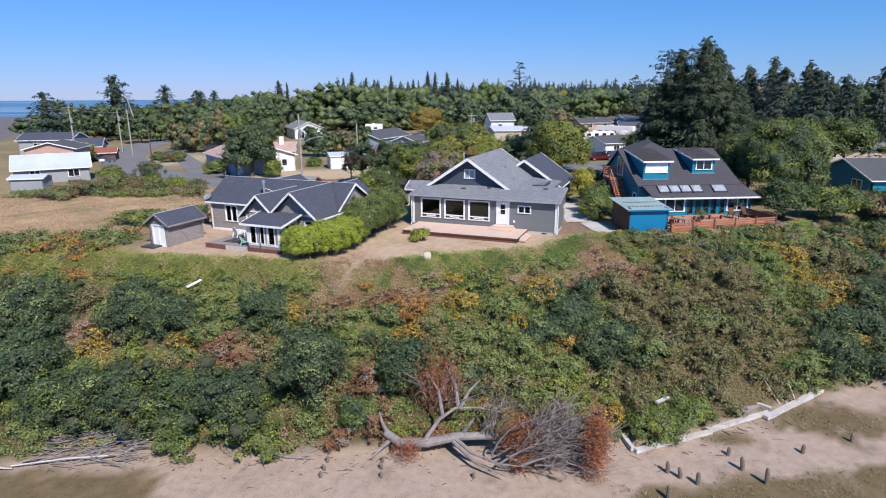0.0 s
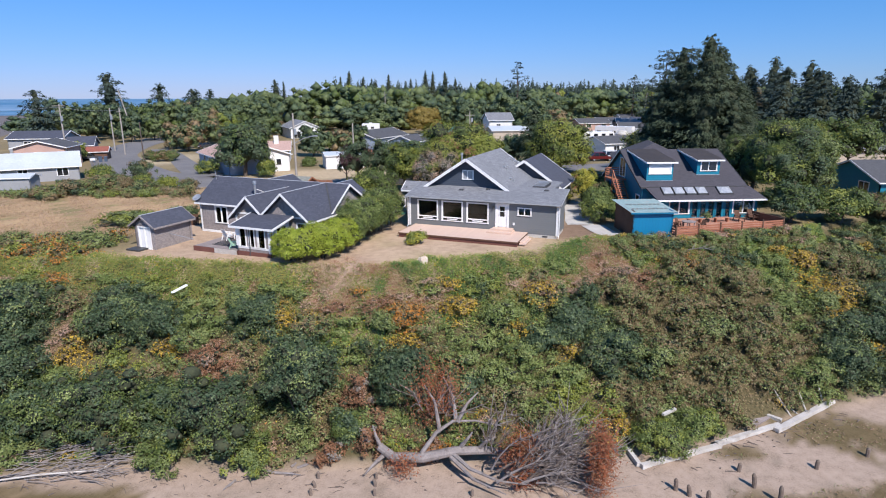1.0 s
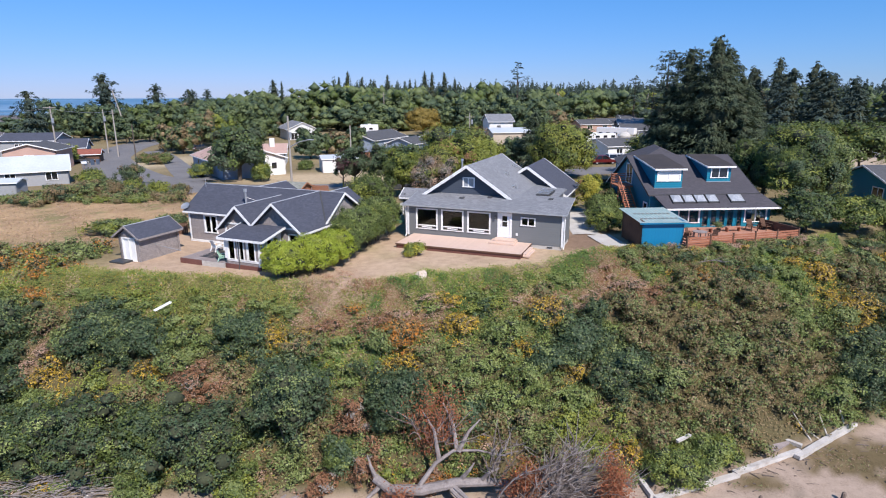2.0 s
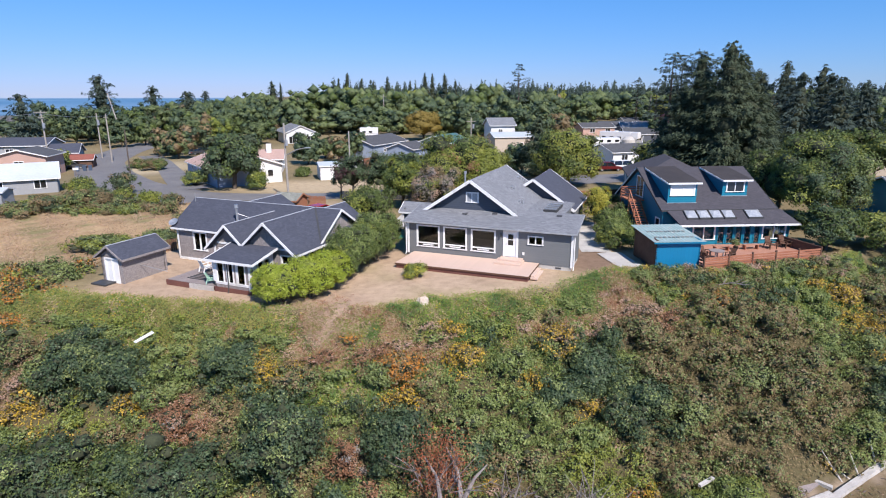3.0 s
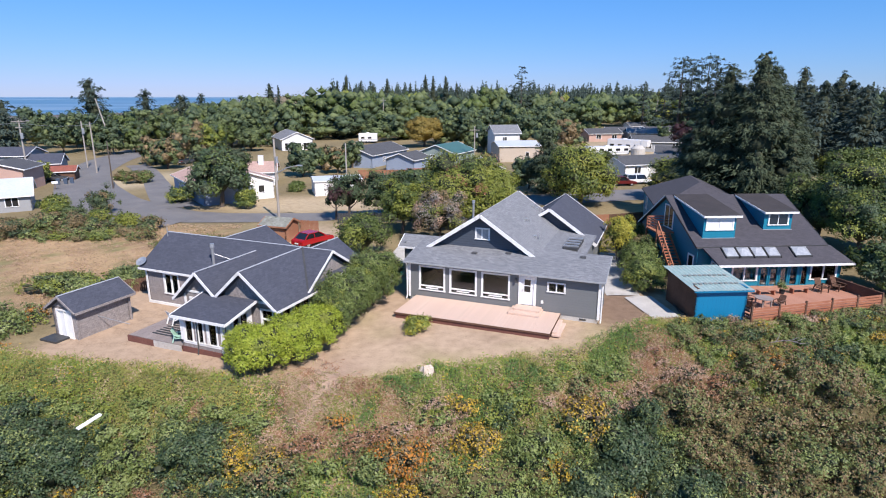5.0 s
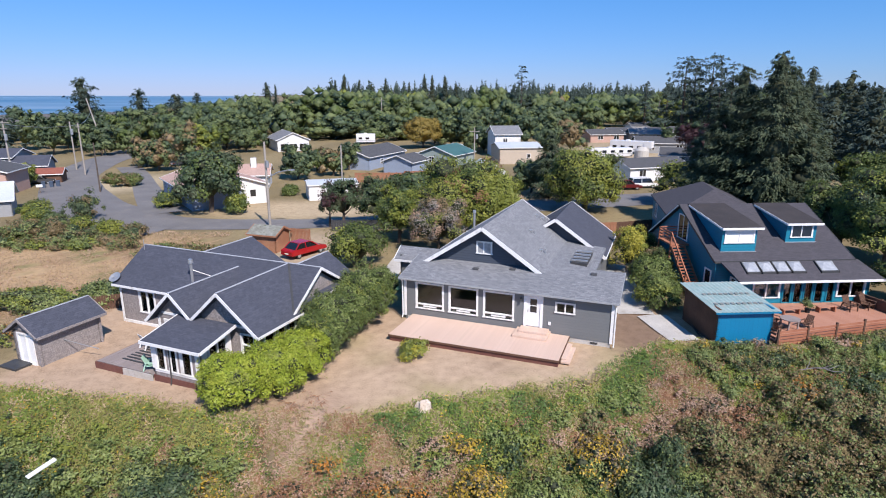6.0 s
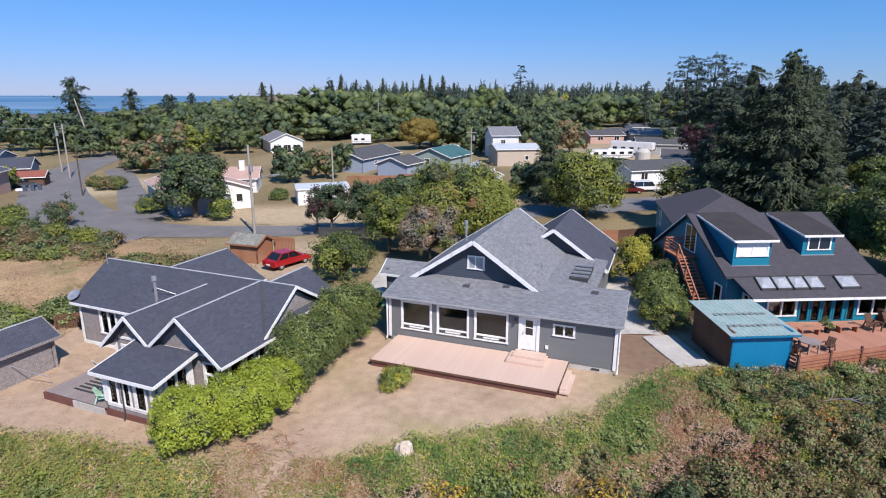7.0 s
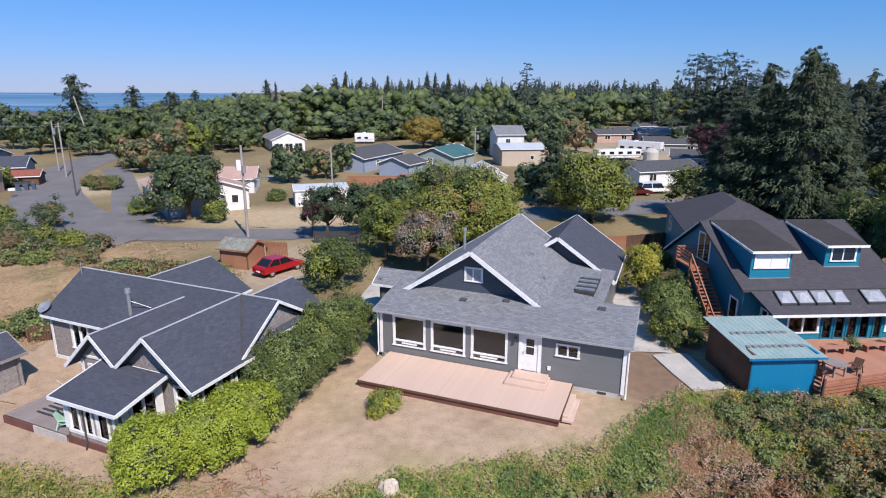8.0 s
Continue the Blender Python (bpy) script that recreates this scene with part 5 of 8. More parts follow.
wall(L, (-1.8, 12.4), (-1.8, 14.8), 0, 2.5, CEDAR_SHAKE)
gable_wall(L, "y", 14.7, 0.15, -4.8, -7.8, -1.8, 4.1 + GZ, 2.4 + GZ, 2.4 + GZ, 0, CEDAR_SHAKE)
wall(L, (5.6, 12.4), (5.6, 13.1), 0, 2.9, CEDAR_SHAKE)
gable_wall(L, "y", 13.0, 0.15, 3.55, 1.5, 5.6, 4.2 + GZ, 2.8 + GZ, 2.8 + GZ, 0, CEDAR_SHAKE)
bm = bmesh.new()
tube(bm, [(-2.9, 6.9, 2.7 + GZ), (-2.9, 6.9, 4.45 + GZ)], [0.1, 0.1], 10)
tube(bm, [(-2.9, 6.9, 4.45 + GZ), (-2.9, 6.9, 4.72 + GZ)], [0.17, 0.15], 10)
part("flue_pipe", bm, METAL, L)
bm = bmesh.new()
tube(bm, [(-2.9, 6.9, 4.0 + GZ), (-1.8, 7.4, 3.55 + GZ)], [0.025, 0.025], 5)
part("flue_stay", bm, METAL, L)
dish = new("satellite_dish")
dish.parent = L
bm = bmesh.new()
ringz = [(0.0, 0.0), (0.25, 0.03), (0.45, 0.1)]
prev = None
for r_, d_ in ringz[1:]:
    ring = [bm.verts.new(Vector((-9.3, 6.2, 2.85 + GZ)) + Matrix.Rotation(radians(40), 3, "X") @ Vector((math.cos(a) * r_, math.sin(a) * r_ * 0.9, d_))) for a in np.linspace(0, 2 * math.pi, 16, endpoint=False)]
    if prev:
        for i in range(16):
            bm.faces.new((prev[i], prev[(i + 1) % 16], ring[(i + 1) % 16], ring[i]))
    else:
        bm.faces.new(ring)
    prev = ring
part("reflector", bm, METAL, dish)
bm = bmesh.new()
tube(bm, [(-9.3, 6.3, 2.3 + GZ), (-9.3, 6.2, 2.85 + GZ)], [0.03, 0.03], 6)
tube(bm, [(-9.3, 6.2, 2.85 + GZ), (-9.3, 5.8, 3.1 + GZ)], [0.02, 0.02], 6)
part("mast", bm, METAL, dish)
bm = bmesh.new()
tube(bm, [(-9.0, 8.6, 4.3 + GZ), (-9.0, 8.6, 5.1 + GZ)], [0.03, 0.03], 6)
part("vent_pipe", bm, METAL, L)
# glazed porch
bm = bmesh.new()
slab(bm, [(0.1, -0.1, 2.2 + GZ), (4.35, -0.1, 2.2 + GZ), (4.35, 2.75, 2.78 + GZ), (0.1, 2.75, 2.78 + GZ)], 0.13)
part("porch_roof", bm, ROOF_SLATE, L)
for p, q in (((0.08, -0.13, 2.14 + GZ), (4.37, -0.13, 2.14 + GZ)), ((4.38, -0.1, 2.14 + GZ), (4.38, 2.75, 2.72 + GZ)), ((0.07, -0.1, 2.14 + GZ), (0.07, 2.75, 2.72 + GZ))):
    bm = bmesh.new()
    beam(bm, p, q, 0.05, 0.17)
    part("fascia", bm, WHITE, L)
ops = [(0.25, 0.95, 0.85, 2.3), (1.2, 1.8, 0.85, 2.3), (2.05, 2.85, 0.85, 2.3)]
wall(L, (0.5, 0.3), (3.75, 0.3), 0.42, 2.45, CEDAR_SHAKE, ops)
boxed("sill_board", (0.62, 3.66, 0.26, 0.3, 0.66, 0.84), WHITE, L, "white board under the porch windows")
for x in (1.03, 1.79, 2.63):
    boxed("mullion_board", (x - 0.6 if x < 1.1 else x - 0.1, x - 0.3 if x < 1.1 else x + 0.1, 0.262, 0.3, 0.842, 2.4), WHITE, L)
for x0, x1 in ((0.8, 1.12), (2.6, 2.85), (3.1, 3.35)):
    bm = bmesh.new()
    fold = [bm.verts.new((x0 + (x1 - x0) * i / 10, 0.5 + 0.03 * math.sin(i * 2.1), z)) for z in (0.7, 2.3) for i in range(11)]
    for i in range(10):
        bm.faces.new((fold[i], fold[i + 1], fold[i + 12], fold[i + 11]))
    bmesh.ops.solidify(bm, geom=bm.faces[:], thickness=0.006)
    part("curtain", bm, BLIND, L, "pale curtain behind the porch window")
for a, b, c, d in ops:
    window(L, wall_frame((0.5, 0.3), (3.75, 0.3)), a, b, c, d, w=0.07)
wall(L, (3.75, 0.3), (3.75, 2.85), 0.42, 2.6, CEDAR_SHAKE, [(0.75, 2.3, 0.5, 2.3)])
window(L, wall_frame((3.75, 0.3), (3.75, 2.85)), 0.75, 2.3, 0.5, 2.3, mull=(1.5,), w=0.14, label="white-framed sliding porch doors")
wall(L, (0.5, 2.85), (0.5, 0.3), 0.42, 2.5, CEDAR_SHAKE, [(0.4, 1.3, 0.5, 2.2)])
window(L, wall_frame((0.5, 2.85), (0.5, 0.3)), 0.4, 1.3, 0.5, 2.2, w=0.1)
boxed("corner_board", (3.66, 3.84, 0.22, 0.4, 0.42, 2.4), WHITE, L)
boxed("corner_board", (3.72, 3.79, 2.55, 2.85, 0.42, 2.6), WHITE, L)
boxed("corner_board", (3.72, 3.79, 0.62, 0.98, 0.42, 2.4), WHITE, L)
boxed("porch_skirt", (0.45, 3.8, 0.25, 2.85, -0.05, 0.42), BRICK_SKIRT, L)
bm = bmesh.new()
tube(bm, [(1.85, 0.18, 2.35), (1.85, 0.18, 0.5), (1.85, 0.1, 0.1)], [0.04] * 3, 6)
part("downspout", bm, TRIM_DARK, L)

LD = thing("deck", pose(-17, 47.3, -0.32, 0, 0, -22), "weathered grey timber deck with dark skirting", "deck")
boards(LD, "deck_board", -4.1, 0.42, 0.25, 4.3, 0.42, "x", 0.15, WOOD_GREY)
boxed("skirt", (-4.15, -1.9, 0.16, 0.22, -0.05, 0.4), BRICK_SKIRT, LD)
boxed("skirt", (-1.88, 0.42, 0.15, 0.21, -0.05, 0.4), TIMBER_PALE, LD, "pale painted skirting panel")
boxed("skirt", (-4.16, -4.11, 0.25, 4.3, -0.05, 0.4), BRICK_SKIRT, LD)
for i in range(9):
    y = 1.0 + i * 0.3
    boxed("batten", (-2.9, -0.6, y, y + 0.1, 0.424, 0.47), TRIM_DARK, LD, "dark anti-slip batten")
LM = pose(-17, 47.3, -0.32, 0, 0, -22)
lounge_chair(LM @ pose(-2.7, 2.9, 0.47, 0, 0, 165), "white slatted garden armchair on the grey deck", PLASTIC_WHITE, "garden chairs", "garden_chair")
lounge_chair(LM @ pose(-0.1, 0.75, 0.44, 0, 0, 120) @ Matrix.Scale(0.85, 4), "pale green garden armchair by the porch", GREEN_PLASTIC, "garden chairs", "garden_chair")

# shingled garden shed
GS = thing("garden_shed", pose(-17, 47.3, -0.35, 0, 0, -22), "small cedar-shingled garden shed with white double doors", "shed")
wall(GS, (-9.4, -0.95), (-7.2, -0.95), 0, 2.1, CEDAR_SHAKE, [(0.4, 1.8, 0.05, 1.85)])
window(GS, wall_frame((-9.4, -0.95), (-7.2, -0.95)), 0.4, 1.8, 0.08, 1.85, mull=(1.1,), w=0.1, glass=BLIND, label="white double door with pale panels")
wall(GS, (-7.2, -0.95), (-7.2, 3.0), 0, 2.0, CEDAR_SHAKE)
wall(GS, (-9.4, 3.0), (-9.4, -0.95), 0, 2.0, CEDAR_SHAKE)
wall(GS, (-7.2, 3.0), (-9.4, 3.0), 0, 2.1, CEDAR_SHAKE)
gable(GS, "y", -8.3, -1.25, 3.3, -9.75, -6.85, 2.95, 2.0, 2.0, ROOF_SLATE, trim=CEDAR_SHAKE, ends=(1, 1), cap=RCAP, board=0.14)
gable_wall(GS, "y", -0.95, 0.12, -8.3, -9.4, -7.2, 2.75, 2.05, 2.05, 2.0, CEDAR_SHAKE)
gable_wall(GS, "y", 2.9, 0.12, -8.3, -9.4, -7.2, 2.75, 2.05, 2.05, 2.0, CEDAR_SHAKE)
boxed("door_step", (-9.5, -8.0, -2.0, -1.0, 0.0, 0.14), TRIM_DARK, GS)
for y in (-0.95, 3.0):
    boxed("corner_board", (-7.27, -7.13, y - 0.07, y + 0.07, 0, 2.0), CEDAR_SHAKE, GS)


# ---- hedges and garden shrubs ----
def shrub(x, y, h, r, label, mats, weights, leaf=0.16, clumps=60, per=70, low=-0.15, group="", name="shrub", dz=-0.05, rz=0.0, sx=1.0, uneven=0.2, fill=0.5):
    """A bush that is leafy down to the ground."""
    e = thing(name, at_ground(x, y, rz, 1.0, dz), label, "shrub", group)
    for i in range(4):
        bm = bmesh.new()
        a = i * 1.57 + rng.random()
        tube(bm, [(0.1 * math.cos(a), 0.1 * math.sin(a), -0.2), (0.35 * r * math.cos(a), 0.35 * r * math.sin(a), h * 0.5), (0.6 * r * math.cos(a), 0.6 * r * math.sin(a), h * 0.8)], [0.05, 0.03, 0.01], 5)
        part("stem", bm, BARK, e)
    crown("foliage", e, h * low, h, r, clumps, int(per * 0.75), leaf * 1.05, mats, weights, uneven, fill, sx, fine=0 if r < 3 else 1)
    return e


hg = "hedge between the two lots"
for x, y, h, r in ((-10.7, 44.3, 2.8, 1.9), (-9.2, 45.5, 3.0, 1.9), (-11.7, 45.3, 2.5, 1.4), (-8.2, 47.3, 2.9, 1.7)):
    shrub(x, y, h, r, "bright yellow-green clipped hedge bush", [LEAF_HEDGE, LEAF_LIME], [0.92, 0.08], 0.112, 150, 110, group=hg, name="hedge_bush", low=-0.05, uneven=0.15, fill=0.72)
for x, y, h, r in ((-7.6, 49.2, 3.3, 1.6), (-7.1, 51.0, 4.0, 2.0), (-6.2, 53.4, 3.7, 1.6), (-5.7, 55.0, 4.3, 1.9), (-5.1, 57.4, 3.7, 1.6)):
    shrub(x, y, h, r, "dense mid-green hedge bush", [LEAF_ALDER, LEAF_FRESH, LEAF_LIME], [0.55, 0.35, 0.1], 0.112, 150, 96, group=hg, name="hedge_bush", low=-0.05, uneven=0.15, fill=0.72)
shrub(-2.0, 50.0, 1.15, 1.05, "small yellow-green bush in front of the deck", [LEAF_LIME, LEAF_YELLOW, LEAF_GREEN], [0.55, 0.2, 0.25], 0.12, 40, 60)
shrub(-8.3, 68.8, 4.4, 2.9, "round green shrub behind the hedge", [LEAF_ALDER, LEAF_LIME], [0.8, 0.2], 0.2, 90, 80)
shrub(-21, 71.5, 1.6, 2.0, "low green shrub behind the cottage", [LEAF_OLIVE, LEAF_GREEN], [0.5, 0.5], 0.2, 60, 50, sx=2.2)
shrub(-27.5, 73.5, 1.2, 2.0, "low green shrub behind the cottage", [LEAF_OLIVE, LEAF_GREEN], [0.5, 0.5], 0.2, 60, 50, sx=1.8)
shrub(16.0, 67.6, 4.7, 1.7, "golden-green conifer shrub beside the path", [LEAF_YELLOW, LEAF_LIME], [0.6, 0.4], 0.15, 80, 80)
shrub(18.3, 69.5, 3.4, 1.3, "green upright shrub beside the path", [LEAF_ALDER, LEAF_GREEN], [0.6, 0.4], 0.15, 60, 70)
shrub(17.3, 64.8, 3.3, 1.6, "dense green shrub with a few blossoms", [LEAF_ALDER, LEAF_FRESH, LEAF_OLIVE], [0.6, 0.25, 0.15], 0.14, 80, 70)
shrub(15.6, 58.9, 2.6, 1.7, "dense green shrub with a few blossoms", [LEAF_ALDER, LEAF_FRESH, LEAF_LIME], [0.45, 0.4, 0.15], 0.14, 90, 80)
shrub(16.3, 61.9, 3.0, 1.9, "dense green shrub with a few blossoms", [LEAF_ALDER, LEAF_FRESH], [0.5, 0.5], 0.15, 90, 80)
shrub(-30.5, 58.5, 1.6, 2.4, "low green shrub by the hay field", [LEAF_GREEN, LEAF_LIME], [0.7, 0.3], 0.18, 70, 60, sx=1.6)
shrub(-26.5, 60.0, 1.8, 1.8, "low green shrub by the hay field", [LEAF_GREEN, LEAF_DARK], [0.7, 0.3], 0.18, 60, 60)

# pale tree stump at the lawn's edge
K = thing("tree_stump", at_ground(-1.2, 43.8, 20, 0.95, 0.12), "pale broken tree stump on the dry lawn", "stump")
bm = bmesh.new()
rings_ = []
for z, f in ((-0.3, 1.2), (0.1, 1.0), (0.3, 0.85), (0.38, 0.7)):
    rings_.append([bm.verts.new((math.cos(a) * 0.4 * f * (1 + 0.25 * math.sin(3 * a + z * 4)), math.sin(a) * 0.3 * f * (1 + 0.2 * math.cos(2 * a)), z + 0.08 * math.sin(5 * a))) for a in np.linspace(0, 6.283, 14, endpoint=False)])
for a, b in zip(rings_, rings_[1:]):
    for i in range(14):
        bm.faces.new((a[i], a[(i + 1) % 14], b[(i + 1) % 14], b[i]))
bm.faces.new(rings_[-1])
part("stump", bm, STONE, K)

# white plank lying on the shrubs
PK = thing("plank", pose(-18.0, 39.95, -0.75, 4, -10, 60), "white painted plank lying on the brambles", "plank")
boxed("board", (-0.62, 0.62, -0.11, 0.11, 0, 0.08), WHITE, PK, bevel=0.01)

# ---- bluff shrubs ----
SPECIES = [LEAF_GREEN, LEAF_DARK, LEAF_LIME, LEAF_GOLD, LEAF_ORANGE, LEAF_RUST, LEAF_TAN, LEAF_OLIVE, LEAF_FRESH]
MATES = np.array([8, 0, 8, 7, 7, 6, 7, 0, 0])
DRIFTS = []
WIDE = {3: 1.3, 4: 1.3}


def drift(kind, *ovals):
    """Where one kind of plant takes over: centres and reaches."""
    DRIFTS.extend((kind, o[0], o[1], o[2] * WIDE.get(kind, 1), o[3] * WIDE.get(kind, 1)) for o in ovals)


# browned brambles over the eastern slope
drift(7, (18.5, 45.5, 6.0, 2.8), (18.0, 41.4, 5.0, 3.2), (20.0, 38.4, 4.2, 1.8), (26.0, 43.6, 5.5, 3.6), (25.0, 47.6, 3.0, 1.6), (14.6, 48.6, 1.6, 1.2), (36.5, 52.5, 3.0, 2.0), (-26.4, 42.6, 1.3, 1.6), (-18.5, 36.6, 2.4, 1.2), (-8.6, 39.8, 1.2, 0.9), (38.0, 46.5, 4.0, 3.0))
drift(1, (10.2, 42.8, 2.2, 2.2), (12.6, 40.8, 2.2, 1.8), (-21.6, 40.4, 2.7, 1.7), (-30.4, 40.6, 3.4, 2.2), (-13.4, 40.6, 2.2, 1.5), (-9.8, 38.0, 2.0, 1.6), (33.0, 44.0, 3.2, 2.2), (-3.0, 37.4, 2.2, 1.2), (24.6, 50.0, 2.6, 1.0))
drift(8, (29.0, 48.4, 2.2, 3.0), (2.6, 40.4, 3.6, 1.8), (-4.2, 40.6, 1.0, 1.3), (6.2, 38.6, 3.0, 1.8), (-16.5, 40.9, 2.0, 1.1), (28.2, 41.6, 2.0, 1.6), (9.5, 47.4, 2.4, 0.8), (-24.0, 35.6, 2.6, 1.4), (-10.6, 42.6, 1.6, 1.4))
drift(2, (-22.4, 38.2, 2.8, 0.9), (10.4, 37.1, 1.6, 1.1), (8.0, 37.4, 1.0, 0.8), (-17.2, 33.0, 1.4, 0.8), (31.0, 48.6, 0.9, 0.7), (-27.4, 37.6, 1.2, 0.6))
drift(3, (-2.2, 39.5, 1.0, 0.6), (-9.8, 40.0, 0.7, 0.6), (-22.5, 37.2, 1.2, 0.6), (5.6, 40.8, 0.5, 0.7), (31.8, 50.4, 1.2, 1.5), (33.8, 48.2, 1.4, 1.3), (35.0, 46.0, 1.0, 0.9), (-10.9, 40.3, 0.7, 0.7), (1.0, 41.6, 0.7, 0.9), (-3.1, 38.9, 0.5, 0.5), (-18.4, 39.4, 0.7, 0.7), (-25.4, 39.2, 1.0, 0.8), (-29.2, 45.0, 1.2, 0.7), (9.0, 40.2, 0.6, 0.7), (29.6, 52.0, 0.7, 0.6))
drift(4, (-33.6, 45.9, 2.2, 0.9), (-28.4, 44.4, 1.0, 0.9), (-7.2, 41.3, 0.7, 0.5), (-5.3, 41.6, 0.7, 0.5), (-2.6, 40.2, 1.3, 0.6), (-5.8, 41.2, 0.9, 0.5), (-37.5, 44.0, 1.6, 1.0))
drift(5, (-6.9, 40.9, 1.5, 0.9), (-4.4, 40.5, 1.1, 0.6), (-1.6, 41.2, 1.3, 0.7), (-4.6, 35.4, 0.9, 1.6), (7.5, 44.3, 1.7, 0.6), (14.4, 47.4, 1.8, 0.9), (-3.3, 41.2, 0.6, 0.7), (13.6, 48.9, 1.0, 1.1), (5.2, 39.6, 0.4, 0.4), (-15.3, 38.2, 1.7, 0.9), (-5.4, 36.0, 0.9, 1.0), (-7.4, 33.4, 0.7, 0.6), (-4.5, 34.0, 0.8, 0.7), (16.0, 47.8, 1.2, 0.7))
drift(6, (11.6, 46.3, 1.6, 0.8), (13.2, 49.0, 0.6, 0.7), (-8.0, 42.6, 1.3, 1.6), (-9.0, 40.8, 0.8, 1.2), (-5.4, 42.5, 1.5, 0.7), (-3.0, 41.9, 0.9, 0.7), (0.0, 41.6, 0.5, 0.9), (7.0, 44.2, 1.7, 0.7), (9.2, 45.2, 1.3, 0.7), (12.6, 47.8, 1.5, 1.0), (-26.6, 41.2, 0.8, 1.7), (-27.4, 38.6, 0.8, 0.8), (15.0, 48.6, 1.0, 0.8), (-13.6, 42.2, 0.4, 0.6))


def species_at(x, y):
    """Which plant grows where: broad drifts first, then slow mixtures."""
    n = len(x)
    a, b, c = lump(x, y, 0.22, 0.7), lump(x, y, 0.5, 5.1), rng.random(n)
    k = np.where(a + 0.12 * (c - 0.5) > 0.74, 1, np.where(b + 0.2 * (c - 0.5) > 0.6, 8, np.where(b < 0.42, 7, 0)))
    k = np.where((y > top_line(x) - 1.6) & (x < 12), np.where(c < 0.16, 2, np.where(c > 0.94, 3, 8)), k)
    k = np.where((x < -12) & (y < 37.5) & (c < 0.55), np.where(c < 0.3, 1, 0), k)
    k = np.where((x > 33) & (c < 0.45), 1, k)
    k = np.where(c > 0.965, 3, np.where((c > 0.945) & (x > -14), 5, np.where((c > 0.93) & (b > 0.45), 4, np.where((c > 0.87) & (a > 0.4), 2, np.where(c > 0.85, 6, k)))))
    for kind, px, py, rx, ry in DRIFTS:
        d = np.hypot((x - px) / rx, (y - py) / ry)
        k = np.where((d < 0.8 + 0.45 * c) & (rng.random(n) < 0.9), kind, k)
    return k


def plant_shapes(count, clumps, per, loose=0.3, fill=0.3, solid=0.44):
    """A few plants one metre wide and high to turn and stretch: leaf places and normals, relative leaf sizes and the solid insides."""
    out = []
    for i in range(count):
        C, N, cc, rc = crown_points(-0.15, 1.0, 1.0, clumps, per, 0.3 if solid < 0.7 else 0.1, loose)
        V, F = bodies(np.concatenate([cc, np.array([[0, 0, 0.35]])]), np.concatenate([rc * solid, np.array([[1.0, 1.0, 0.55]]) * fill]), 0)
        out.append((C, N, 1.0, V, F))
    return out


def strew(name, label, category, x, y, r, h, kinds, mats, shapes, leaf, split=2):
    """Plants over an area as one mass, each a lumpy body of leaves round a solid inside; leaf sizes one for all or one each."""
    P, Q, S, M, BV, BF, BM, base = [], [], [], [], [], [], [], 0
    z = ground_z(x, y)
    leaf = np.broadcast_to(leaf, x.shape)
    for i in range(len(x)):
        C, N, fine, V, F = shapes[rng.integers(len(shapes))]
        a = rng.random() * 6.283
        ca, sa = math.cos(a), math.sin(a)
        turn = lambda W: np.stack([(W[:, 0] * ca - W[:, 1] * sa) * r[i] + x[i], (W[:, 0] * sa + W[:, 1] * ca) * r[i] + y[i], W[:, 2] * h[i] + z[i]], 1)
        P.append(turn(C))
        Q.append(np.stack([(N[:, 0] * ca - N[:, 1] * sa) / r[i], (N[:, 0] * sa + N[:, 1] * ca) / r[i], N[:, 2] / h[i]], 1))
        S.append(leaf[i] * fine * (0.65 + 0.7 * rng.random(len(C))))
        own = np.full(len(C), kinds[i])
        M.append(np.where(rng.random(len(C)) < (0.42 if kinds[i] in (3, 4, 7) else 0.2), MATES[kinds[i]], own) if mats is SPECIES else own)
        BV.append(turn(V))
        BF.append(F + base)
        base += len(V)
        # bramble bodies carry the painted inner shade, woods' bodies stay leaf-coloured
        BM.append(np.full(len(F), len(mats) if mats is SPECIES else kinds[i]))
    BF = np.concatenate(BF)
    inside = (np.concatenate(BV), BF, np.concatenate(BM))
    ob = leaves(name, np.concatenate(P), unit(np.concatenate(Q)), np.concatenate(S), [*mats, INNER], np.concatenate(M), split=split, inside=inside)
    return tagged(ob, label, category, "", "stuff")


def scatter(x0, x1, y0, y1, step):
    gx, gy = np.meshgrid(np.arange(x0, x1, step), np.arange(y0, y1, step))
    x = gx.ravel() + rng.uniform(-0.5, 0.5, gx.size) * step
    y = gy.ravel() + rng.uniform(-0.5, 0.5, gx.size) * step
    return x, y


def on_bluff(x, y, up, low):
    ok = (y < np.minimum(top_line(x), lawn_line(x)) + up + 0.8 * (lump(x, y, 0.8, 3.3) - 0.5)) & (y > foot_line(x) + low + 1.2 * (lump(x, y, 0.7, 9.0) - 0.4))
    ok &= np.hypot((x - 22.3) / 2.0, (y - 39.0) / 1.3) > 1
    return ok & ~((x > 19.5) & (x < 33) & (y > 51.1 + (x - 20.6) * 0.277)) & ~((x > 15.5) & (x < 20.2) & (y > 51.6))


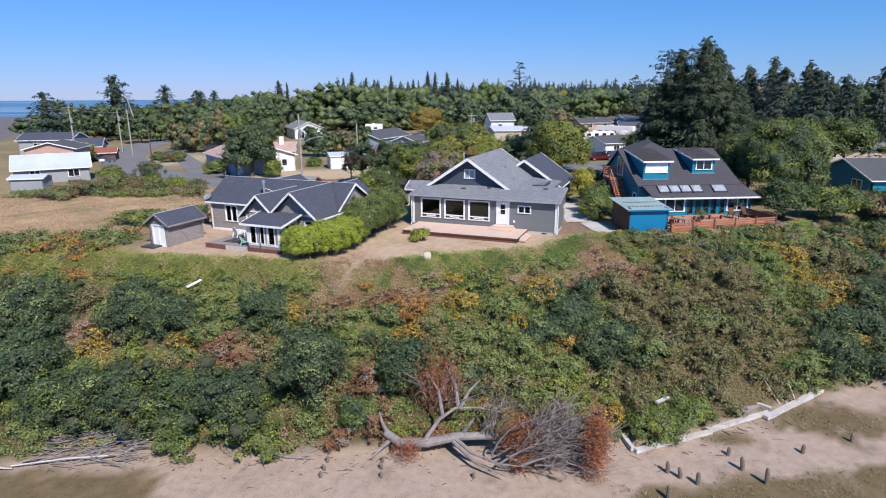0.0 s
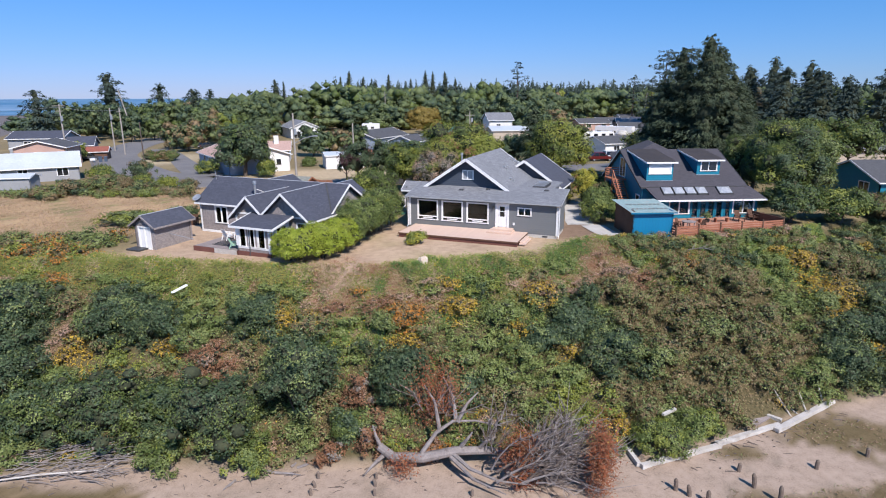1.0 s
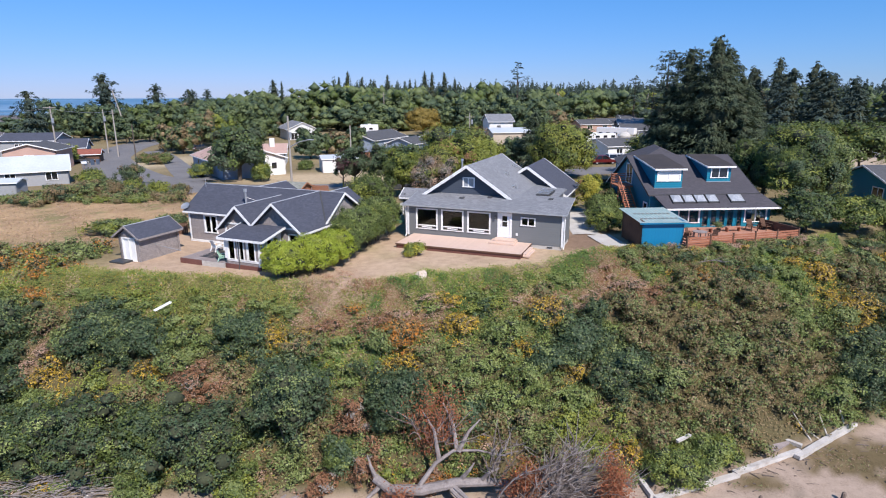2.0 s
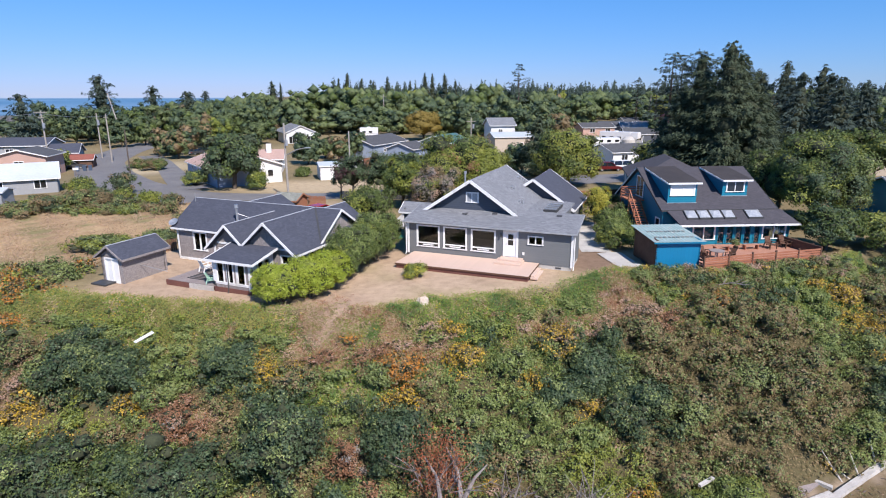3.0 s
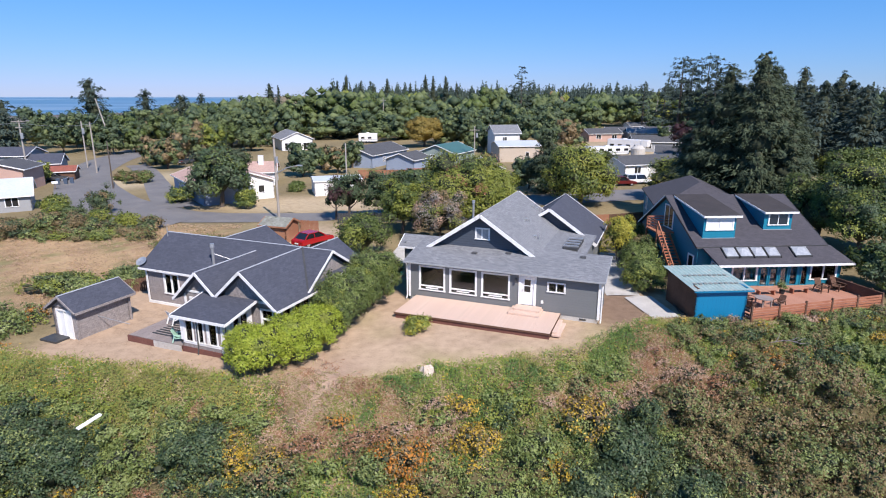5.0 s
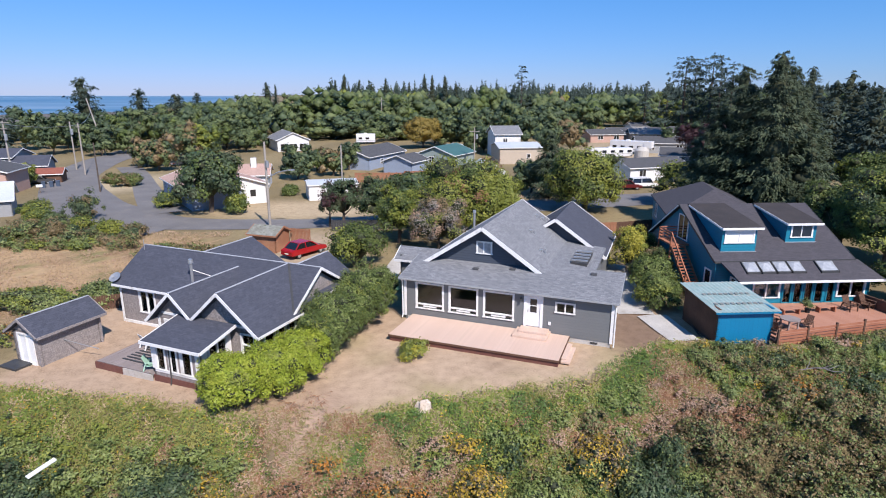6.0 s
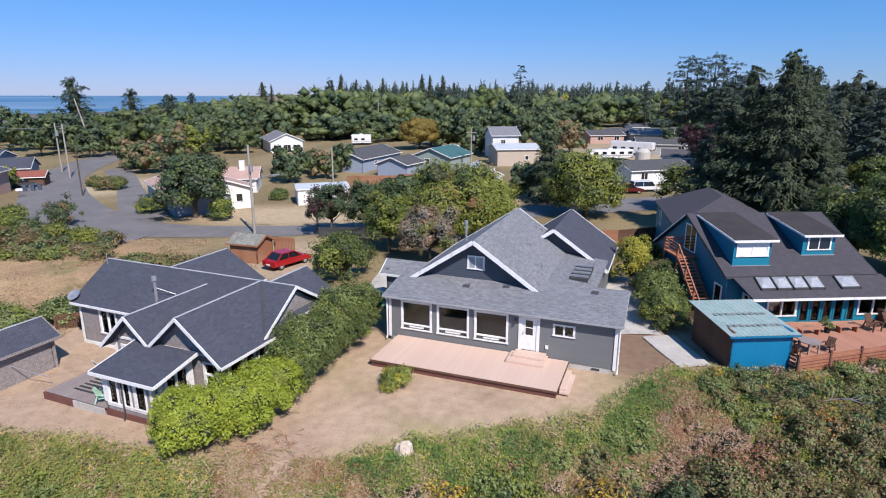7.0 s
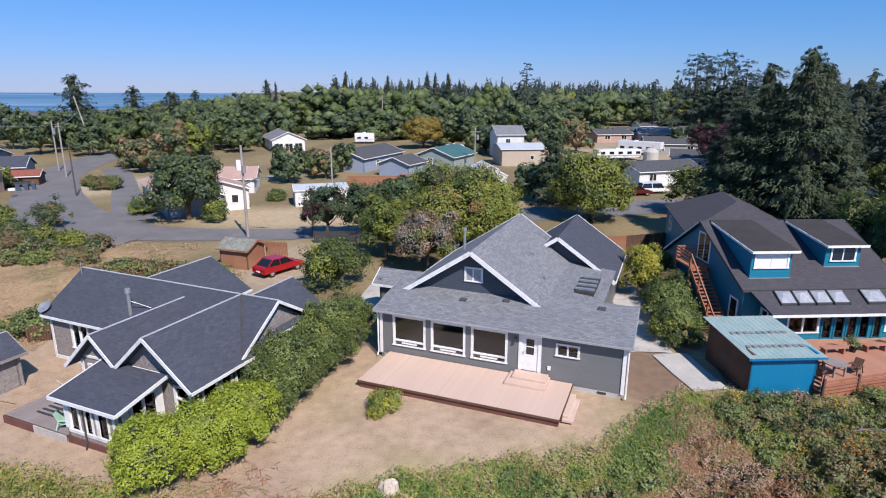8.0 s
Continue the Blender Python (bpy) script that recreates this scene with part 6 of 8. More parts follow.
LOW = {6: 0.3, 5: 0.6, 8: 0.75, 2: 0.8, 1: 1.3, 7: 1.0}
for nm, lab, cat, step, up, low, r0, r1, h0, h1, cl, per, leaf in (
        ("bluff_ground_cover", "low leafy ground cover and dry stems between the brambles", "ground cover", 1.05, -0.3, 0.1, 0.45, 0.75, 0.2, 0.6, 6, 11, 0.15),
        ("bluff_brambles", "tangled brambles in green, gold and rust on the bluff", "brambles", 1.15, -0.6, 0.4, 0.65, 1.1, 0.5, 1.7, 12, 19, 0.157),
        ("bluff_bushes", "rounded bushes standing proud of the brambles", "bushes", 2.8, -2.2, 0.9, 1.0, 1.8, 1.3, 2.8, 26, 34, 0.155)):
    bx, by = scatter(-46, 50, 31, 62, step)
    keep = on_bluff(bx, by, up, low)
    bx, by = bx[keep], by[keep]
    bk = species_at(bx, by)
    squat = np.array([LOW.get(int(k), 1.0) for k in bk]) * np.clip((top_line(bx) - by) / 3.6, 0.25, 1) * np.where((bx < 3) & (by < foot_line(bx) + 4.5), 0.55, 1.0)
    bh = (h0 + (h1 - h0) * (0.6 * lump(bx, by, 0.75, 7.7) + 0.4 * rng.random(len(bx)))) * squat
    br = r0 + (r1 - r0) * rng.random(len(bx))
    sizes = np.where((bk == 6) | (bk == 5), leaf * 0.75, leaf)
    strew(nm, lab, cat, bx, by, br, bh, bk, SPECIES, plant_shapes(6, cl, per), sizes)

for x, y, h, r in ((-17.2, 35.4, 2.6, 2.0), (-14.6, 35.2, 2.4, 1.7), (-9.4, 36.8, 3.2, 2.0), (-2.7, 36.6, 3.0, 1.9), (-22.8, 41.0, 2.3, 2.1), (-31.5, 40.6, 3.0, 2.3), (-29.4, 38.2, 2.6, 2.0), (9.9, 42.2, 2.0, 2.0)):
    shrub(x, y, h, r, "dark green rounded bush on the bluff", [LEAF_DARK, LEAF_GREEN], [0.85, 0.15], 0.17, 60, 60, group="dark bluff bushes", uneven=0.35)
fx = np.concatenate([rng.uniform(15.0, 20.3, 34), rng.uniform(20.4, 34.0, 80)])
fy = np.where(fx < 20.4, 51.55, 51.0 + (fx - 20.6) * 0.277) - 0.25 - 1.3 * rng.random(len(fx))
fk = rng.choice([0, 7, 8, 1, 6, 3], size=len(fx), p=[0.3, 0.25, 0.2, 0.15, 0.06, 0.04])
strew("fence_brambles", "brambles grown up against the shed and the deck fence", "brambles", fx, fy, 0.5 + 0.35 * rng.random(len(fx)), 0.4 + 0.5 * rng.random(len(fx)), fk, SPECIES, plant_shapes(4, 11, 26), 0.11)


def carpet(name, label, n, y_of, kind_of, mats, size, rise, slim=0.5, lean=0.6, keep=None):
    """Small upright leaves or blades strewn closely over the ground."""
    x = rng.uniform(-40, 36, n)
    y = y_of(x)
    ok = np.hypot((x + 1.2) / 0.5, (y - 43.8) / 0.45) > 1
    if keep is not None:
        ok &= keep(x, y)
    x, y = x[ok], y[ok]
    n = len(x)
    C = np.stack([x, y, ground_z(x, y) + 0.03 + rise * rng.random(n) * (0.3 + 1.1 * lump(x, y, 1.3, 2.2))], 1)
    N = unit(np.array([0, -0.45, lean]) + 0.4 * rng.normal(size=C.shape))
    ob = leaves(name, C, N, size * (0.6 + 0.8 * rng.random(n)), mats, kind_of(x, y), None, slim)
    return tagged(ob, label, "ground cover", "", "stuff")


EDGE_MATS = [GRASS_FRESH, GRASS_YELLOW, GRASS_DEEP, LEAF_RUST, LEAF_STRAW, LEAF_GOLD]


def edge_kinds(x, y):
    """Grass in patches of its own: deep green by the deck, yellowing along the lawn, rust and straw between."""
    n = len(x)
    p, q, c = lump(x, y, 0.55, 4.4) + 0.1 * rng.normal(size=n), lump(x, y, 1.3, 1.9) + 0.12 * rng.normal(size=n), rng.random(n)
    depth = brink(x) - y
    k = np.where(p > 0.47, 0, 1)
    k = np.where((q > 0.56) & (depth > 0.5), 2, k)
    k = np.where((x > 8.6) & (x < 13.2) & (depth < 2.4 + q), np.where(c < 0.75, 2, 0), k)
    k = np.where((x > 12) & (x < 26) & (q > 0.42) & (depth > 0.4), np.where(c < 0.4, 3, np.where(c < 0.55, 4, 2)), k)
    k = np.where((x < 8) & (q < 0.34) & (c < 0.4), 4, k)
    k = np.where((x < -9) & (k == 2) & (c < 0.7), 1, k)
    k = np.where((depth < 0.35) & (c < 0.4), 4, k)
    k = np.where((c > np.where(x < -9, 0.95, 0.985)) & (p > 0.45), 5, k)
    dry = np.zeros(n)
    for kind, px, py, rx, ry in DRIFTS:
        if kind in (5, 6):
            dry = np.maximum(dry, 1.15 - np.hypot((x - px) / rx, (y - py) / ry))
    return np.where(rng.random(n) < dry * 1.1, np.where(c < 0.5, 3, np.where(c < 0.8, 4, 1)), k)


worn = lambda x, y: np.hypot((x + 7.8) / 1.5, (y - 42.4) / 1.7) > 0.6 + 0.6 * rng.random(len(x))
brink = lambda x: lawn_line(x) + 0.7 * (lump(x, x * 0.3, 0.9, 1.2) - 0.5)
carpet("edge_grass", "dense green and yellowing grass along the lawn's seaward edge", 215000, lambda x: brink(x) + 0.1 + 0.32 * rng.normal(size=len(x)) - 4.4 * rng.random(len(x)) ** 1.1, edge_kinds, EDGE_MATS, 0.13, 0.34, 0.42, keep=worn)
carpet("bluff_litter", "dry stems and small leaves between the bushes", 50000, lambda x: foot_line(x) + 0.6 + (top_line(x) - foot_line(x) - 2.0) * rng.random(len(x)), species_at, SPECIES, 0.15, 0.35)


def dead_grass(label, n):
    """Bare dry stems standing and lying in the dry drifts."""
    spots = [d for d in DRIFTS if d[0] in (5, 6) and d[2] > 38]
    area = np.array([d[3] * d[4] for d in spots])
    k = rng.choice(len(spots), size=n, p=area / area.sum())
    a, d = rng.random(n) * 6.283, np.abs(rng.normal(size=n)) * 0.8
    o = np.array([s_[1:] for s_ in spots])[k]
    x, y = o[:, 0] + np.cos(a) * d * o[:, 2], o[:, 1] + np.sin(a) * d * o[:, 3]
    ok = lump(x, y, 1.7, 3.3) + 0.16 * rng.normal(size=n) > 0.46
    x, y, n = x[ok], y[ok], int(ok.sum())
    C = np.stack([x, y, ground_z(x, y) + 0.05 + 0.3 * rng.random(n) * lump(x, y, 1.9, 0.4)], 1)
    N = unit(np.array([0.2, -0.5, 0.7]) + 0.35 * rng.normal(size=C.shape))
    A = rng.normal(size=C.shape) * np.array([1, 0.7, 0.8]) + np.array([0, -0.3, 0.6])
    red = lump(x, y, 1.1, 6.0) + 0.18 * rng.normal(size=n) + np.where(x > 9, 0.16, -0.06)
    kinds = np.where(red > 0.62, 1, np.where(red > 0.45, 0, np.where(rng.random(n) < 0.4, 2, 3)))
    return tagged(leaves("dead_grass", C, N, 0.34 * (0.5 + rng.random(n)), [LEAF_STRAW, LEAF_RUST, GRASS_YELLOW, LEAF_TAN], kinds, None, 0.08, along=A), label, "grass", "", "stuff")


dead_grass("straw and rust dead grass in dry patches", 70000)
# thicket along the hay field's seaward edge
fx, fy = scatter(-62, -25, 45.5, 57, 0.9)
keep = (fy > top_line(fx)) & (fy < 50 + 5 * lump(fx, fy, 0.2, 1.0) + np.clip(-fx - 40, 0, 10) * 0.3) & ~((fx > -28.5))
fx, fy = fx[keep], fy[keep]
fk = np.where(lump(fx, fy, 0.3, 2.0) > 0.55, 0, np.where(rng.random(len(fx)) < 0.4, 4, np.where(rng.random(len(fx)) < 0.4, 2, 7)))
EDGE = plant_shapes(5, 9, 12)
strew("field_edge_brambles", "low brambles in green and orange at the field's edge", "brambles", fx, fy, 0.7 + 0.4 * rng.random(len(fx)), 0.3 + 1.0 * rng.random(len(fx)) ** 1.5, fk, SPECIES, EDGE, 0.18)
fx, fy = scatter(-60, -32, 76, 88, 1.0)
keep = (fy < 79 + 5 * lump(fx, fy, 0.25, 6.0) - np.clip(fx + 42, 0, 20) * 0.35) & (fy > 72)
fx, fy = fx[keep], fy[keep]
ok = lump(fx, fy, 0.5, 3.7) > 0.36
fx, fy = fx[ok], fy[ok]
fk = np.where(lump(fx, fy, 0.3, 2.0) > 0.5, 7, np.where(rng.random(len(fx)) < 0.35, 2, 0))
strew("roadside_brambles", "low green brambles between field and road", "brambles", fx, fy, 0.8 + 0.4 * rng.random(len(fx)), (0.4 + 1.5 * lump(fx, fy, 0.35, 1.1) * rng.random(len(fx))) * np.clip((fx + 60) / 8, 0.3, 1), fk, SPECIES, EDGE, 0.24)


def tufts(name, label, x, y, h, mats, per=5):
    """Thin upright blades in tufts."""
    n = len(x)
    k = np.repeat(np.arange(n), per)
    z = ground_z(x, y)
    C = np.stack([x[k] + rng.normal(size=n * per) * 0.09, y[k] + rng.normal(size=n * per) * 0.09, z[k] + h[k] * 0.4], 1)
    N = unit(np.stack([rng.normal(size=n * per), rng.normal(size=n * per) - 0.4, 0.9 + 0.25 * rng.normal(size=n * per)], 1))
    ob = leaves(name, C, N, h[k] * 1.1, mats, rng.integers(0, len(mats), n * per), None, 0.16)
    return tagged(ob, label, "grass", "", "stuff")


gx, gy = scatter(-60, -24, 54, 86, 0.34)
keep = (gy < 84) & (gx < -25) & (lump(gx, gy, 0.4, 8.0) > 0.3)
gx, gy = gx[keep], gy[keep]
tufts("field_grass", "dry straw-coloured grass of the hay field", gx, gy, 0.1 + 0.2 * lump(gx, gy, 0.5, 3.0), [LEAF_STRAW, LEAF_STRAW, LEAF_TAN], 8)
gx, gy = scatter(-12, 18, 44, 58, 0.3)
yt_ = top_line(gx)
keep = (gy > yt_ - 0.5) & (gy < yt_ + 0.6 + 1.5 * lump(gx, gy, 0.9, 1.5))
gx, gy = gx[keep], gy[keep]
tufts("lawn_edge_grass", "short green and straw grass at the lawn's edge", gx, gy, np.full(len(gx), 0.1), [LEAF_STRAW, LEAF_STRAW, LEAF_FRESH], 5)

DB = thing("dead_branch", at_ground(20.9, 49.4, -20, 0.8, 0.9), "bare grey dead branch lying on the brambles", "branch")
bm = bmesh.new()
for pts in ([(0, 0, 0), (0.9, 0.25, 0.2), (1.9, 0.35, 0.25), (2.6, 0.75, 0.5)], [(0.9, 0.25, 0.2), (1.5, 0.0, 0.45), (2.0, 0.1, 0.75)], [(1.6, 0.33, 0.22), (2.1, 0.1, 0.2), (2.7, 0.05, 0.35)], [(0.4, 0.1, 0.1), (0.6, 0.4, 0.4), (0.7, 0.6, 0.8)]):
    tube(bm, pts, list(np.linspace(0.045, 0.012, len(pts))), 6)
part("branch", bm, DRIFT, DB)

for x, y, h, r in ((-50.8, 75.0, 2.0, 2.2), (-48.6, 77.6, 2.4, 2.6), (-46.4, 79.6, 2.8, 2.6), (-43.6, 79.4, 2.4, 2.4), (-44.6, 83.0, 2.0, 2.2), (-40.2, 79.4, 1.7, 2.2), (-36.6, 78.6, 1.2, 1.8)):
    shrub(x, y, h, r, "rounded olive bramble mound beside the road", [LEAF_OLIVE, LEAF_GREEN, LEAF_DARK], [0.45, 0.3, 0.25], 0.2, 60, 55, group="bramble mounds by the road", dz=-0.3, low=-0.05, uneven=0.4)

# larger single shrubs on the bluff
lab_d, lab_l = "rounded dark green salal bush on the bluff", "rounded mid-green bush at the bluff's foot"
for x, y, h, r in ((-8.7, 35.2, 6.2, 2.7), (-2.2, 36.0, 4.8, 1.9), (-22.6, 40.6, 3.2, 2.4), (-19.9, 40.6, 2.6, 2.0), (-13.2, 40.6, 2.2, 1.9), (-30.6, 41.0, 3.6, 2.8), (-33.6, 39.6, 3.4, 2.6), (-28.6, 36.2, 4.2, 2.8), (10.0, 43.0, 2.3, 2.1), (12.6, 41.4, 2.4, 2.3), (7.6, 41.0, 1.9, 1.8), (-32.5, 35.8, 4.0, 2.8), (35, 46.5, 3.2, 2.8), (31.5, 43.5, 2.8, 2.4), (39, 50, 3.2, 3.0), (36, 43.5, 3.5, 2.8), (1.6, 36.6, 2.8, 1.7)):
    shrub(x, y, h, r, lab_d, [LEAF_DARK, LEAF_GREEN], [0.8, 0.2], 0.165, 90, 70, group="dark bushes on the bluff", dz=-0.5, low=-0.05, uneven=0.45)
for x, y, h, r in ((-13.8, 34.0, 5.4, 3.0), (-21.8, 34.6, 4.8, 3.0), (-18.0, 35.4, 3.4, 1.8), (-25.6, 34.4, 4.0, 2.4), (-5.6, 34.6, 2.2, 1.2)):
    shrub(x, y, h, r, lab_l, [LEAF_DARK, LEAF_ALDER, LEAF_FRESH], [0.55, 0.3, 0.15], 0.165, 96, 70, group="green bushes at the foot", dz=-0.4, low=-0.05, uneven=0.45)
for x, y, h, r in ((-17.0, 32.6, 2.2, 1.4), (-11.6, 32.7, 2.4, 1.3)):
    shrub(x, y, h, r, "light green bush leaning over the sand", [LEAF_ALDER, LEAF_LIME, LEAF_GREEN], [0.45, 0.15, 0.4], 0.155, 60, 60, group="green bushes at the foot", dz=-0.3, low=-0.05, uneven=0.7)
for x, y, h, r in ((14.4, 35.0, 2.3, 2.0), (17.4, 36.4, 2.1, 1.7)):
    shrub(x, y, h, r, "rounded light green bush behind the beach timbers", [LEAF_FRESH, LEAF_LIME, LEAF_ALDER], [0.55, 0.2, 0.25], 0.13, 84, 70, group="light bushes by the timbers", dz=-0.3, low=-0.05)
for x, y, h, r in ((-15.5, 38.0, 2.4, 1.9), (-5.1, 35.9, 3.0, 1.2), (-4.2, 33.8, 2.6, 1.0), (-6.6, 33.2, 2.0, 0.8), (-0.6, 33.6, 1.8, 0.8)):
    shrub(x, y, h, r, "dead rust-brown bush with dry twigs", [LEAF_RUST, LEAF_GREY, LEAF_TAN], [0.8, 0.12, 0.08], 0.12, 46, 44, group="dead bushes on the bluff", dz=-0.5, low=-0.1, uneven=0.9, fill=0.35)

# ---- beach ----
def stake(x, y, h, r, lean, label="short weathered timber post in the sand"):
    e = thing("post", at_ground(x, y), label, "post", "old posts on the beach")
    bm = bmesh.new()
    tube(bm, [(0, 0, -0.5), (lean * 0.3, 0, h * 0.4), (lean, 0.03, h * 0.85), (lean * 1.1, 0.05, h)], [r * 1.1, r, r * 0.95, r * 0.45], 8)
    part("shaft", bm, POST_WOOD, e)


for x, y, h in ((14.0, 31.0, 0.75), (14.6, 30.5, 0.7), (15.4, 29.9, 0.8), (18.7, 31.3, 0.9), (19.5, 30.0, 1.05), (13.2, 28.6, 0.9), (18.5, 32.8, 0.55), (23.4, 33.1, 0.6), (27.4, 34.4, 0.6), (-7.1, 31.9, 0.45), (-7.1, 31.1, 0.4), (-7.2, 30.4, 0.4), (-3.6, 31.9, 0.4), (-3.55, 31.2, 0.45), (-3.5, 30.4, 0.4), (2.1, 30.4, 0.4)):
    stake(x, y, h, 0.13 if h > 0.5 else 0.1, 0.05 * rng.normal())


def timber(x0, y0, x1, y1, w, h, z, label, group="driftwood timbers"):
    e = thing("timber", pose(0, 0, 0), label, "timber", group)
    bm = bmesh.new()
    beam(bm, (x0, y0, z), (x1, y1, z), w, h)
    bmesh.ops.subdivide_edges(bm, edges=[e_ for e_ in bm.edges if e_.calc_length() > 2], cuts=7)
    for v in bm.verts:
        v.co += Vector((rng.normal(), rng.normal(), rng.normal())) * 0.018
    part("beam", bm, TIMBER_PALE, e)


gz_ = -9.85
timber(12.6, 33.0, 18.4, 35.2, 0.34, 0.24, gz_, "long pale squared timber along the beach")
timber(18.2, 35.3, 23.6, 37.7, 0.34, 0.24, gz_ + 0.06, "long pale squared timber along the beach")
timber(23.0, 37.0, 29.3, 41.0, 0.42, 0.26, gz_ + 0.02, "long pale squared timber along the beach")
timber(12.5, 33.1, 12.3, 34.9, 0.3, 0.26, gz_, "short dark-ended timber at the foot of the bluff")
timber(22.0, 40.0, 24.0, 38.2, 0.25, 0.26, gz_ + 0.05, "short timber of a square frame")
timber(20.4, 38.9, 22.1, 40.0, 0.25, 0.26, gz_ + 0.3, "short timber of a square frame")
timber(14.9, 36.2, 16.0, 36.9, 0.2, 0.16, -8.2, "short pale timber among the bushes")
for x, y, dx, dy, z in ((25.2, 38.9, -0.9, 1.3, 1.6), (26.6, 39.6, -0.3, 0.8, 1.2), (28.4, 40.8, -0.2, 0.6, 1.3), (26.0, 39.2, -1.5, 0.8, 0.9)):
    e = thing("driftwood_stick", at_ground(x, y), "bleached stick leaning on the timbers", "driftwood", "bleached sticks")
    bm = bmesh.new()
    tube(bm, [(0, 0, -0.1), (dx * 0.5, dy * 0.5, z * 0.45), (dx, dy, z)], [0.07, 0.06, 0.03], 6)
    part("stick", bm, TIMBER_PALE, e)
boxed("slab", (-0.9, 0.9, -0.8, 0.8, -0.1, 0.08), WOOD_GREY, thing("driftwood_raft", pose(22.2, 38.7, -9.75, 6, 0, 33), "grey weathered plank panel behind the timbers", "driftwood"))

# marsh turf and strandline litter on the sand
gx, gy = scatter(8, 46, 22, 40, 0.3)
turf = (gy < 29.6 + 0.14 * np.clip(gx - 11, 0, 30) + 1.6 * (lump(gx, gy, 0.9, 2.0) - 0.5)) & (gx > 10)
turf |= (np.hypot((gx - 27.5) / 3.4, (gy - 37.0) / 1.7) < 1.0 + 0.6 * (lump(gx, gy, 1.2, 5.0) - 0.5)) | (np.hypot((gx - 19.3) / 1.8, (gy - 34.6) / 0.8) < 1)
turf &= (lump(gx, gy, 1.1, 8.0) > 0.4) & (gy < foot_line(gx))
gx, gy = gx[turf], gy[turf]
tufts("beach_turf", "olive-brown marsh turf in patches on the sand", gx, gy, 0.08 + 0.12 * rng.random(len(gx)), [LEAF_OLIVE, LEAF_TAN, LEAF_OLIVE, LEAF_GREEN], 7)
bm = bmesh.new()
for i in range(260):
    x = rng.uniform(-26, 30)
    y = float(foot_line(x)) - 0.3 - abs(rng.normal()) * 1.3
    a, ln, th = rng.normal() * 0.6, 0.15 + 0.6 * rng.random() ** 2, 0.012 + 0.03 * rng.random()
    z = float(ground_z(x, y)) + th * 0.6
    tube(bm, [(x, y, z), (x + 0.5 * ln * math.cos(a), y + 0.5 * ln * math.sin(a) + 0.03, z + 0.02), (x + ln * math.cos(a), y + ln * math.sin(a), z)], [th, th, th * 0.5], 5)
tagged(finish("strandline_litter", bm, DRIFT_DARK), "small sticks and bark washed up on the sand", "driftwood", "", "stuff")

# fallen tree with its roots and dead crown
FT = thing("fallen_tree", pose(0, 0, -9.6), "bleached fallen tree with rust-brown dead crown", "fallen tree")
bm = bmesh.new()
tube(bm, [(-3.5, 33.2, 0.9), (-2.6, 32.7, 0.5), (-0.8, 32.6, 0.55), (1.2, 32.8, 0.9), (3.2, 33.0, 0.8), (4.6, 33.0, 0.6)], [0.26, 0.3, 0.31, 0.28, 0.24, 0.16], 10)
part("trunk", bm, DRIFT, FT, "bleached grey trunk")
arms = [[(-0.9, 32.7, 0.8), (0.0, 33.2, 1.9), (1.0, 33.5, 2.5), (2.4, 33.4, 2.6), (4.0, 33.3, 2.3)], [(1.0, 32.7, 0.8), (2.0, 31.6, 0.5), (3.6, 30.6, 0.4), (5.2, 30.0, 0.6)], [(0.9, 32.6, 0.6), (2.2, 31.0, 0.2), (4.0, 29.8, 0.1)], [(0.2, 33.3, 2.0), (-0.1, 33.9, 3.6), (-0.8, 34.3, 4.6)], [(1.2, 33.6, 2.6), (1.0, 34.0, 3.9), (0.4, 34.5, 5.0)], [(1.3, 33.4, 2.5), (1.9, 33.9, 3.5), (2.6, 34.4, 4.0)], [(-3.4, 33.2, 0.8), (-3.7, 33.0, 1.8), (-3.9, 33.2, 2.4)], [(-3.2, 33.0, 0.5), (-3.9, 32.4, 0.1), (-4.3, 31.8, -0.1)], [(2.6, 33.0, 0.9), (3.0, 32.6, 1.7), (3.6, 32.6, 2.0)], [(1.5, 32.9, 1.1), (1.9, 32.7, 1.8), (2.2, 32.8, 2.2)]]
for a in arms:
    bm = bmesh.new()
    tube(bm, a, list(np.linspace(0.15, 0.03, len(a))), 7)
    part("limb", bm, DRIFT, FT)
sprays = [bmesh.new(), bmesh.new()]


def dead_limb(root, tip, girth, twigs, sag=0.0):
    """A bare limb from root to tip with forking side twigs, shared between the two tangles."""
    root, tip = np.array(root, float), np.array(tip, float)
    bend = (root + tip) / 2 + rng.normal(size=3) * 0.22 + np.array([0, 0, sag])
    line_ = [(1 - t) ** 2 * root + 2 * t * (1 - t) * bend + t * t * tip for t in np.linspace(0, 1, 5)]
    tube(sprays[rng.integers(2)], [tuple(p) for p in line_], list(np.linspace(girth, 0.015, 5)), 5)
    way = (tip - root) / np.linalg.norm(tip - root)
    for j in range(twigs):
        p = line_[1 + rng.integers(4)] + rng.normal(size=3) * 0.03
        d = (way + 0.75 * rng.normal(size=3)) * (0.35 + 0.55 * rng.random())
        q = p + d
        q[2] = max(q[2], 0.02)
        m_ = (p + q) / 2 + rng.normal(size=3) * 0.07
        tube(sprays[rng.integers(2)], [tuple(p), tuple(m_), tuple(q)], [0.03, 0.02, 0.008], 4)


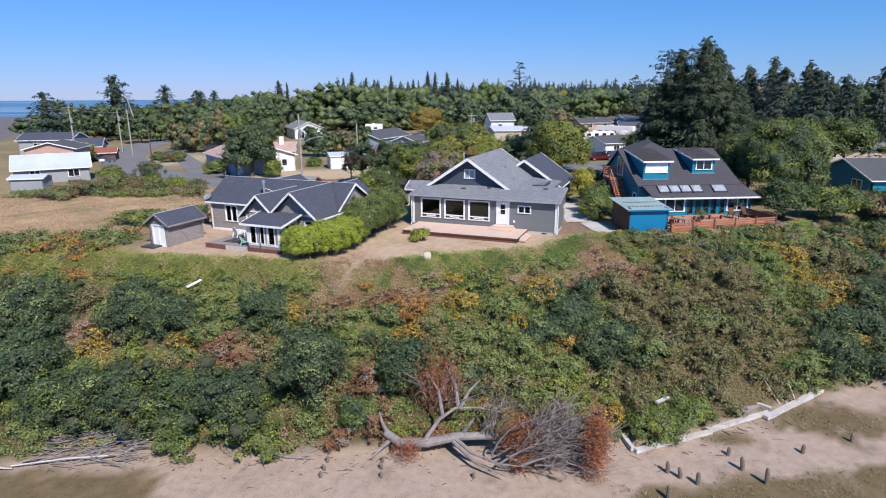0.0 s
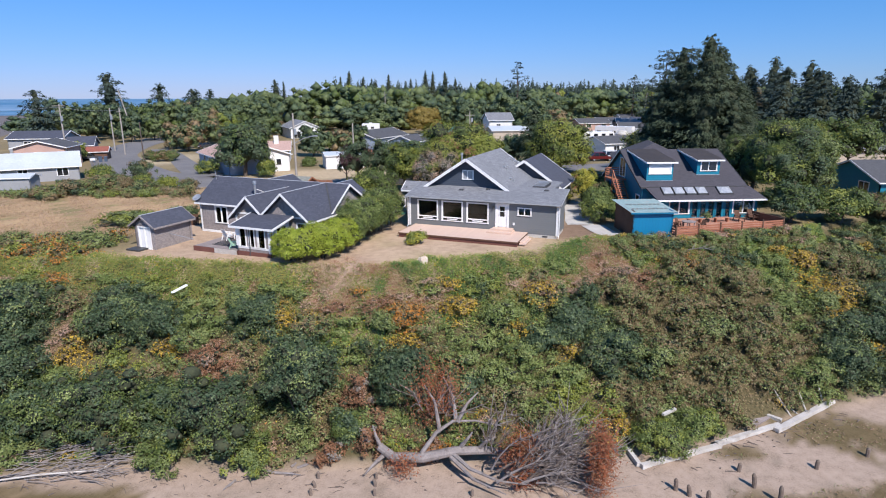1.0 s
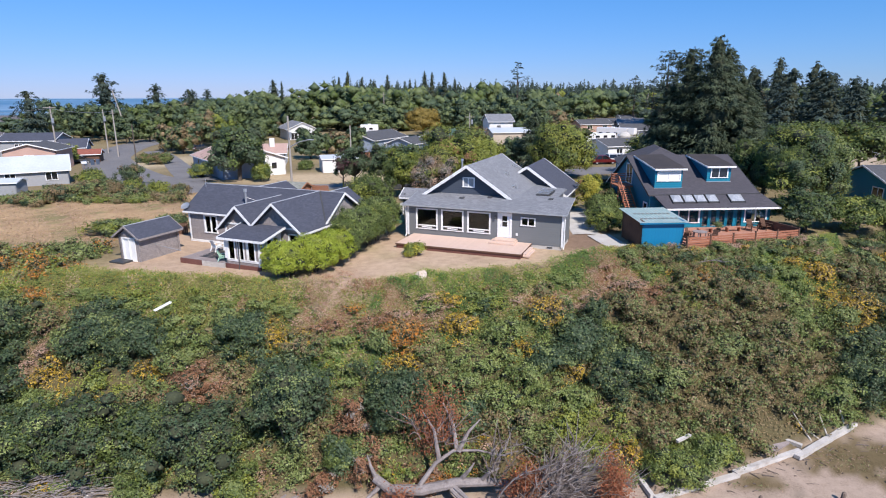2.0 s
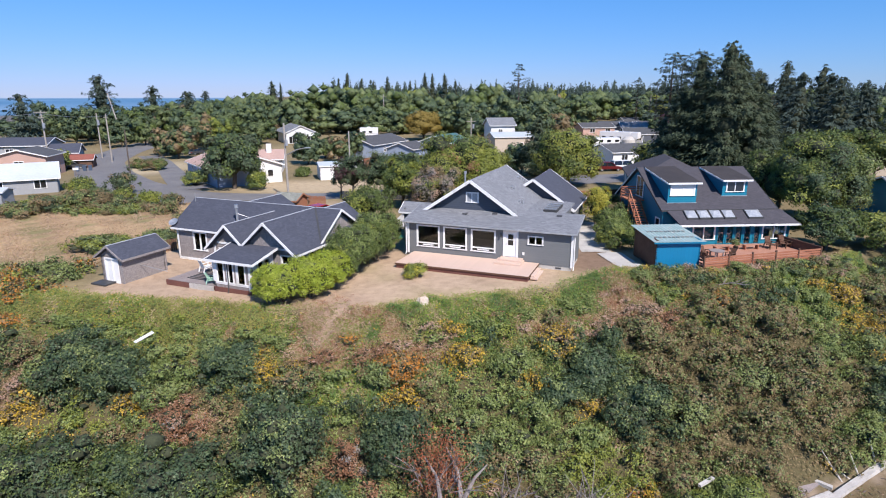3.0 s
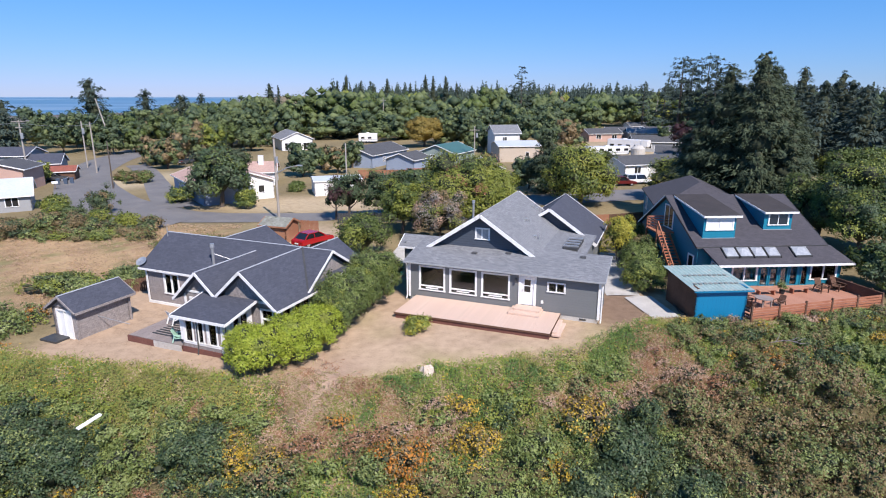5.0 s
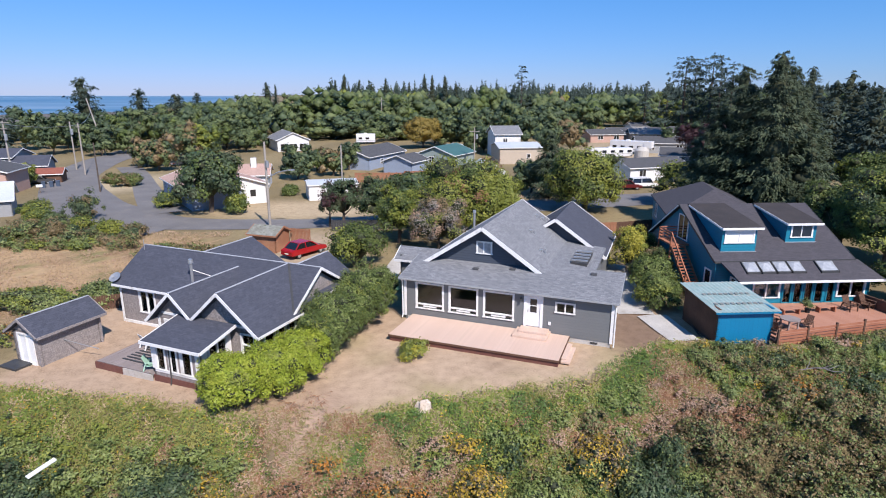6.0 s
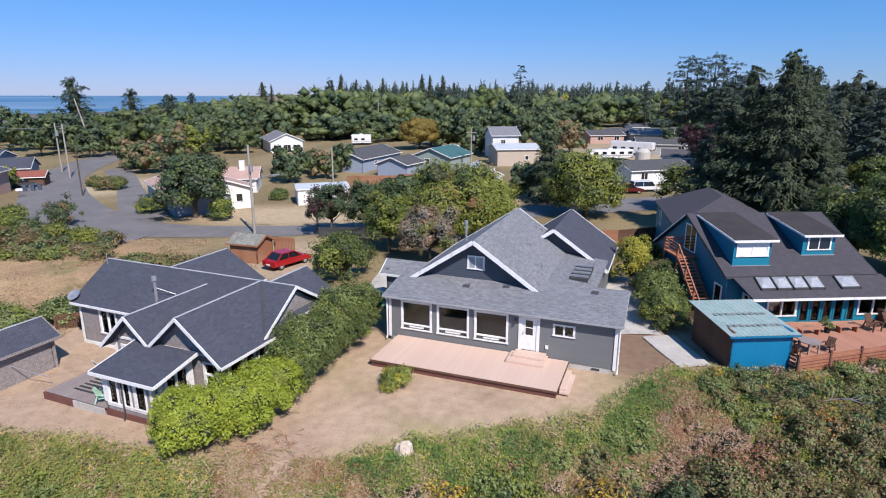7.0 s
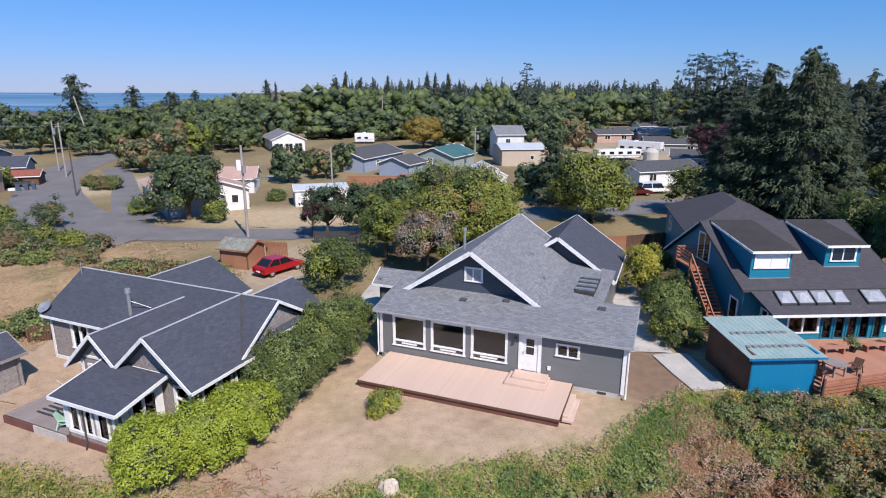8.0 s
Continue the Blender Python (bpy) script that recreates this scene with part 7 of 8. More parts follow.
for i in range(84):
    a, up = rng.uniform(-0.75, 0.75), rng.uniform(0.0, 1.0)
    ln = rng.uniform(2.6, 4.6) * (1 - 0.2 * up)
    start = (5.0 + 0.8 * rng.normal(), 31.4 + 0.5 * rng.normal(), 0.35 + 0.3 * rng.random())
    dead_limb(start, (start[0] + ln * math.cos(a) * 0.95, start[1] + ln * math.sin(a) * 0.5, 0.2 + 3.3 * up + 0.3 * rng.normal() * up), 0.055 + 0.035 * rng.random(), 15, 0.35)
for i in range(9):
    start = (2.6 + 1.3 * rng.random(), 32.8 + 0.3 * rng.normal(), 0.9)
    dead_limb(start, (start[0] + rng.uniform(-0.3, 1.4), start[1] + rng.uniform(-0.3, 0.6), rng.uniform(2.0, 3.4)), 0.04, 8)
for i in range(10):
    start = (0.1 + 0.5 * rng.normal(), 33.9, 2.4 + 0.8 * rng.random())
    dead_limb(start, (start[0] + rng.normal(), start[1] + 0.3 + 0.4 * rng.normal(), start[2] + rng.uniform(0.6, 1.8)), 0.035, 8)
tagged(part("twig_tangle", sprays[0], DRIFT, FT, "tangle of bleached grey twigs"), kind="stuff")
tagged(part("twig_tangle", sprays[1], DRIFT_DARK, FT, "tangle of grey-brown dead twigs"), kind="stuff")
C1 = np.array([9.4, 30.5, 1.9]) + rng.normal(size=(6500, 3)) * np.array([0.4, 0.55, 1.1])
C2 = np.array([[4.6, 32.0, 1.2], [5.4, 31.4, 1.7], [5.1, 30.8, 0.5], [5.0, 31.6, 2.2]])[rng.integers(0, 4, 4600)] + rng.normal(size=(4600, 3)) * np.array([0.42, 0.35, 0.5])
C3 = np.array([0.0, 34.2, 4.0]) + rng.normal(size=(3200, 3)) * np.array([0.85, 0.5, 1.1])
C4 = np.array([-2.0, 32.0, 0.5]) + rng.normal(size=(900, 3)) * np.array([0.45, 0.4, 0.4])
C = np.concatenate([C1, C2, C3, C4])
C[:, 2] = np.maximum(C[:, 2], 0.02)
leaves("dead_foliage", C, unit(rng.normal(size=C.shape) + np.array([0.5, -0.5, 0.4])), 0.13 * (0.6 + 0.8 * rng.random(len(C))), [LEAF_REDDEAD, LEAF_RUST], (rng.random(len(C)) < 0.35).astype(int), FT, 0.4, "", "rust-brown dead needles")

# driftwood and a dead brush pile
for x, y, dx, dy in ((-10.8, 32.6, 2.6, -0.5), (-9.0, 32.9, 1.0, 1.6), (-8.6, 32.8, 1.2, 1.0), (-11.4, 33.4, 0.9, -0.2), (-12.0, 31.6, -0.4, -0.9)):
    e = thing("driftwood_branch", at_ground(x, y, 0, 1, 0.06), "curved grey branch lying on the sand", "driftwood", "branches on the sand")
    bm = bmesh.new()
    tube(bm, [(0, 0, 0), (dx * 0.4, dy * 0.4 - 0.15, 0.05), (dx * 0.75, dy * 0.75, 0.02), (dx, dy, 0.0)], [0.08, 0.09, 0.06, 0.03], 6)
    part("branch", bm, DRIFT, e)
BP = thing("brush_pile", at_ground(-23.0, 32.0), "fan of grey dead branches at the bluff's foot", "brush pile")
bm = bmesh.new()
for i in range(150):
    x, y = rng.uniform(-3.5, 3.5), rng.uniform(-0.8, 1.6)
    a = 0.25 + 0.35 * rng.normal()
    ln = 0.8 + 1.6 * rng.random()
    z = 0.1 + 0.5 * max(0, y) + 0.2 * rng.random()
    tube(bm, [(x, y, z), (x + ln * 0.5 * math.cos(a), y + ln * 0.5 * math.sin(a), z + 0.12), (x + ln * math.cos(a), y + ln * math.sin(a), z + 0.1 + 0.3 * math.sin(a))], [0.035, 0.025, 0.01], 4)
tagged(part("twig_tangle", bm, DRIFT, BP), kind="stuff")
for a, b in (((-3.8, -0.9, 0.2), (2.6, 0.2, 0.3)), ((2.6, 0.2, 0.3), (4.0, 1.7, 0.6)), ((-5.8, -1.2, 0.15), (-3.6, -1.1, 0.15)), ((-6.1, 1.2, 2.2), (-6.4, -0.4, 0.2))):
    bm = bmesh.new()
    a, b = Vector(a), Vector(b)
    tube(bm, [a, a.lerp(b, 0.5) + Vector((0, 0, 0.12)), b], [0.05, 0.06, 0.04], 6)
    part("branch", bm, TIMBER_PALE, BP)

# ---- houses across the road and beyond ----
def simple_house(x, y, rz, w, d, h, rise, walls, roof, label, axis="x", over=0.4, wins=(), name="house", category="house", trim=WHITE, door_at=None, group=""):
    """A gabled building about its centre: w along its x, d along its y; wins: (side, u, z, width, height)."""
    e = thing(name, at_ground(x, y, rz), label, category, group)
    a, b = w / 2, d / 2
    corners = {"f": ((-a, -b), (a, -b)), "r": ((a, -b), (a, b)), "b": ((a, b), (-a, b)), "l": ((-a, b), (-a, -b))}
    for s, (p, q) in corners.items():
        wall(e, p, q, -0.3, h, walls, thick=0.12)
    if axis == "x":
        gable(e, "x", 0, -a - over, a + over, -b - over, b + over, h + rise, h - 0.02, h - 0.02, roof, trim, ends=(1, 1), board=0.18)
        for s in (-a, a - 0.12):
            gable_wall(e, "x", s, 0.12, 0, -b, b, h + rise * 0.93 - 0.1, h, h, h - 0.01, walls)
    else:
        gable(e, "y", 0, -b - over, b + over, -a - over, a + over, h + rise, h - 0.02, h - 0.02, roof, trim, ends=(1, 1), board=0.18)
        for s in (-b, b - 0.12):
            gable_wall(e, "y", s, 0.12, 0, -a, a, h + rise * 0.93 - 0.1, h, h, h - 0.01, walls)
    for s, u, z, ww, hh in wins:
        p, q = corners[s]
        window(e, wall_frame(p, q), u, u + ww, z, z + hh, mull=(u + ww / 2,) if ww > 1.1 else (), w=0.1, glass=DARK_GLASS, pane_in=-0.012, casing=0.0)
    return e


def wallmat(name, a, k=0.9):
    return plain(name, a, tuple(v * k for v in a), 0.6, 9, 0.75, 0.15)


W_WHITE, W_BLUE, W_GREY = wallmat("white_siding", (0.74, 0.74, 0.72)), wallmat("pale_blue_siding", (0.3, 0.36, 0.46)), wallmat("grey_siding", (0.32, 0.33, 0.34))
W_TAN, W_NAVY, W_ROSE, W_GREEN = wallmat("tan_siding", (0.5, 0.42, 0.33)), wallmat("deep_blue_siding", (0.012, 0.05, 0.11)), wallmat("rose_siding", (0.5, 0.33, 0.27)), wallmat("sage_siding", (0.3, 0.36, 0.33))
# the shaded wall's bluish cast is put into the siding colour
simple_house(-37.7, 106.1, -54, 19, 7, 2.5, 1.3, W_BLUE, ROOF_PINK, "faded rose-roofed house, shaded walls coloured pale blue", wins=(("f", 12, 0.9, 1.4, 1.1), ("f", 7, 0.9, 1.2, 1.1), ("f", 3.5, 0.2, 0.9, 2.0)))
simple_house(-31.3, 104.0, 30, 7, 5.6, 2.9, 1.3, W_WHITE, ROOF_PINK, "white gable-ended cottage with rose roof", axis="y", wins=(("f", 4.6, 1.1, 1.0, 1.0),))
simple_house(-18.2, 108.3, 18, 7.4, 5.2, 2.4, 0.45, W_WHITE, ROOF_WHITE, "white low-roofed mobile cabin", over=0.15, name="cabin", category="cabin")
simple_house(-46.6, 190.5, 25, 8.8, 16, 3.1, 2.1, W_WHITE, ROOF_GREY, "white gabled hall with dark openings", axis="y", wins=(("f", 0.8, 0.15, 2.1, 1.9), ("f", 3.4, 0.15, 2.1, 1.9), ("f", 6.0, 0.15, 2.1, 1.9)), name="hall", category="hall")
RH = simple_house(-35.6, 119.0, 12, 9.0, 7.5, 2.4, 1.5, W_WHITE, ROOF_PINK, "white house with faded rose roof and chimney", wins=(("f", 5.4, 0.9, 1.4, 1.1),))
boxed("chimney", (1.6, 2.5, -1.4, -0.6, 3.0, 5.0), W_WHITE, RH, "white painted chimney")
simple_house(-17.5, 150, -22, 9, 17, 2.8, 1.7, W_BLUE, ROOF_DARK, "pale blue house with grey roof", axis="y", wins=(("f", 3, 1, 1.4, 1.2), ("r", 5, 1, 1.2, 1.0)))
simple_house(-8.6, 138, -25, 6.5, 7, 2.3, 1.3, W_BLUE, ROOF_DARK, "pale blue gabled garage", axis="y", name="garage", category="garage")
simple_house(-0.5, 150, -25, 9, 11, 2.6, 1.8, W_GREEN, ROOF_GREEN, "sage house with green roof", axis="y", wins=(("f", 3, 1, 1.3, 1.1),))
simple_house(15.6, 155, 8, 9.5, 9, 3.7, 0.9, W_TAN, ROOF_WHITE, "tan barn with white metal roof", over=0.3, wins=(("f", 6.2, 1.4, 0.9, 0.8),), name="barn", category="barn")
simple_house(14.2, 170, 8, 6.5, 9, 5.6, 1.9, W_WHITE, ROOF_GREY, "tall white house with grey roof", wins=(("f", 2, 3.4, 1.2, 1.2),))
simple_house(8.0, 122, 12, 3.4, 4.5, 2.2, 0.9, W_WHITE, ROOF_WHITE, "small white gabled shelter", axis="y", over=0.1, name="shelter", category="shed")
simple_house(6.9, 131, 12, 4.0, 4.5, 2.1, 1.0, W_WHITE, ROOF_WHITE, "small white gabled shelter", axis="y", over=0.1, name="shelter", category="shed")
simple_house(37.2, 128.5, 20, 13, 8, 2.6, 1.3, W_WHITE, ROOF_DARK, "white ranch house with grey roof", wins=(("f", 2, 1, 1.5, 1.1), ("f", 8, 1, 1.5, 1.1)))
simple_house(51.5, 148, -20, 9, 8, 2.6, 1.4, W_BLUE, ROOF_DARK, "pale blue house among trees", wins=(("f", 2.5, 1, 1.3, 1.1),))
simple_house(58.5, 180, -8, 15, 9, 2.7, 1.6, W_GREY, ROOF_DARK, "long low house with dark roof", wins=(("f", 3, 1, 1.6, 1.2), ("f", 10, 1, 1.6, 1.2)))
far = [(51, 216, 10, W_ROSE, ROOF_DARK), (61, 226, 0, W_GREY, ROOF_DARK), (67, 220, -8, W_TAN, ROOF_GREY), (75, 229, 12, W_WHITE, ROOF_DARK), (85, 231, -12, W_GREY, ROOF_GREY), (79, 262, 5, W_WHITE, ROOF_DARK), (88, 270, -10, W_GREY, ROOF_DARK), (97, 288, 15, W_WHITE, ROOF_GREY), (92, 246, -5, W_WHITE, ROOF_GREY)]
for x, y, rz, wm, rm in far:
    simple_house(x, y, rz, 11.5, 8.5, 2.6, 1.5, wm, rm, "low suburban house with shallow gabled roof", axis="x" if (x % 2) else "y", wins=(("f", 2.5, 1, 1.8, 1.2), ("f", 8.0, 1, 1.8, 1.2)), group="far houses")
simple_house(-63.6, 93.6, 32, 10, 7.5, 2.2, 2.0, W_GREY, ROOF_WHITE, "grey house with bright white metal roof", wins=(("f", 7, 0.8, 1.6, 1.1), ("f", 2, 0.8, 1.4, 1.1)))
simple_house(-59.0, 81.8, 12, 4.2, 3.0, 2.0, 0.4, W_GREY, ROOF_WHITE, "open porch with white metal roof", over=0.2, name="porch", category="porch")
simple_house(-74.6, 112, 14, 8.4, 8, 3.7, 1.2, W_ROSE, ROOF_DARK, "rose-gabled house with slate roof", axis="y", wins=(("f", 3.3, 1.6, 1.6, 1.2),))
simple_house(-87.4, 130, 10, 10.5, 8, 4.1, 1.4, W_GREY, ROOF_SLATE, "grey house with slate-blue roof", wins=(("f", 3, 2.4, 1.6, 1.0),))
simple_house(-79.6, 129, 20, 6.8, 6, 2.6, 1.7, W_GREY, ROOF_SLATE, "low grey house with slate roof", wins=(("f", 2.4, 0.9, 1.6, 1.0),))
simple_house(-74.0, 123.2, 20, 7.6, 3.6, 1.7, 0.9, WOOD_BROWN, ROOF_RED, "open carport with rust-red roof", over=0.3, name="carport", category="carport")
simple_house(56.2, 73.9, 0, 12.4, 10.6, 2.5, 2.0, SIDING_TEAL, ROOF_DARK, "teal-blue house with dark roof and white eaves", wins=(("l", 7.0, 0.95, 1.9, 1.2),))
simple_house(73, 112, -10, 14, 8, 2.6, 1.2, W_TAN, ROOF_GREY, "low house with pale grey roof", wins=(("f", 4, 1, 1.6, 1.1),))
simple_house(95, 98, -15, 9, 8, 4.5, 1.5, W_GREY, ROOF_SLATE, "two-storey house with slate-blue roof", wins=(("f", 2, 3, 1.3, 1.1),))
simple_house(-18.4, 76.3, -18, 3.0, 2.6, 1.9, 0.7, WOOD_CEDAR, ROOF_MOSS, "small cedar garden shed with mossy roof", over=0.25, trim=WOOD_CEDAR, name="garden_shed", category="shed")
lounge_chair(pose(44.1, 66.2, 0.0, 0, 0, 10), "white plastic garden chair by the blue house", PLASTIC_WHITE, "garden chairs", "garden_chair")


def board_fence(pts, h, label, mat, bay=0.15, name="fence"):
    """A close-boarded fence along points."""
    e = thing(name, pose(0, 0, 0), label, "fence")
    for (x0, y0), (x1, y1) in zip(pts, pts[1:]):
        ln = math.hypot(x1 - x0, y1 - y0)
        k = max(1, int(ln / bay))
        m = Matrix.Translation((x0, y0, float(ground_z(x0, y0)))) @ wall_frame((0, 0), (x1 - x0, y1 - y0))
        first = None
        for i in range(k):
            if first is None:
                bm = bmesh.new()
                block(bm, 0.01, bay - 0.01, 0, 0.025, -0.1, h)
                ob = first = finish("fence_board", bm, mat, e)
            else:
                ob = first.copy()
                scene.collection.objects.link(ob)
            ob.matrix_basis = m @ Matrix.Translation((i * ln / k, 0, 0.04 * rng.normal() * 0.5))
        bm = bmesh.new()
        for z in (0.3, h - 0.3):
            block(bm, 0, ln, 0.03, 0.07, z - 0.04, z + 0.04, m)
        part("rail", bm, mat, e)
    return e


board_fence([(-26.3, 58.4), (-24.5, 59.1)], 1.1, "short dark brown fence behind the garden shed", WOOD_BROWN)
board_fence([(-16.7, 77.8), (-14.4, 77.2)], 1.9, "short cedar board fence by the drive", WOOD_CEDAR)
board_fence([(-13.6, 84.3), (-6.0, 84.6), (-2, 86)], 1.3, "dark timber fence along the lane", TRIM_DARK, 0.2)
board_fence([(13.0, 79.5), (18.5, 80.5)], 1.8, "red-brown board fence behind the grey house", WOOD_CEDAR, 0.18)
board_fence([(18.5, 80.5), (23.0, 82.0)], 1.8, "dark board fence beside the teal house", WOOD_BROWN, 0.18)
board_fence([(-17, 124), (-8, 124.5), (0, 126)], 1.7, "rust-red board fence round a far garden", WOOD_CEDAR, 0.25)


# ---- poles and wires ----
def pole(x, y, h, r, label, arms=(), lean=(0, 0), mat=None, name="utility_pole"):
    e = thing(name, at_ground(x, y), label, "pole", "utility poles")
    bm = bmesh.new()
    tube(bm, [(0, 0, -0.5), (lean[0] * 0.5, lean[1] * 0.5, h * 0.5), (lean[0], lean[1], h)], [r, r * 0.85, r * 0.7], 10)
    part("mast", bm, mat or POLE_WOOD, e)
    for z, half in arms:
        f = z / h
        bm = bmesh.new()
        block(bm, lean[0] * f - half, lean[0] * f + half, lean[1] * f - 0.06 - r, lean[1] * f + 0.06 - r, z - 0.06, z + 0.06)
        part("crossarm", bm, POLE_WOOD, e)
    return e


SL = pole(-21.6, 87.0, 10.2, 0.17, "grey street pole with a lamp arm", name="street_lamp")
bm = bmesh.new()
tube(bm, [(0, 0, 5.9), (1.6, -0.6, 6.7), (3.1, -1.2, 7.05)], [0.08, 0.075, 0.07], 6)
part("lamp_arm", bm, METAL, SL)
boxed("lamp_head", (3.0, 3.7, -1.35, -1.1, 6.98, 7.12), METAL, SL)
bm = bmesh.new()
disc(bm, (0.25, -0.2, 7.2), 0.2, 0.8, 10)
part("transformer", bm, METAL, SL)
pole(-17.3, 113, 7.6, 0.15, "grey utility pole beside the cabin")
P5 = pole(5.6, 144.5, 8.4, 0.16, "utility pole with crossarm and transformer", ((7.6, 1.1),))
bm = bmesh.new()
disc(bm, (0.5, -0.1, 6.0), 0.25, 1.0, 10)
part("transformer", bm, METAL, P5)
pole(-71.5, 132.6, 10.2, 0.17, "pale utility pole by the street", ((9.4, 0.5),))
PB = pole(-78.4, 141, 10.0, 0.17, "pale utility pole by the street with transformer")
bm = bmesh.new()
disc(bm, (0.3, -0.2, 7.4), 0.28, 1.1, 10)
part("transformer", bm, METAL, PB)
pole(-57.0, 112.5, 8.0, 0.13, "dark brown utility pole on the verge", mat=BARK)
pole(-89, 171, 14.4, 0.2, "tall leaning utility pole", lean=(-3.8, 1.0), mat=POLE_WOOD)
PD = pole(-74.8, 117.5, 11.2, 0.17, "utility pole with crossarm and transformer", ((10.9, 1.2), (9.9, 0.6)))
bm = bmesh.new()
disc(bm, (0.3, -0.25, 8.0), 0.25, 1.0, 10)
part("transformer", bm, METAL, PD)
pole(-27, 262, 14, 0.2, "far utility pole above the trees", ((13, 1.2),))
pole(34, 300, 13, 0.2, "far weathered utility pole", ((12.4, 1.0),))
pole(84, 262, 13, 0.2, "far leaning utility pole", lean=(1.2, 0))


def wire(a, b, sag, label="slack overhead wire between poles"):
    e = thing("wire", pose(0, 0, 0), label, "wire", "overhead wires")
    a, b = Vector(a), Vector(b)
    bm = bmesh.new()
    pts = [a.lerp(b, t) - Vector((0, 0, sag * 4 * t * (1 - t))) for t in np.linspace(0, 1, 9)]
    tube(bm, pts, [0.025] * 9, 4)
    part("cable", bm, RUBBER if sag > 9 else METAL, e)


wire((-74.8, 117.5, 10.3), (-71.5, 132.6, 9.4), 0.5)
wire((-71.5, 132.6, 9.4), (-92, 172, 11.0), 0.8)
wire((-74.8, 117.5, 10.3), (-122, 128, 9.5), 0.8)
# service wire to the garden shed
wire((-26.6, 50.9, 1.65), (-21.2, 50.2, 0.35), 0.08, "thin service wire from the garden shed")


# ---- vehicles ----
def car(m, label, paint, ln=4.5, w=1.75, h=1.45, group="", van=False):
    """A saloon or van: body, cabin with glass, wheels, lamps, bumpers."""
    e = thing("car", m, label, "car", group)
    prof = [(-ln / 2, 0.35), (-ln / 2, 0.8), (-ln / 2 + 0.15, 0.92), (-ln * 0.36, 0.95), (ln * 0.2, 0.93), (ln * 0.44, 0.78), (ln / 2, 0.65), (ln / 2, 0.35)]
    cab = [(-ln * 0.4, 0.93), (-ln * 0.26, h), (ln * 0.05, h), (ln * 0.23, 0.93)] if not van else [(-ln * 0.47, 0.93), (-ln * 0.44, h), (ln * 0.2, h), (ln * 0.33, 0.93)]

    def prism(pts, half, taper=1.0):
        bm = bmesh.new()
        a = [bm.verts.new((x, -half * (taper if z > 1.0 else 1), z)) for x, z in pts]
        b = [bm.verts.new((x, half * (taper if z > 1.0 else 1), z)) for x, z in pts]
        bm.faces.new(a)
        bm.faces.new(b[::-1])
        for i in range(len(pts)):
            bm.faces.new((a[i], b[i], b[(i + 1) % len(pts)], a[(i + 1) % len(pts)]))
        return bm

    bm = prism(prof, w / 2)
    bmesh.ops.bevel(bm, geom=bm.edges[:], offset=0.06, segments=2, affect="EDGES")
    part("body", bm, paint, e)
    part("cabin_glass", prism(cab, w / 2 - 0.06, 0.82), DARK_GLASS, e)
    bm = bmesh.new()
    block(bm, cab[1][0] - 0.03, cab[2][0] + 0.03, -w * 0.4, w * 0.4, h - 0.03, h + 0.03)
    for s in (-1, 1):
        for i in (0, 2):
            p, q = cab[i], cab[i + 1]
            beam(bm, (p[0], s * (w / 2 - 0.05), p[1]), (q[0], s * (w / 2 - 0.06) * (0.84 if q[1] > 1 else 1) if i == 0 else s * (w / 2 - 0.05), q[1]), 0.07, 0.09)
        beam(bm, ((cab[1][0] + cab[2][0]) / 2, s * (w / 2 - 0.05), 0.93), ((cab[1][0] + cab[2][0]) / 2, s * (w / 2 - 0.05) * 0.84, h), 0.06, 0.08)
    part("roof", bm, paint, e)
    for x in (-ln * 0.31, ln * 0.31):
        for y in (-w / 2 + 0.02, w / 2 - 0.22):
            wh = new("wheel")
            wh.parent = e
            bm = bmesh.new()
            disc(bm, (x, y, 0.32), 0.32, 0.2, 18, "y")
            part("tyre", bm, RUBBER, wh)
            bm = bmesh.new()
            disc(bm, (x, y - 0.01, 0.32), 0.19, 0.22, 12, "y")
            part("rim", bm, METAL, wh)
    for y in (-w / 2 + 0.3, w / 2 - 0.3):
        boxed("tail_lamp", (-ln / 2 - 0.02, -ln / 2 + 0.06, y - 0.18, y + 0.18, 0.68, 0.8), RED_PAINT, e)
        boxed("headlight", (ln / 2 - 0.07, ln / 2 + 0.015, y - 0.18, y + 0.18, 0.56, 0.66), PLASTIC_WHITE, e)
    boxed("rear_plate", (-ln / 2 - 0.03, -ln / 2 + 0.02, -0.25, 0.25, 0.5, 0.62), PLASTIC_WHITE, e)
    return e


car(at_ground(-14.3, 73.9, 55, 1, 0.02), "red saloon car parked on the dry drive", RED_PAINT)
car(at_ground(32.8, 116.5, 12, 1, 0.02), "white minivan parked by the lane", WHITE_PAINT_CAR, 4.8, 1.85, 1.7, van=True)
car(at_ground(29.6, 114.6, 8, 1, 0.02), "dark red pickup parked by the lane", plain("dark_red_paint", (0.12, 0.012, 0.012), (0.1, 0.01, 0.01), 1, 20, 0.3, 0.02), 4.9, 1.85, 1.6)
car(at_ground(-72.6, 121.0, 20, 1, 0.02), "dark car parked by the carport", TRIM_DARK)
car(at_ground(-60.4, 149.5, 70, 1, 0.02), "dark car parked at the street's end", TRIM_DARK)
car(at_ground(66, 226, 90, 1, 0.02), "red car before a far house", RED_PAINT)


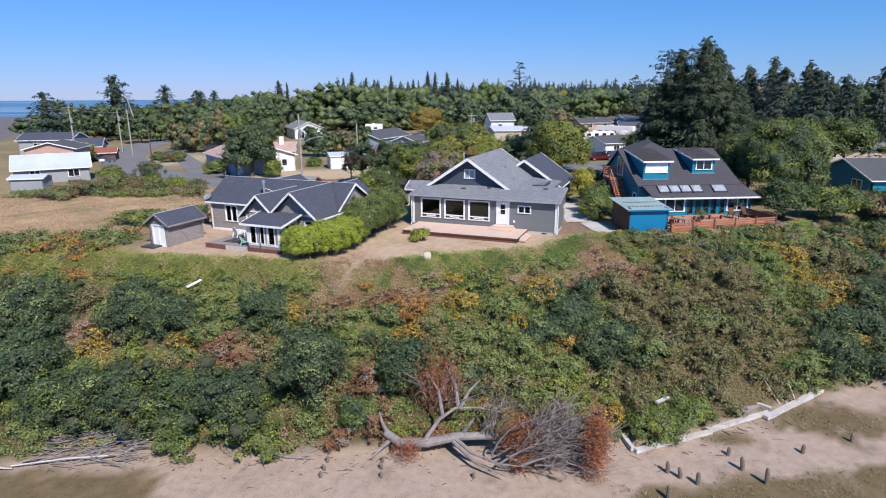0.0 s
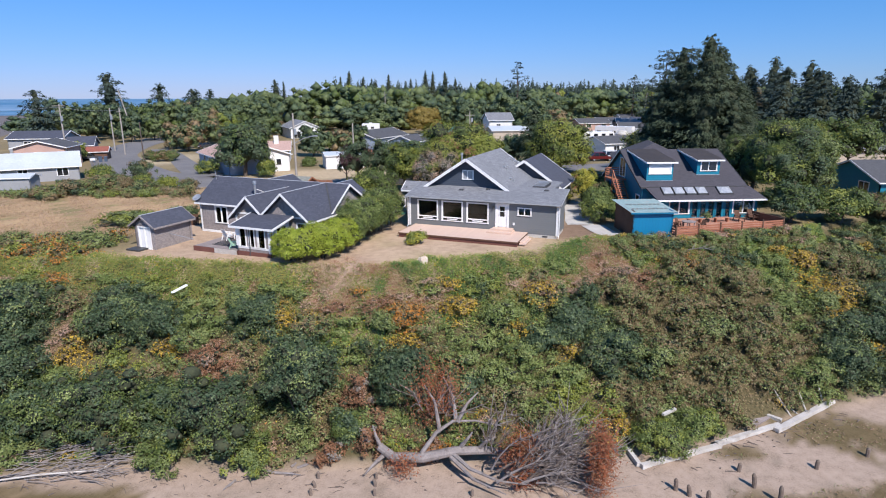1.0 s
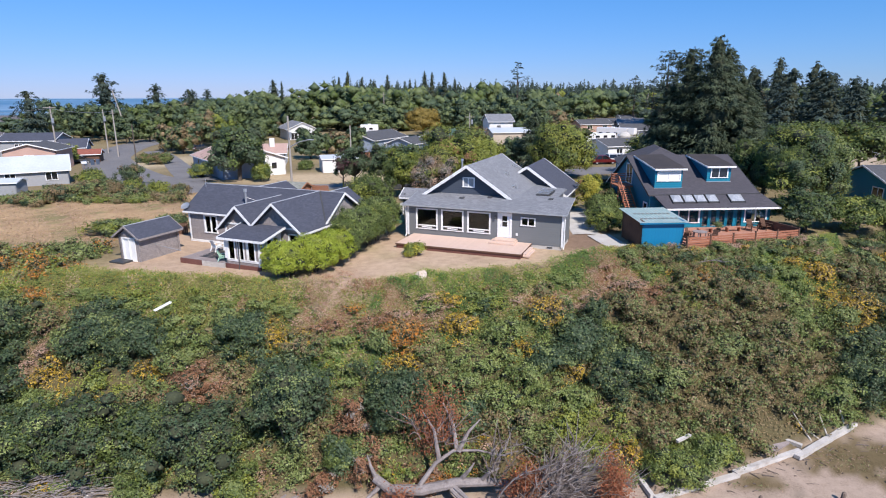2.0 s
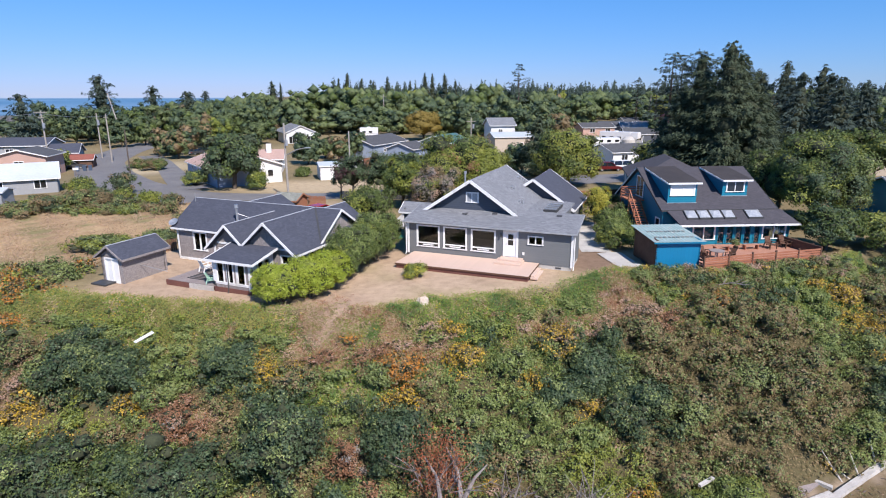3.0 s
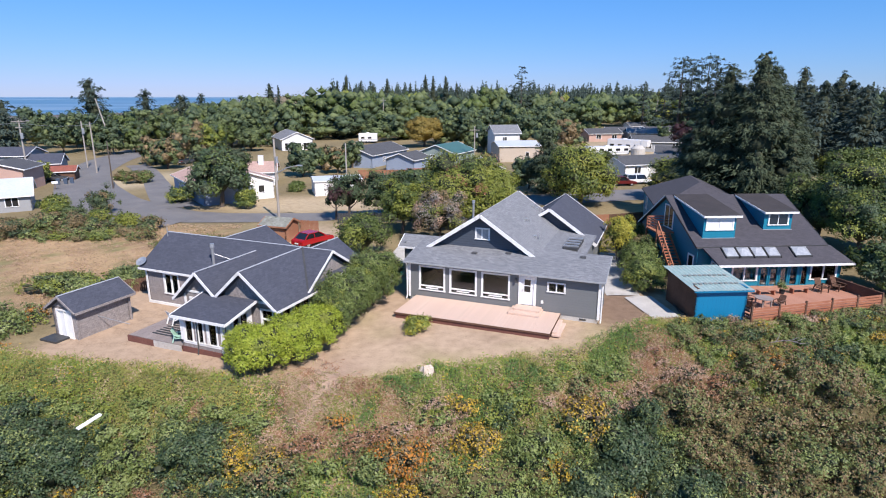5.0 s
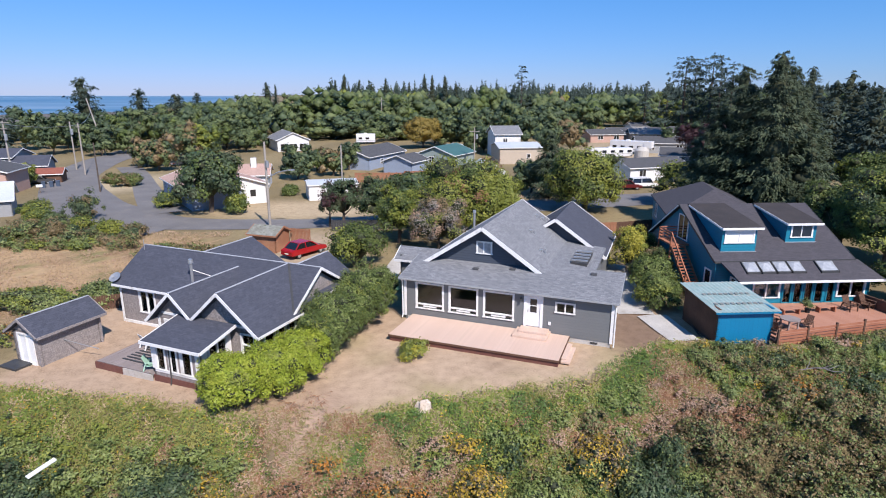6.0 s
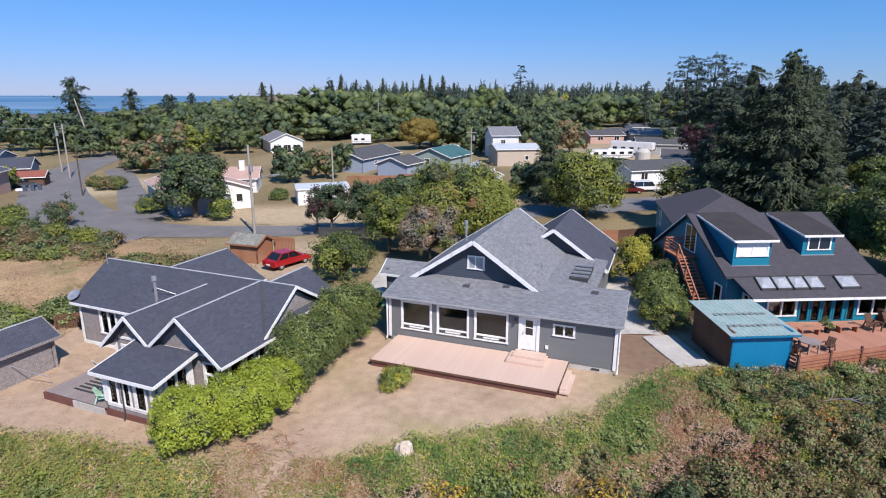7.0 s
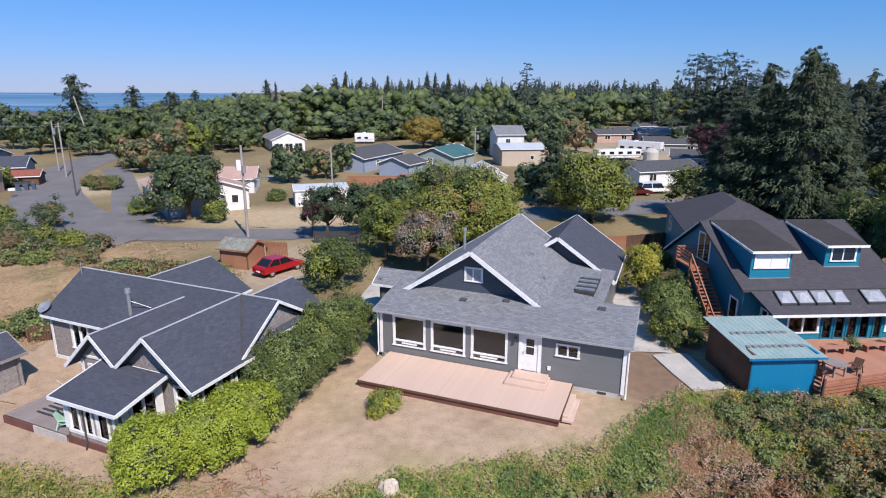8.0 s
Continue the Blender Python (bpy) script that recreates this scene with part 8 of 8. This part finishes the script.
def caravan(m, ln, w, h, label, nose=False):
    e = thing("caravan", m, label, "caravan", "caravans")
    bm = bmesh.new()
    block(bm, -ln / 2, ln / 2, -w / 2, w / 2, 0.55, h)
    if nose:
        block(bm, ln / 2, ln / 2 + 2.0, -w / 2, w / 2, 1.6, h - 0.002)
    bmesh.ops.bevel(bm, geom=bm.edges[:], offset=0.12, segments=2, affect="EDGES")
    part("body", bm, WHITE_PAINT_CAR, e)
    for u in np.arange(-ln / 2 + 0.8, ln / 2 - 1.0, 2.2):
        boxed("side_window", (u, u + 1.1, -w / 2 - 0.012, -w / 2 + 0.02, 1.5, 2.1), DARK_GLASS, e)
    boxed("stripe", (-ln / 2 + 0.15, ln / 2 - 0.15, -w / 2 - 0.008, -w / 2 + 0.02, 1.1, 1.28), METAL, e)
    for x in (-0.5, 0.4):
        bm = bmesh.new()
        disc(bm, (x, -w / 2 + 0.05, 0.36), 0.36, 0.25, 14, "y")
        disc(bm, (x, w / 2 - 0.3, 0.36), 0.36, 0.25, 14, "y")
        part("wheel", bm, RUBBER, e)
    boxed("hitch", (-ln / 2 - 0.9, -ln / 2, -0.06, 0.06, 0.5, 0.6), METAL, e)
    boxed("roof_unit", (-0.5, 0.4, -0.4, 0.4, h, h + 0.25), PLASTIC_WHITE, e)


caravan(at_ground(47.8, 176, -35), 9, 2.6, 3.4, "long white caravan parked on a sandy lot", True)
caravan(at_ground(-26.4, 208.5, 4), 6, 2.5, 3.2, "white caravan parked on a far lawn")
caravan(at_ground(-24, 250, 4), 6, 2.5, 3.2, "white caravan parked before the woods")
caravan(at_ground(1.5, 168, 10), 4.2, 2.3, 3.0, "small white box trailer")
caravan(at_ground(39.5, 163, 12), 11, 2.6, 2.6, "low white trailer with flat roof")
TK = thing("storage_tank", at_ground(46.6, 160.5), "pale rounded storage tank", "tank")
bm = bmesh.new()
disc(bm, (0, 0, 0), 1.7, 2.2, 18)
disc(bm, (0, 0, 2.2), 1.7, 0.8, 18, top=0.9)
part("tank", bm, CONCRETE, TK)


def wheelie_bin(x, y, rz):
    e = thing("wheelie_bin", at_ground(x, y, rz), "blue-grey plastic wheelie bin by the kerb", "bin", "bins by the street")
    bm = bmesh.new()
    a = [bm.verts.new((sx * 0.24, sy * 0.26, 0.08)) for sx, sy in ((-1, -1), (1, -1), (1, 1), (-1, 1))]
    b = [bm.verts.new((sx * 0.3, sy * 0.34, 1.0)) for sx, sy in ((-1, -1), (1, -1), (1, 1), (-1, 1))]
    bm.faces.new(a[::-1])
    bm.faces.new(b)
    for i in range(4):
        bm.faces.new((a[i], a[(i + 1) % 4], b[(i + 1) % 4], b[i]))
    part("tub", bm, BIN_BLUE, e)
    boxed("lid", (-0.32, 0.32, -0.38, 0.36, 1.0, 1.08), BIN_BLUE, e, bevel=0.02)
    for sx in (-0.2, 0.16):
        bm = bmesh.new()
        disc(bm, (sx, 0.28, 0.1), 0.1, 0.04, 10, "x")
        part("wheel", bm, RUBBER, e)


BIN_BLUE = plain("blue_grey_bin_plastic", (0.06, 0.09, 0.14), (0.08, 0.11, 0.16), 2, 14, 0.5, 0.05)
for x, y, rz in ((-69.2, 116.8, 30), (-68.2, 117.4, 20), (-67.6, 118.2, 25)):
    wheelie_bin(x, y, rz)
MB = thing("mailbox", at_ground(-66.1, 111.3, 40), "white mailbox on a timber post", "mailbox")
boxed("post", (-0.05, 0.05, -0.05, 0.05, -0.2, 1.0), POST_WOOD, MB)
boxed("box", (-0.45, 0.45, -0.25, 0.25, 1.0, 1.4), PLASTIC_WHITE, MB, bevel=0.04)

# ---- trees ----
shrub(-73.4, 119.4, 4.4, 1.3, "tall yellow-green garden bush by the carport", [LEAF_LIME, LEAF_GREEN], [0.6, 0.4], 0.25, 50, 40)
AL, MA, FI = LEAF_ALDER, LEAF_MAPLE, LEAF_FIR
broad_tree(at_ground(1.9, 80.2), 8.9, 5.2, "spreading green and yellow garden tree behind the house", [MA, LEAF_LIME, AL, LEAF_RUST], [0.5, 0.26, 0.19, 0.05], -0.05, 170, 130, 0.24)
broad_tree(at_ground(5.2, 79.5), 7.4, 3.6, "yellowing garden tree behind the house", [MA, LEAF_LIME], [0.7, 0.3], -0.05, 100, 110, 0.24)
broad_tree(at_ground(-1.0, 73.0), 6.2, 2.9, "grey half-dead bush with bare twigs", [LEAF_GREY, LEAF_TAN, LEAF_OLIVE, MA], [0.5, 0.15, 0.2, 0.15], -0.05, 100, 90, 0.16, 0.1, fill=0.4)
broad_tree(at_ground(-5.2, 78.0), 6.0, 2.6, "green upright garden tree", [MA, AL], [0.6, 0.4], -0.05, 100, 90, 0.24)
broad_tree(at_ground(18.3, 95.5), 8.7, 5.3, "broad green tree with yellowing leaves by the lane", [AL, MA, LEAF_LIME], [0.35, 0.45, 0.2], -0.2, 180, 120, 0.27, 0.3)
spruce(at_ground(15.4, 106), 9.8, 4.0, "dark bushy conifer beside the lane", "", size=1.2, levels=16, arms=8, twigs=34, ragged=0.4, taper=0.5)
broad_tree(at_ground(-12.6, 86.3), 6.2, 2.7, "small dark apple tree with open crown", [LEAF_DARK, LEAF_PLUM], [0.8, 0.2], 0.0, 50, 80, 0.22, 0.16)
broad_tree(at_ground(-7.9, 86.2), 6.3, 3.0, "small dark apple tree with open crown", [LEAF_DARK, LEAF_ALDER], [0.7, 0.3], 0.0, 70, 80, 0.22, 0.2)
broad_tree(at_ground(-14.2, 86.4), 5.2, 1.1, "small dark apple tree with open crown", [LEAF_DARK, LEAF_PLUM], [0.8, 0.2], 0.1, 24, 50, 0.2, 0.12)
broad_tree(at_ground(-4.4, 88.0), 6.2, 2.6, "dark green garden tree", [LEAF_DARK, LEAF_ALDER], [0.7, 0.3], 0.1, 60, 60, 0.28)
broad_tree(at_ground(-32.3, 96.0), 8.9, 4.6, "broad dark green tree before the rose-roofed house", [LEAF_DARK, AL, FI], [0.4, 0.3, 0.3], -0.1, 140, 80, 0.34, 0.3)
shrub(-28.4, 95.0, 2.8, 1.6, "rounded green shrub on the sandy lot", [AL, LEAF_LIME], [0.7, 0.3], 0.26, 60, 50)
shrub(-39.6, 99.2, 2.4, 1.7, "clipped dark round shrub by the street", [LEAF_DARK, LEAF_LIME], [0.6, 0.4], 0.26, 60, 50)
shrub(-25.2, 110, 1.6, 1.4, "clipped round green shrub", [AL], [1.0], 0.26, 40, 50)
shrub(-56.0, 119.5, 2.2, 2.2, "low green shrub on the verge", [AL, LEAF_OLIVE], [0.6, 0.4], 0.3, 60, 50, sx=1.3)
shrub(-60.5, 123, 1.6, 2.0, "low green shrub on the verge", [AL, LEAF_OLIVE], [0.6, 0.4], 0.3, 60, 50)
shrub(-46.5, 90.5, 3.8, 1.9, "feathery grey-green shrub at the road's edge", [LEAF_SHADE, LEAF_OLIVE, LEAF_GREEN], [0.5, 0.25, 0.25], 0.2, 80, 50, low=-0.3, uneven=0.8, fill=0.35)
broad_tree(at_ground(37.2, 66.0), 9.8, 3.9, "tall green leafy tree beside the teal house", [AL, LEAF_DARK, LEAF_LIME], [0.5, 0.4, 0.1], -0.05, 180, 140, 0.2, 0.25)
broad_tree(at_ground(37.0, 71.8), 8.4, 3.6, "green leafy tree beside the teal house", [AL, LEAF_GREEN], [0.6, 0.4], -0.05, 120, 110, 0.22, 0.22)
broad_tree(at_ground(42.0, 69.5), 8.0, 3.4, "green leafy tree beside the teal house", [AL, LEAF_GREEN], [0.6, 0.4], -0.05, 140, 120, 0.22, 0.22)
broad_tree(at_ground(34.2, 58.2), 4.0, 2.6, "dense green bush below the leafy tree", [AL, LEAF_DARK], [0.6, 0.4], 0.02, 90, 80, 0.22)
broad_tree(at_ground(39.5, 58.8), 3.2, 3.0, "dense green bush below the leafy tree", [AL, LEAF_LIME], [0.75, 0.25], 0.02, 90, 80, 0.22)
broad_tree(at_ground(46.0, 61.5), 3.0, 3.2, "dense green bush at the bluff's edge", [AL, LEAF_OLIVE], [0.6, 0.4], 0.02, 90, 80, 0.22)
broad_tree(at_ground(49.5, 85.0), 9.0, 4.5, "spreading green tree behind the blue house", [AL, MA], [0.7, 0.3], 0.15, 120, 80, 0.34)
broad_tree(at_ground(60.0, 90.0), 9.0, 5.0, "spreading green tree behind the blue house", [AL, MA], [0.8, 0.2], 0.12, 120, 80, 0.34)
broad_tree(at_ground(70.0, 84.0), 7.0, 4.0, "dark plum-leaved garden tree", [LEAF_PLUM], [1.0], 0.12, 80, 60, 0.34)
broad_tree(at_ground(34.5, 99), 6.8, 5.8, "broad low green tree behind the teal house", [AL, MA, LEAF_LIME], [0.3, 0.5, 0.2], 0.0, 120, 70, 0.27)
broad_tree(at_ground(51.5, 137), 10.5, 5.6, "dark plum-leaved garden tree", [LEAF_PLUM, LEAF_DARK], [0.85, 0.15], 0.08, 90, 60, 0.36)
broad_tree(at_ground(-7.4, 191), 9.2, 6.0, "round ochre tree on a far lawn", [LEAF_OCHRE], [1.0], -0.02, 140, 50, 0.5, 0.3, uneven=0.08, fill=0.75)
TONES = [([LEAF_WOOD, AL, LEAF_SHADE], [0.55, 0.25, 0.2]), ([LEAF_SHADE, LEAF_WOOD], [0.7, 0.3]), ([MA, AL], [0.6, 0.4]), ([LEAF_OLIVE, LEAF_WOOD, LEAF_SHADE], [0.45, 0.35, 0.2])]
SAYS = ["rounded mid-green tree at the woods' edge", "dense dark green tree at the woods' edge", "light yellow-green tree among houses", "olive-brown thinning tree near the street"]


def grown(rows, group):
    """Single trees of the village and the woods' edge: place, height, reach and tone."""
    for x, y, h, r, k in rows:
        f = min(1.0, 150 / y)
        broad_tree(at_ground(x, y), h, r, SAYS[k], *TONES[k], -0.22, int(24 + 34 * f), int(14 + 16 * f), 0.34 + 0.0017 * y, group=group)


grown(((-111.1, 190, 11.0, 6.3, 1), (-100.5, 182, 10.6, 6.3, 1), (-103.4, 172, 11.0, 4.5, 1), (-79.3, 190, 11.0, 6.0, 0), (-63.2, 172, 8.0, 4.8, 2), (-61.0, 190, 11.9, 5.6, 0), (-65.6, 184, 9.4, 5.5, 0), (-60.5, 140, 6.8, 4.0, 3), (-64.7, 160, 10.1, 5.4, 3), (-28.4, 128, 6.6, 3.6, 1), (-27.4, 140, 4.8, 3.1, 0), (-21.0, 142, 6.1, 2.9, 1), (63.8, 150, 11.7, 4.7, 0), (13.4, 190, 5.6, 3.8, 0)), "trees of the village")
grown(((-7.4, 112, 2.8, 2.6, 1), (-5.3, 118, 2.5, 3.1, 1), (6.0, 100, 1.9, 1.8, 3), (11.9, 186, 7.3, 3.1, 1), (-55.5, 180, 7.5, 4.5, 0), (-70.2, 176, 6.2, 4.4, 0), (-89.7, 170, 8.0, 4.2, 1), (-86.1, 176, 7.7, 4.1, 0), (69.2, 190, 8.2, 4.7, 1), (59.5, 180, 7.2, 2.3, 1)), "trees of the village")
grown(((-104.2, 200, 11.6, 5.3, 1), (-99.4, 205, 11.8, 5.5, 1), (-89.5, 198, 10.7, 4.9, 0), (-82.6, 212, 12.1, 7.5, 0), (-69.2, 202, 13.6, 8.0, 1), (-81.3, 262, 16.6, 6.7, 1), (-53.9, 206, 13.2, 7.5, 0), (-58.6, 252, 16.0, 10.7, 0), (-52.1, 262, 18.9, 13.8, 0), (-39.0, 250, 16.6, 11.0, 0), (-39.6, 228, 9.6, 10.8, 1), (-31.3, 240, 10.1, 8.5, 1), (-24.8, 272, 16.5, 10.6, 0), (-15.4, 300, 15.0, 12.4, 1), (2.2, 214, 12.0, 7.1, 1), (10.1, 216, 11.6, 7.5, 1), (7.3, 262, 17.4, 10.6, 0), (17.9, 284, 19.9, 10.6, 0), (22.8, 250, 14.6, 8.0, 1), (40.6, 250, 13.3, 8.4, 1)), "trees at the woods' edge")
grown(((31.4, 232, 12.0, 7.4, 1), (25.4, 230, 10.8, 6.6, 0), (57.6, 300, 11.9, 9.8, 0), (37.4, 210, 9.6, 4.5, 3), (37.9, 196, 3.5, 2.3, 2), (73.4, 310, 14.5, 11.9, 0), (85.3, 310, 15.2, 11.1, 1), (93.9, 300, 14.1, 10.7, 0), (92.1, 262, 14.5, 9.3, 2), (95.7, 250, 15.5, 9.2, 0), (77.4, 240, 7.7, 4.4, 1), (82.3, 200, 14.7, 7.5, 1), (0.9, 196, 7.8, 5.5, 1), (6.9, 192, 8.6, 5.1, 1), (23.4, 196, 9.6, 5.8, 1), (31.4, 200, 7.6, 4.6, 1), (-4.3, 205, 9.1, 5.1, 0), (-24.4, 215, 7.2, 5.4, 0), (-17.9, 222, 8.8, 6.3, 1), (-58.4, 198, 9.9, 5.9, 1)), "trees at the woods' edge")
grown(((-74.4, 182, 9.1, 5.0, 0), (-66.6, 147, 6.7, 4.3, 3), (-64.9, 191, 11.6, 5.1, 0), (-64.6, 174, 7.5, 5.2, 1), (-94.6, 188, 9.9, 5.1, 0), (-120.0, 185, 13.0, 5.6, 1), (-67.1, 210, 10.5, 5.1, 0), (-22.6, 133, 5.6, 3.2, 3), (4.7, 193, 11.6, 7.0, 1), (9.6, 178, 7.2, 4.8, 1), (-21.5, 235, 9.1, 8.3, 0), (23.6, 160, 11.5, 3.7, 1), (13.3, 111, 5.8, 3.3, 1), (33.3, 180, 8.0, 4.4, 3), (51.4, 236, 11.7, 7.0, 0)), "trees of the village")
for x, y, h, r, k in ((-53.0, 91.5, 2.6, 2.2, 2), (-48.4, 87.6, 1.5, 1.6, 0), (-42.8, 84.4, 1.9, 1.5, 2), (-38.4, 82.4, 2.0, 1.5, 2), (-35.0, 81.2, 1.6, 1.4, 3), (-50.8, 88.8, 1.8, 1.7, 2)):
    shrub(x, y, h, r, "yellow-green bush in the roadside thicket", *TONES[k], 0.24, 36, 40, group="roadside bushes")
sp = "tall dark spruce behind the teal house"
for x, y, h, r in ((34.2, 80.6, 19.6, 6.6), (32.2, 83.6, 18.2, 6.2), (36.4, 82.2, 18.0, 6.2), (30.4, 84.6, 14.0, 5.4), (38.8, 83.6, 15.2, 5.6), (36.6, 78.0, 11.5, 4.8), (41.0, 86.0, 13.6, 5.2), (33.2, 77.6, 9.5, 4.4), (44.5, 92.0, 13.5, 5.0), (29.6, 88.0, 10.5, 4.6)):
    spruce(at_ground(x, y, 40 * x), h, r, sp, "spruces behind the teal house", levels=int(h * 1.5), arms=8, twigs=70, ragged=0.5, taper=0.55, body=0.42, size=0.85, slim=0.36)
for x, y, h, r in ((-119.6, 215, 20.8, 10.6), (-103.0, 152, 14.2, 7.2), (-108.9, 230, 17.3, 7.6), (-100.2, 240, 15.4, 9.4), (-117.5, 300, 16.2, 5.6)):
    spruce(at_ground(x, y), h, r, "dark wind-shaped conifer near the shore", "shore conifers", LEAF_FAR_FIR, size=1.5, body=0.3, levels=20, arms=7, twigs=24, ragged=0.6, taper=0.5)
for x, y, h, r in ((-93.4, 330, 21.4, 7.9), (-89.0, 330, 20.1, 3.3), (-53.3, 330, 25.2, 6.6), (-58.0, 330, 22.2, 4.6), (-46.5, 335, 22.9, 5.3), (-39.9, 335, 21.2, 4.3), (-31.6, 325, 23.1, 5.4), (-20.7, 340, 21.5, 4.3), (-11.8, 320, 24.7, 5.9), (-8.2, 325, 24.2, 5.1), (-1.7, 320, 24.0, 5.9), (3.8, 330, 21.3, 4.1)):
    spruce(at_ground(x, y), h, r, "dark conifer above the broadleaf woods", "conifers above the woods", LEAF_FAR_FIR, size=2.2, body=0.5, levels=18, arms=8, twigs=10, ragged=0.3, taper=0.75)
for x, y, h, r in ((71.3, 202, 26.3, 8.5), (75.9, 206, 25.6, 6.4), (77.6, 198, 27.0, 9.0), (76.7, 190, 22.3, 5.5), (80.0, 190, 23.9, 6.5), (76.5, 230, 19.0, 5.0), (78.7, 260, 20.0, 5.0), (33.9, 300, 28.0, 8.0)):
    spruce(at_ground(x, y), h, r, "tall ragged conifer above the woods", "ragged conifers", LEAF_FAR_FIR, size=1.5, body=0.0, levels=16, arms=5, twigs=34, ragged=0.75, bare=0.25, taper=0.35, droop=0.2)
for x, y, h, r in ((81.4, 165, 18.7, 7.0), (84.4, 160, 21.5, 6.8), (80.4, 150, 17.2, 7.2), (93.7, 160, 20.6, 6.5), (89.5, 150, 18.2, 7.5), (86.0, 140, 17.0, 6.5), (87.5, 135, 16.2, 5.8), (85.5, 130, 14.2, 5.6), (87.8, 180, 20.5, 6.5), (71.2, 130, 18.0, 6.0), (75.9, 125, 16.6, 5.8), (79.5, 112, 16.8, 5.8), (66.0, 150, 17.5, 5.8), (95.0, 128, 17.0, 6.0)):
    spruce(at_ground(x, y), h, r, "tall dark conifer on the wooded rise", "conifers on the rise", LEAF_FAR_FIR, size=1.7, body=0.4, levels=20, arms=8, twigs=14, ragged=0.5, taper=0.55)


# far woods, as one mass each
inland = lambda x, y: x > float(shore_line(y)) + 6
WOOD = {"broad": [], "fir": []}


def grove(n, x0, x1, y0, y1, h0, h1, r0, r1, kind, test=None):
    while n > 0:
        x, y = rng.uniform(x0, x1), rng.uniform(y0, y1)
        if test is None or test(x, y):
            low = float(np.interp(x / y, [-0.62, -0.42, -0.26], [0.6, 0.66, 1.0])) if kind == "broad" else 1.0
            stand = 1.0 if kind == "broad" else 0.72 + 0.42 * float(lump(x, y, 0.021, 2.6))
            WOOD[kind].append((x, y, rng.uniform(h0, h1) * low * stand, rng.uniform(r0, r1)))
            n -= 1


def fir_shapes(count, levels, arms):
    """Narrow far conifers of drooping sprays round a dense inside."""
    out = []
    for i in range(count):
        f = np.repeat(np.arange(levels) / levels, arms)
        a = rng.random(len(f)) * 6.283
        ln = (1 - f) ** 0.8 * (0.7 + 0.45 * rng.random(len(f))) + 0.03
        C = np.stack([np.cos(a) * ln * 0.8, np.sin(a) * ln * 0.8, 0.06 + 0.94 * f + 0.02 * rng.normal(size=len(f))], 1)
        N = np.stack([np.cos(a), np.sin(a), np.full(len(f), 0.5)], 1) + 0.3 * rng.normal(size=(len(f), 3))
        z = np.array([0.2, 0.45, 0.7])
        V, F = bodies(np.stack([0 * z, 0 * z, z], 1), np.stack([0.6 * (1 - z), 0.6 * (1 - z), 0 * z + 0.2], 1), 0)
        out.append((C, unit(N), (0.2 + 0.8 * (1 - f)), V, F))
    return out


grove(90, -150, -45, 205, 290, 9, 12, 5, 8, "broad", lambda x, y: inland(x, y) and x < -0.42 * y + 4 and abs(x + 84 + (y - 160) * 0.2) > 9)
grove(120, -140, -20, 262, 350, 11, 17.5, 6, 10, "broad", lambda x, y: inland(x, y) and abs(x + 0.245 * y) > 10)
grove(100, -60, 60, 285, 370, 10, 17, 6, 10, "broad", lambda x, y: abs(x - 55) > 14 or y > 300)
grove(150, 60, 300, 300, 440, 10, 17, 6, 10, "broad")
grove(80, 80, 240, 130, 290, 8, 13, 5, 8, "broad", lambda x, y: x > 0.56 * y + 2)
grove(150, -120, 45, 205, 300, 2.2, 4.5, 3, 5.5, "broad", lambda x, y: inland(x, y) and abs(x + 84 + (y - 160) * 0.2) > 9 and y > 222 + 0.25 * abs(x + 10) * (x > -45) and not (-36 < x < -18 and y < 260))
grove(480, -130, 420, 390, 560, 14, 23, 3.6, 6.0, "fir", lambda x, y: inland(x, y) and x > -0.19 * y)
grove(70, -60, 60, 345, 400, 15, 21, 2.6, 3.8, "fir", lambda x, y: x > -0.17 * y)
grove(70, 90, 300, 200, 380, 14, 20, 2.8, 4.0, "fir", lambda x, y: x > 0.62 * y - 20)
grove(420, -160, 800, 560, 850, 20, 31, 5.0, 9.0, "fir", lambda x, y: x > -0.2 * y)
bx, by, bh, br = np.array(WOOD["broad"]).T
strew("broadleaf_woods", "rounded green broadleaf trees of the far woods", "woods", bx, by, br, bh, rng.choice(5, size=len(bx), p=[0.45, 0.1, 0.05, 0.34, 0.06]), [LEAF_WOOD, AL, MA, LEAF_SHADE, LEAF_OLIVE], plant_shapes(8, 28, 8, 0.25, 0.62, 0.85), (0.42 + 0.0016 * by) * (bh / 13) ** 0.7, 1)
bx, by, bh, br = np.array(WOOD["fir"]).T
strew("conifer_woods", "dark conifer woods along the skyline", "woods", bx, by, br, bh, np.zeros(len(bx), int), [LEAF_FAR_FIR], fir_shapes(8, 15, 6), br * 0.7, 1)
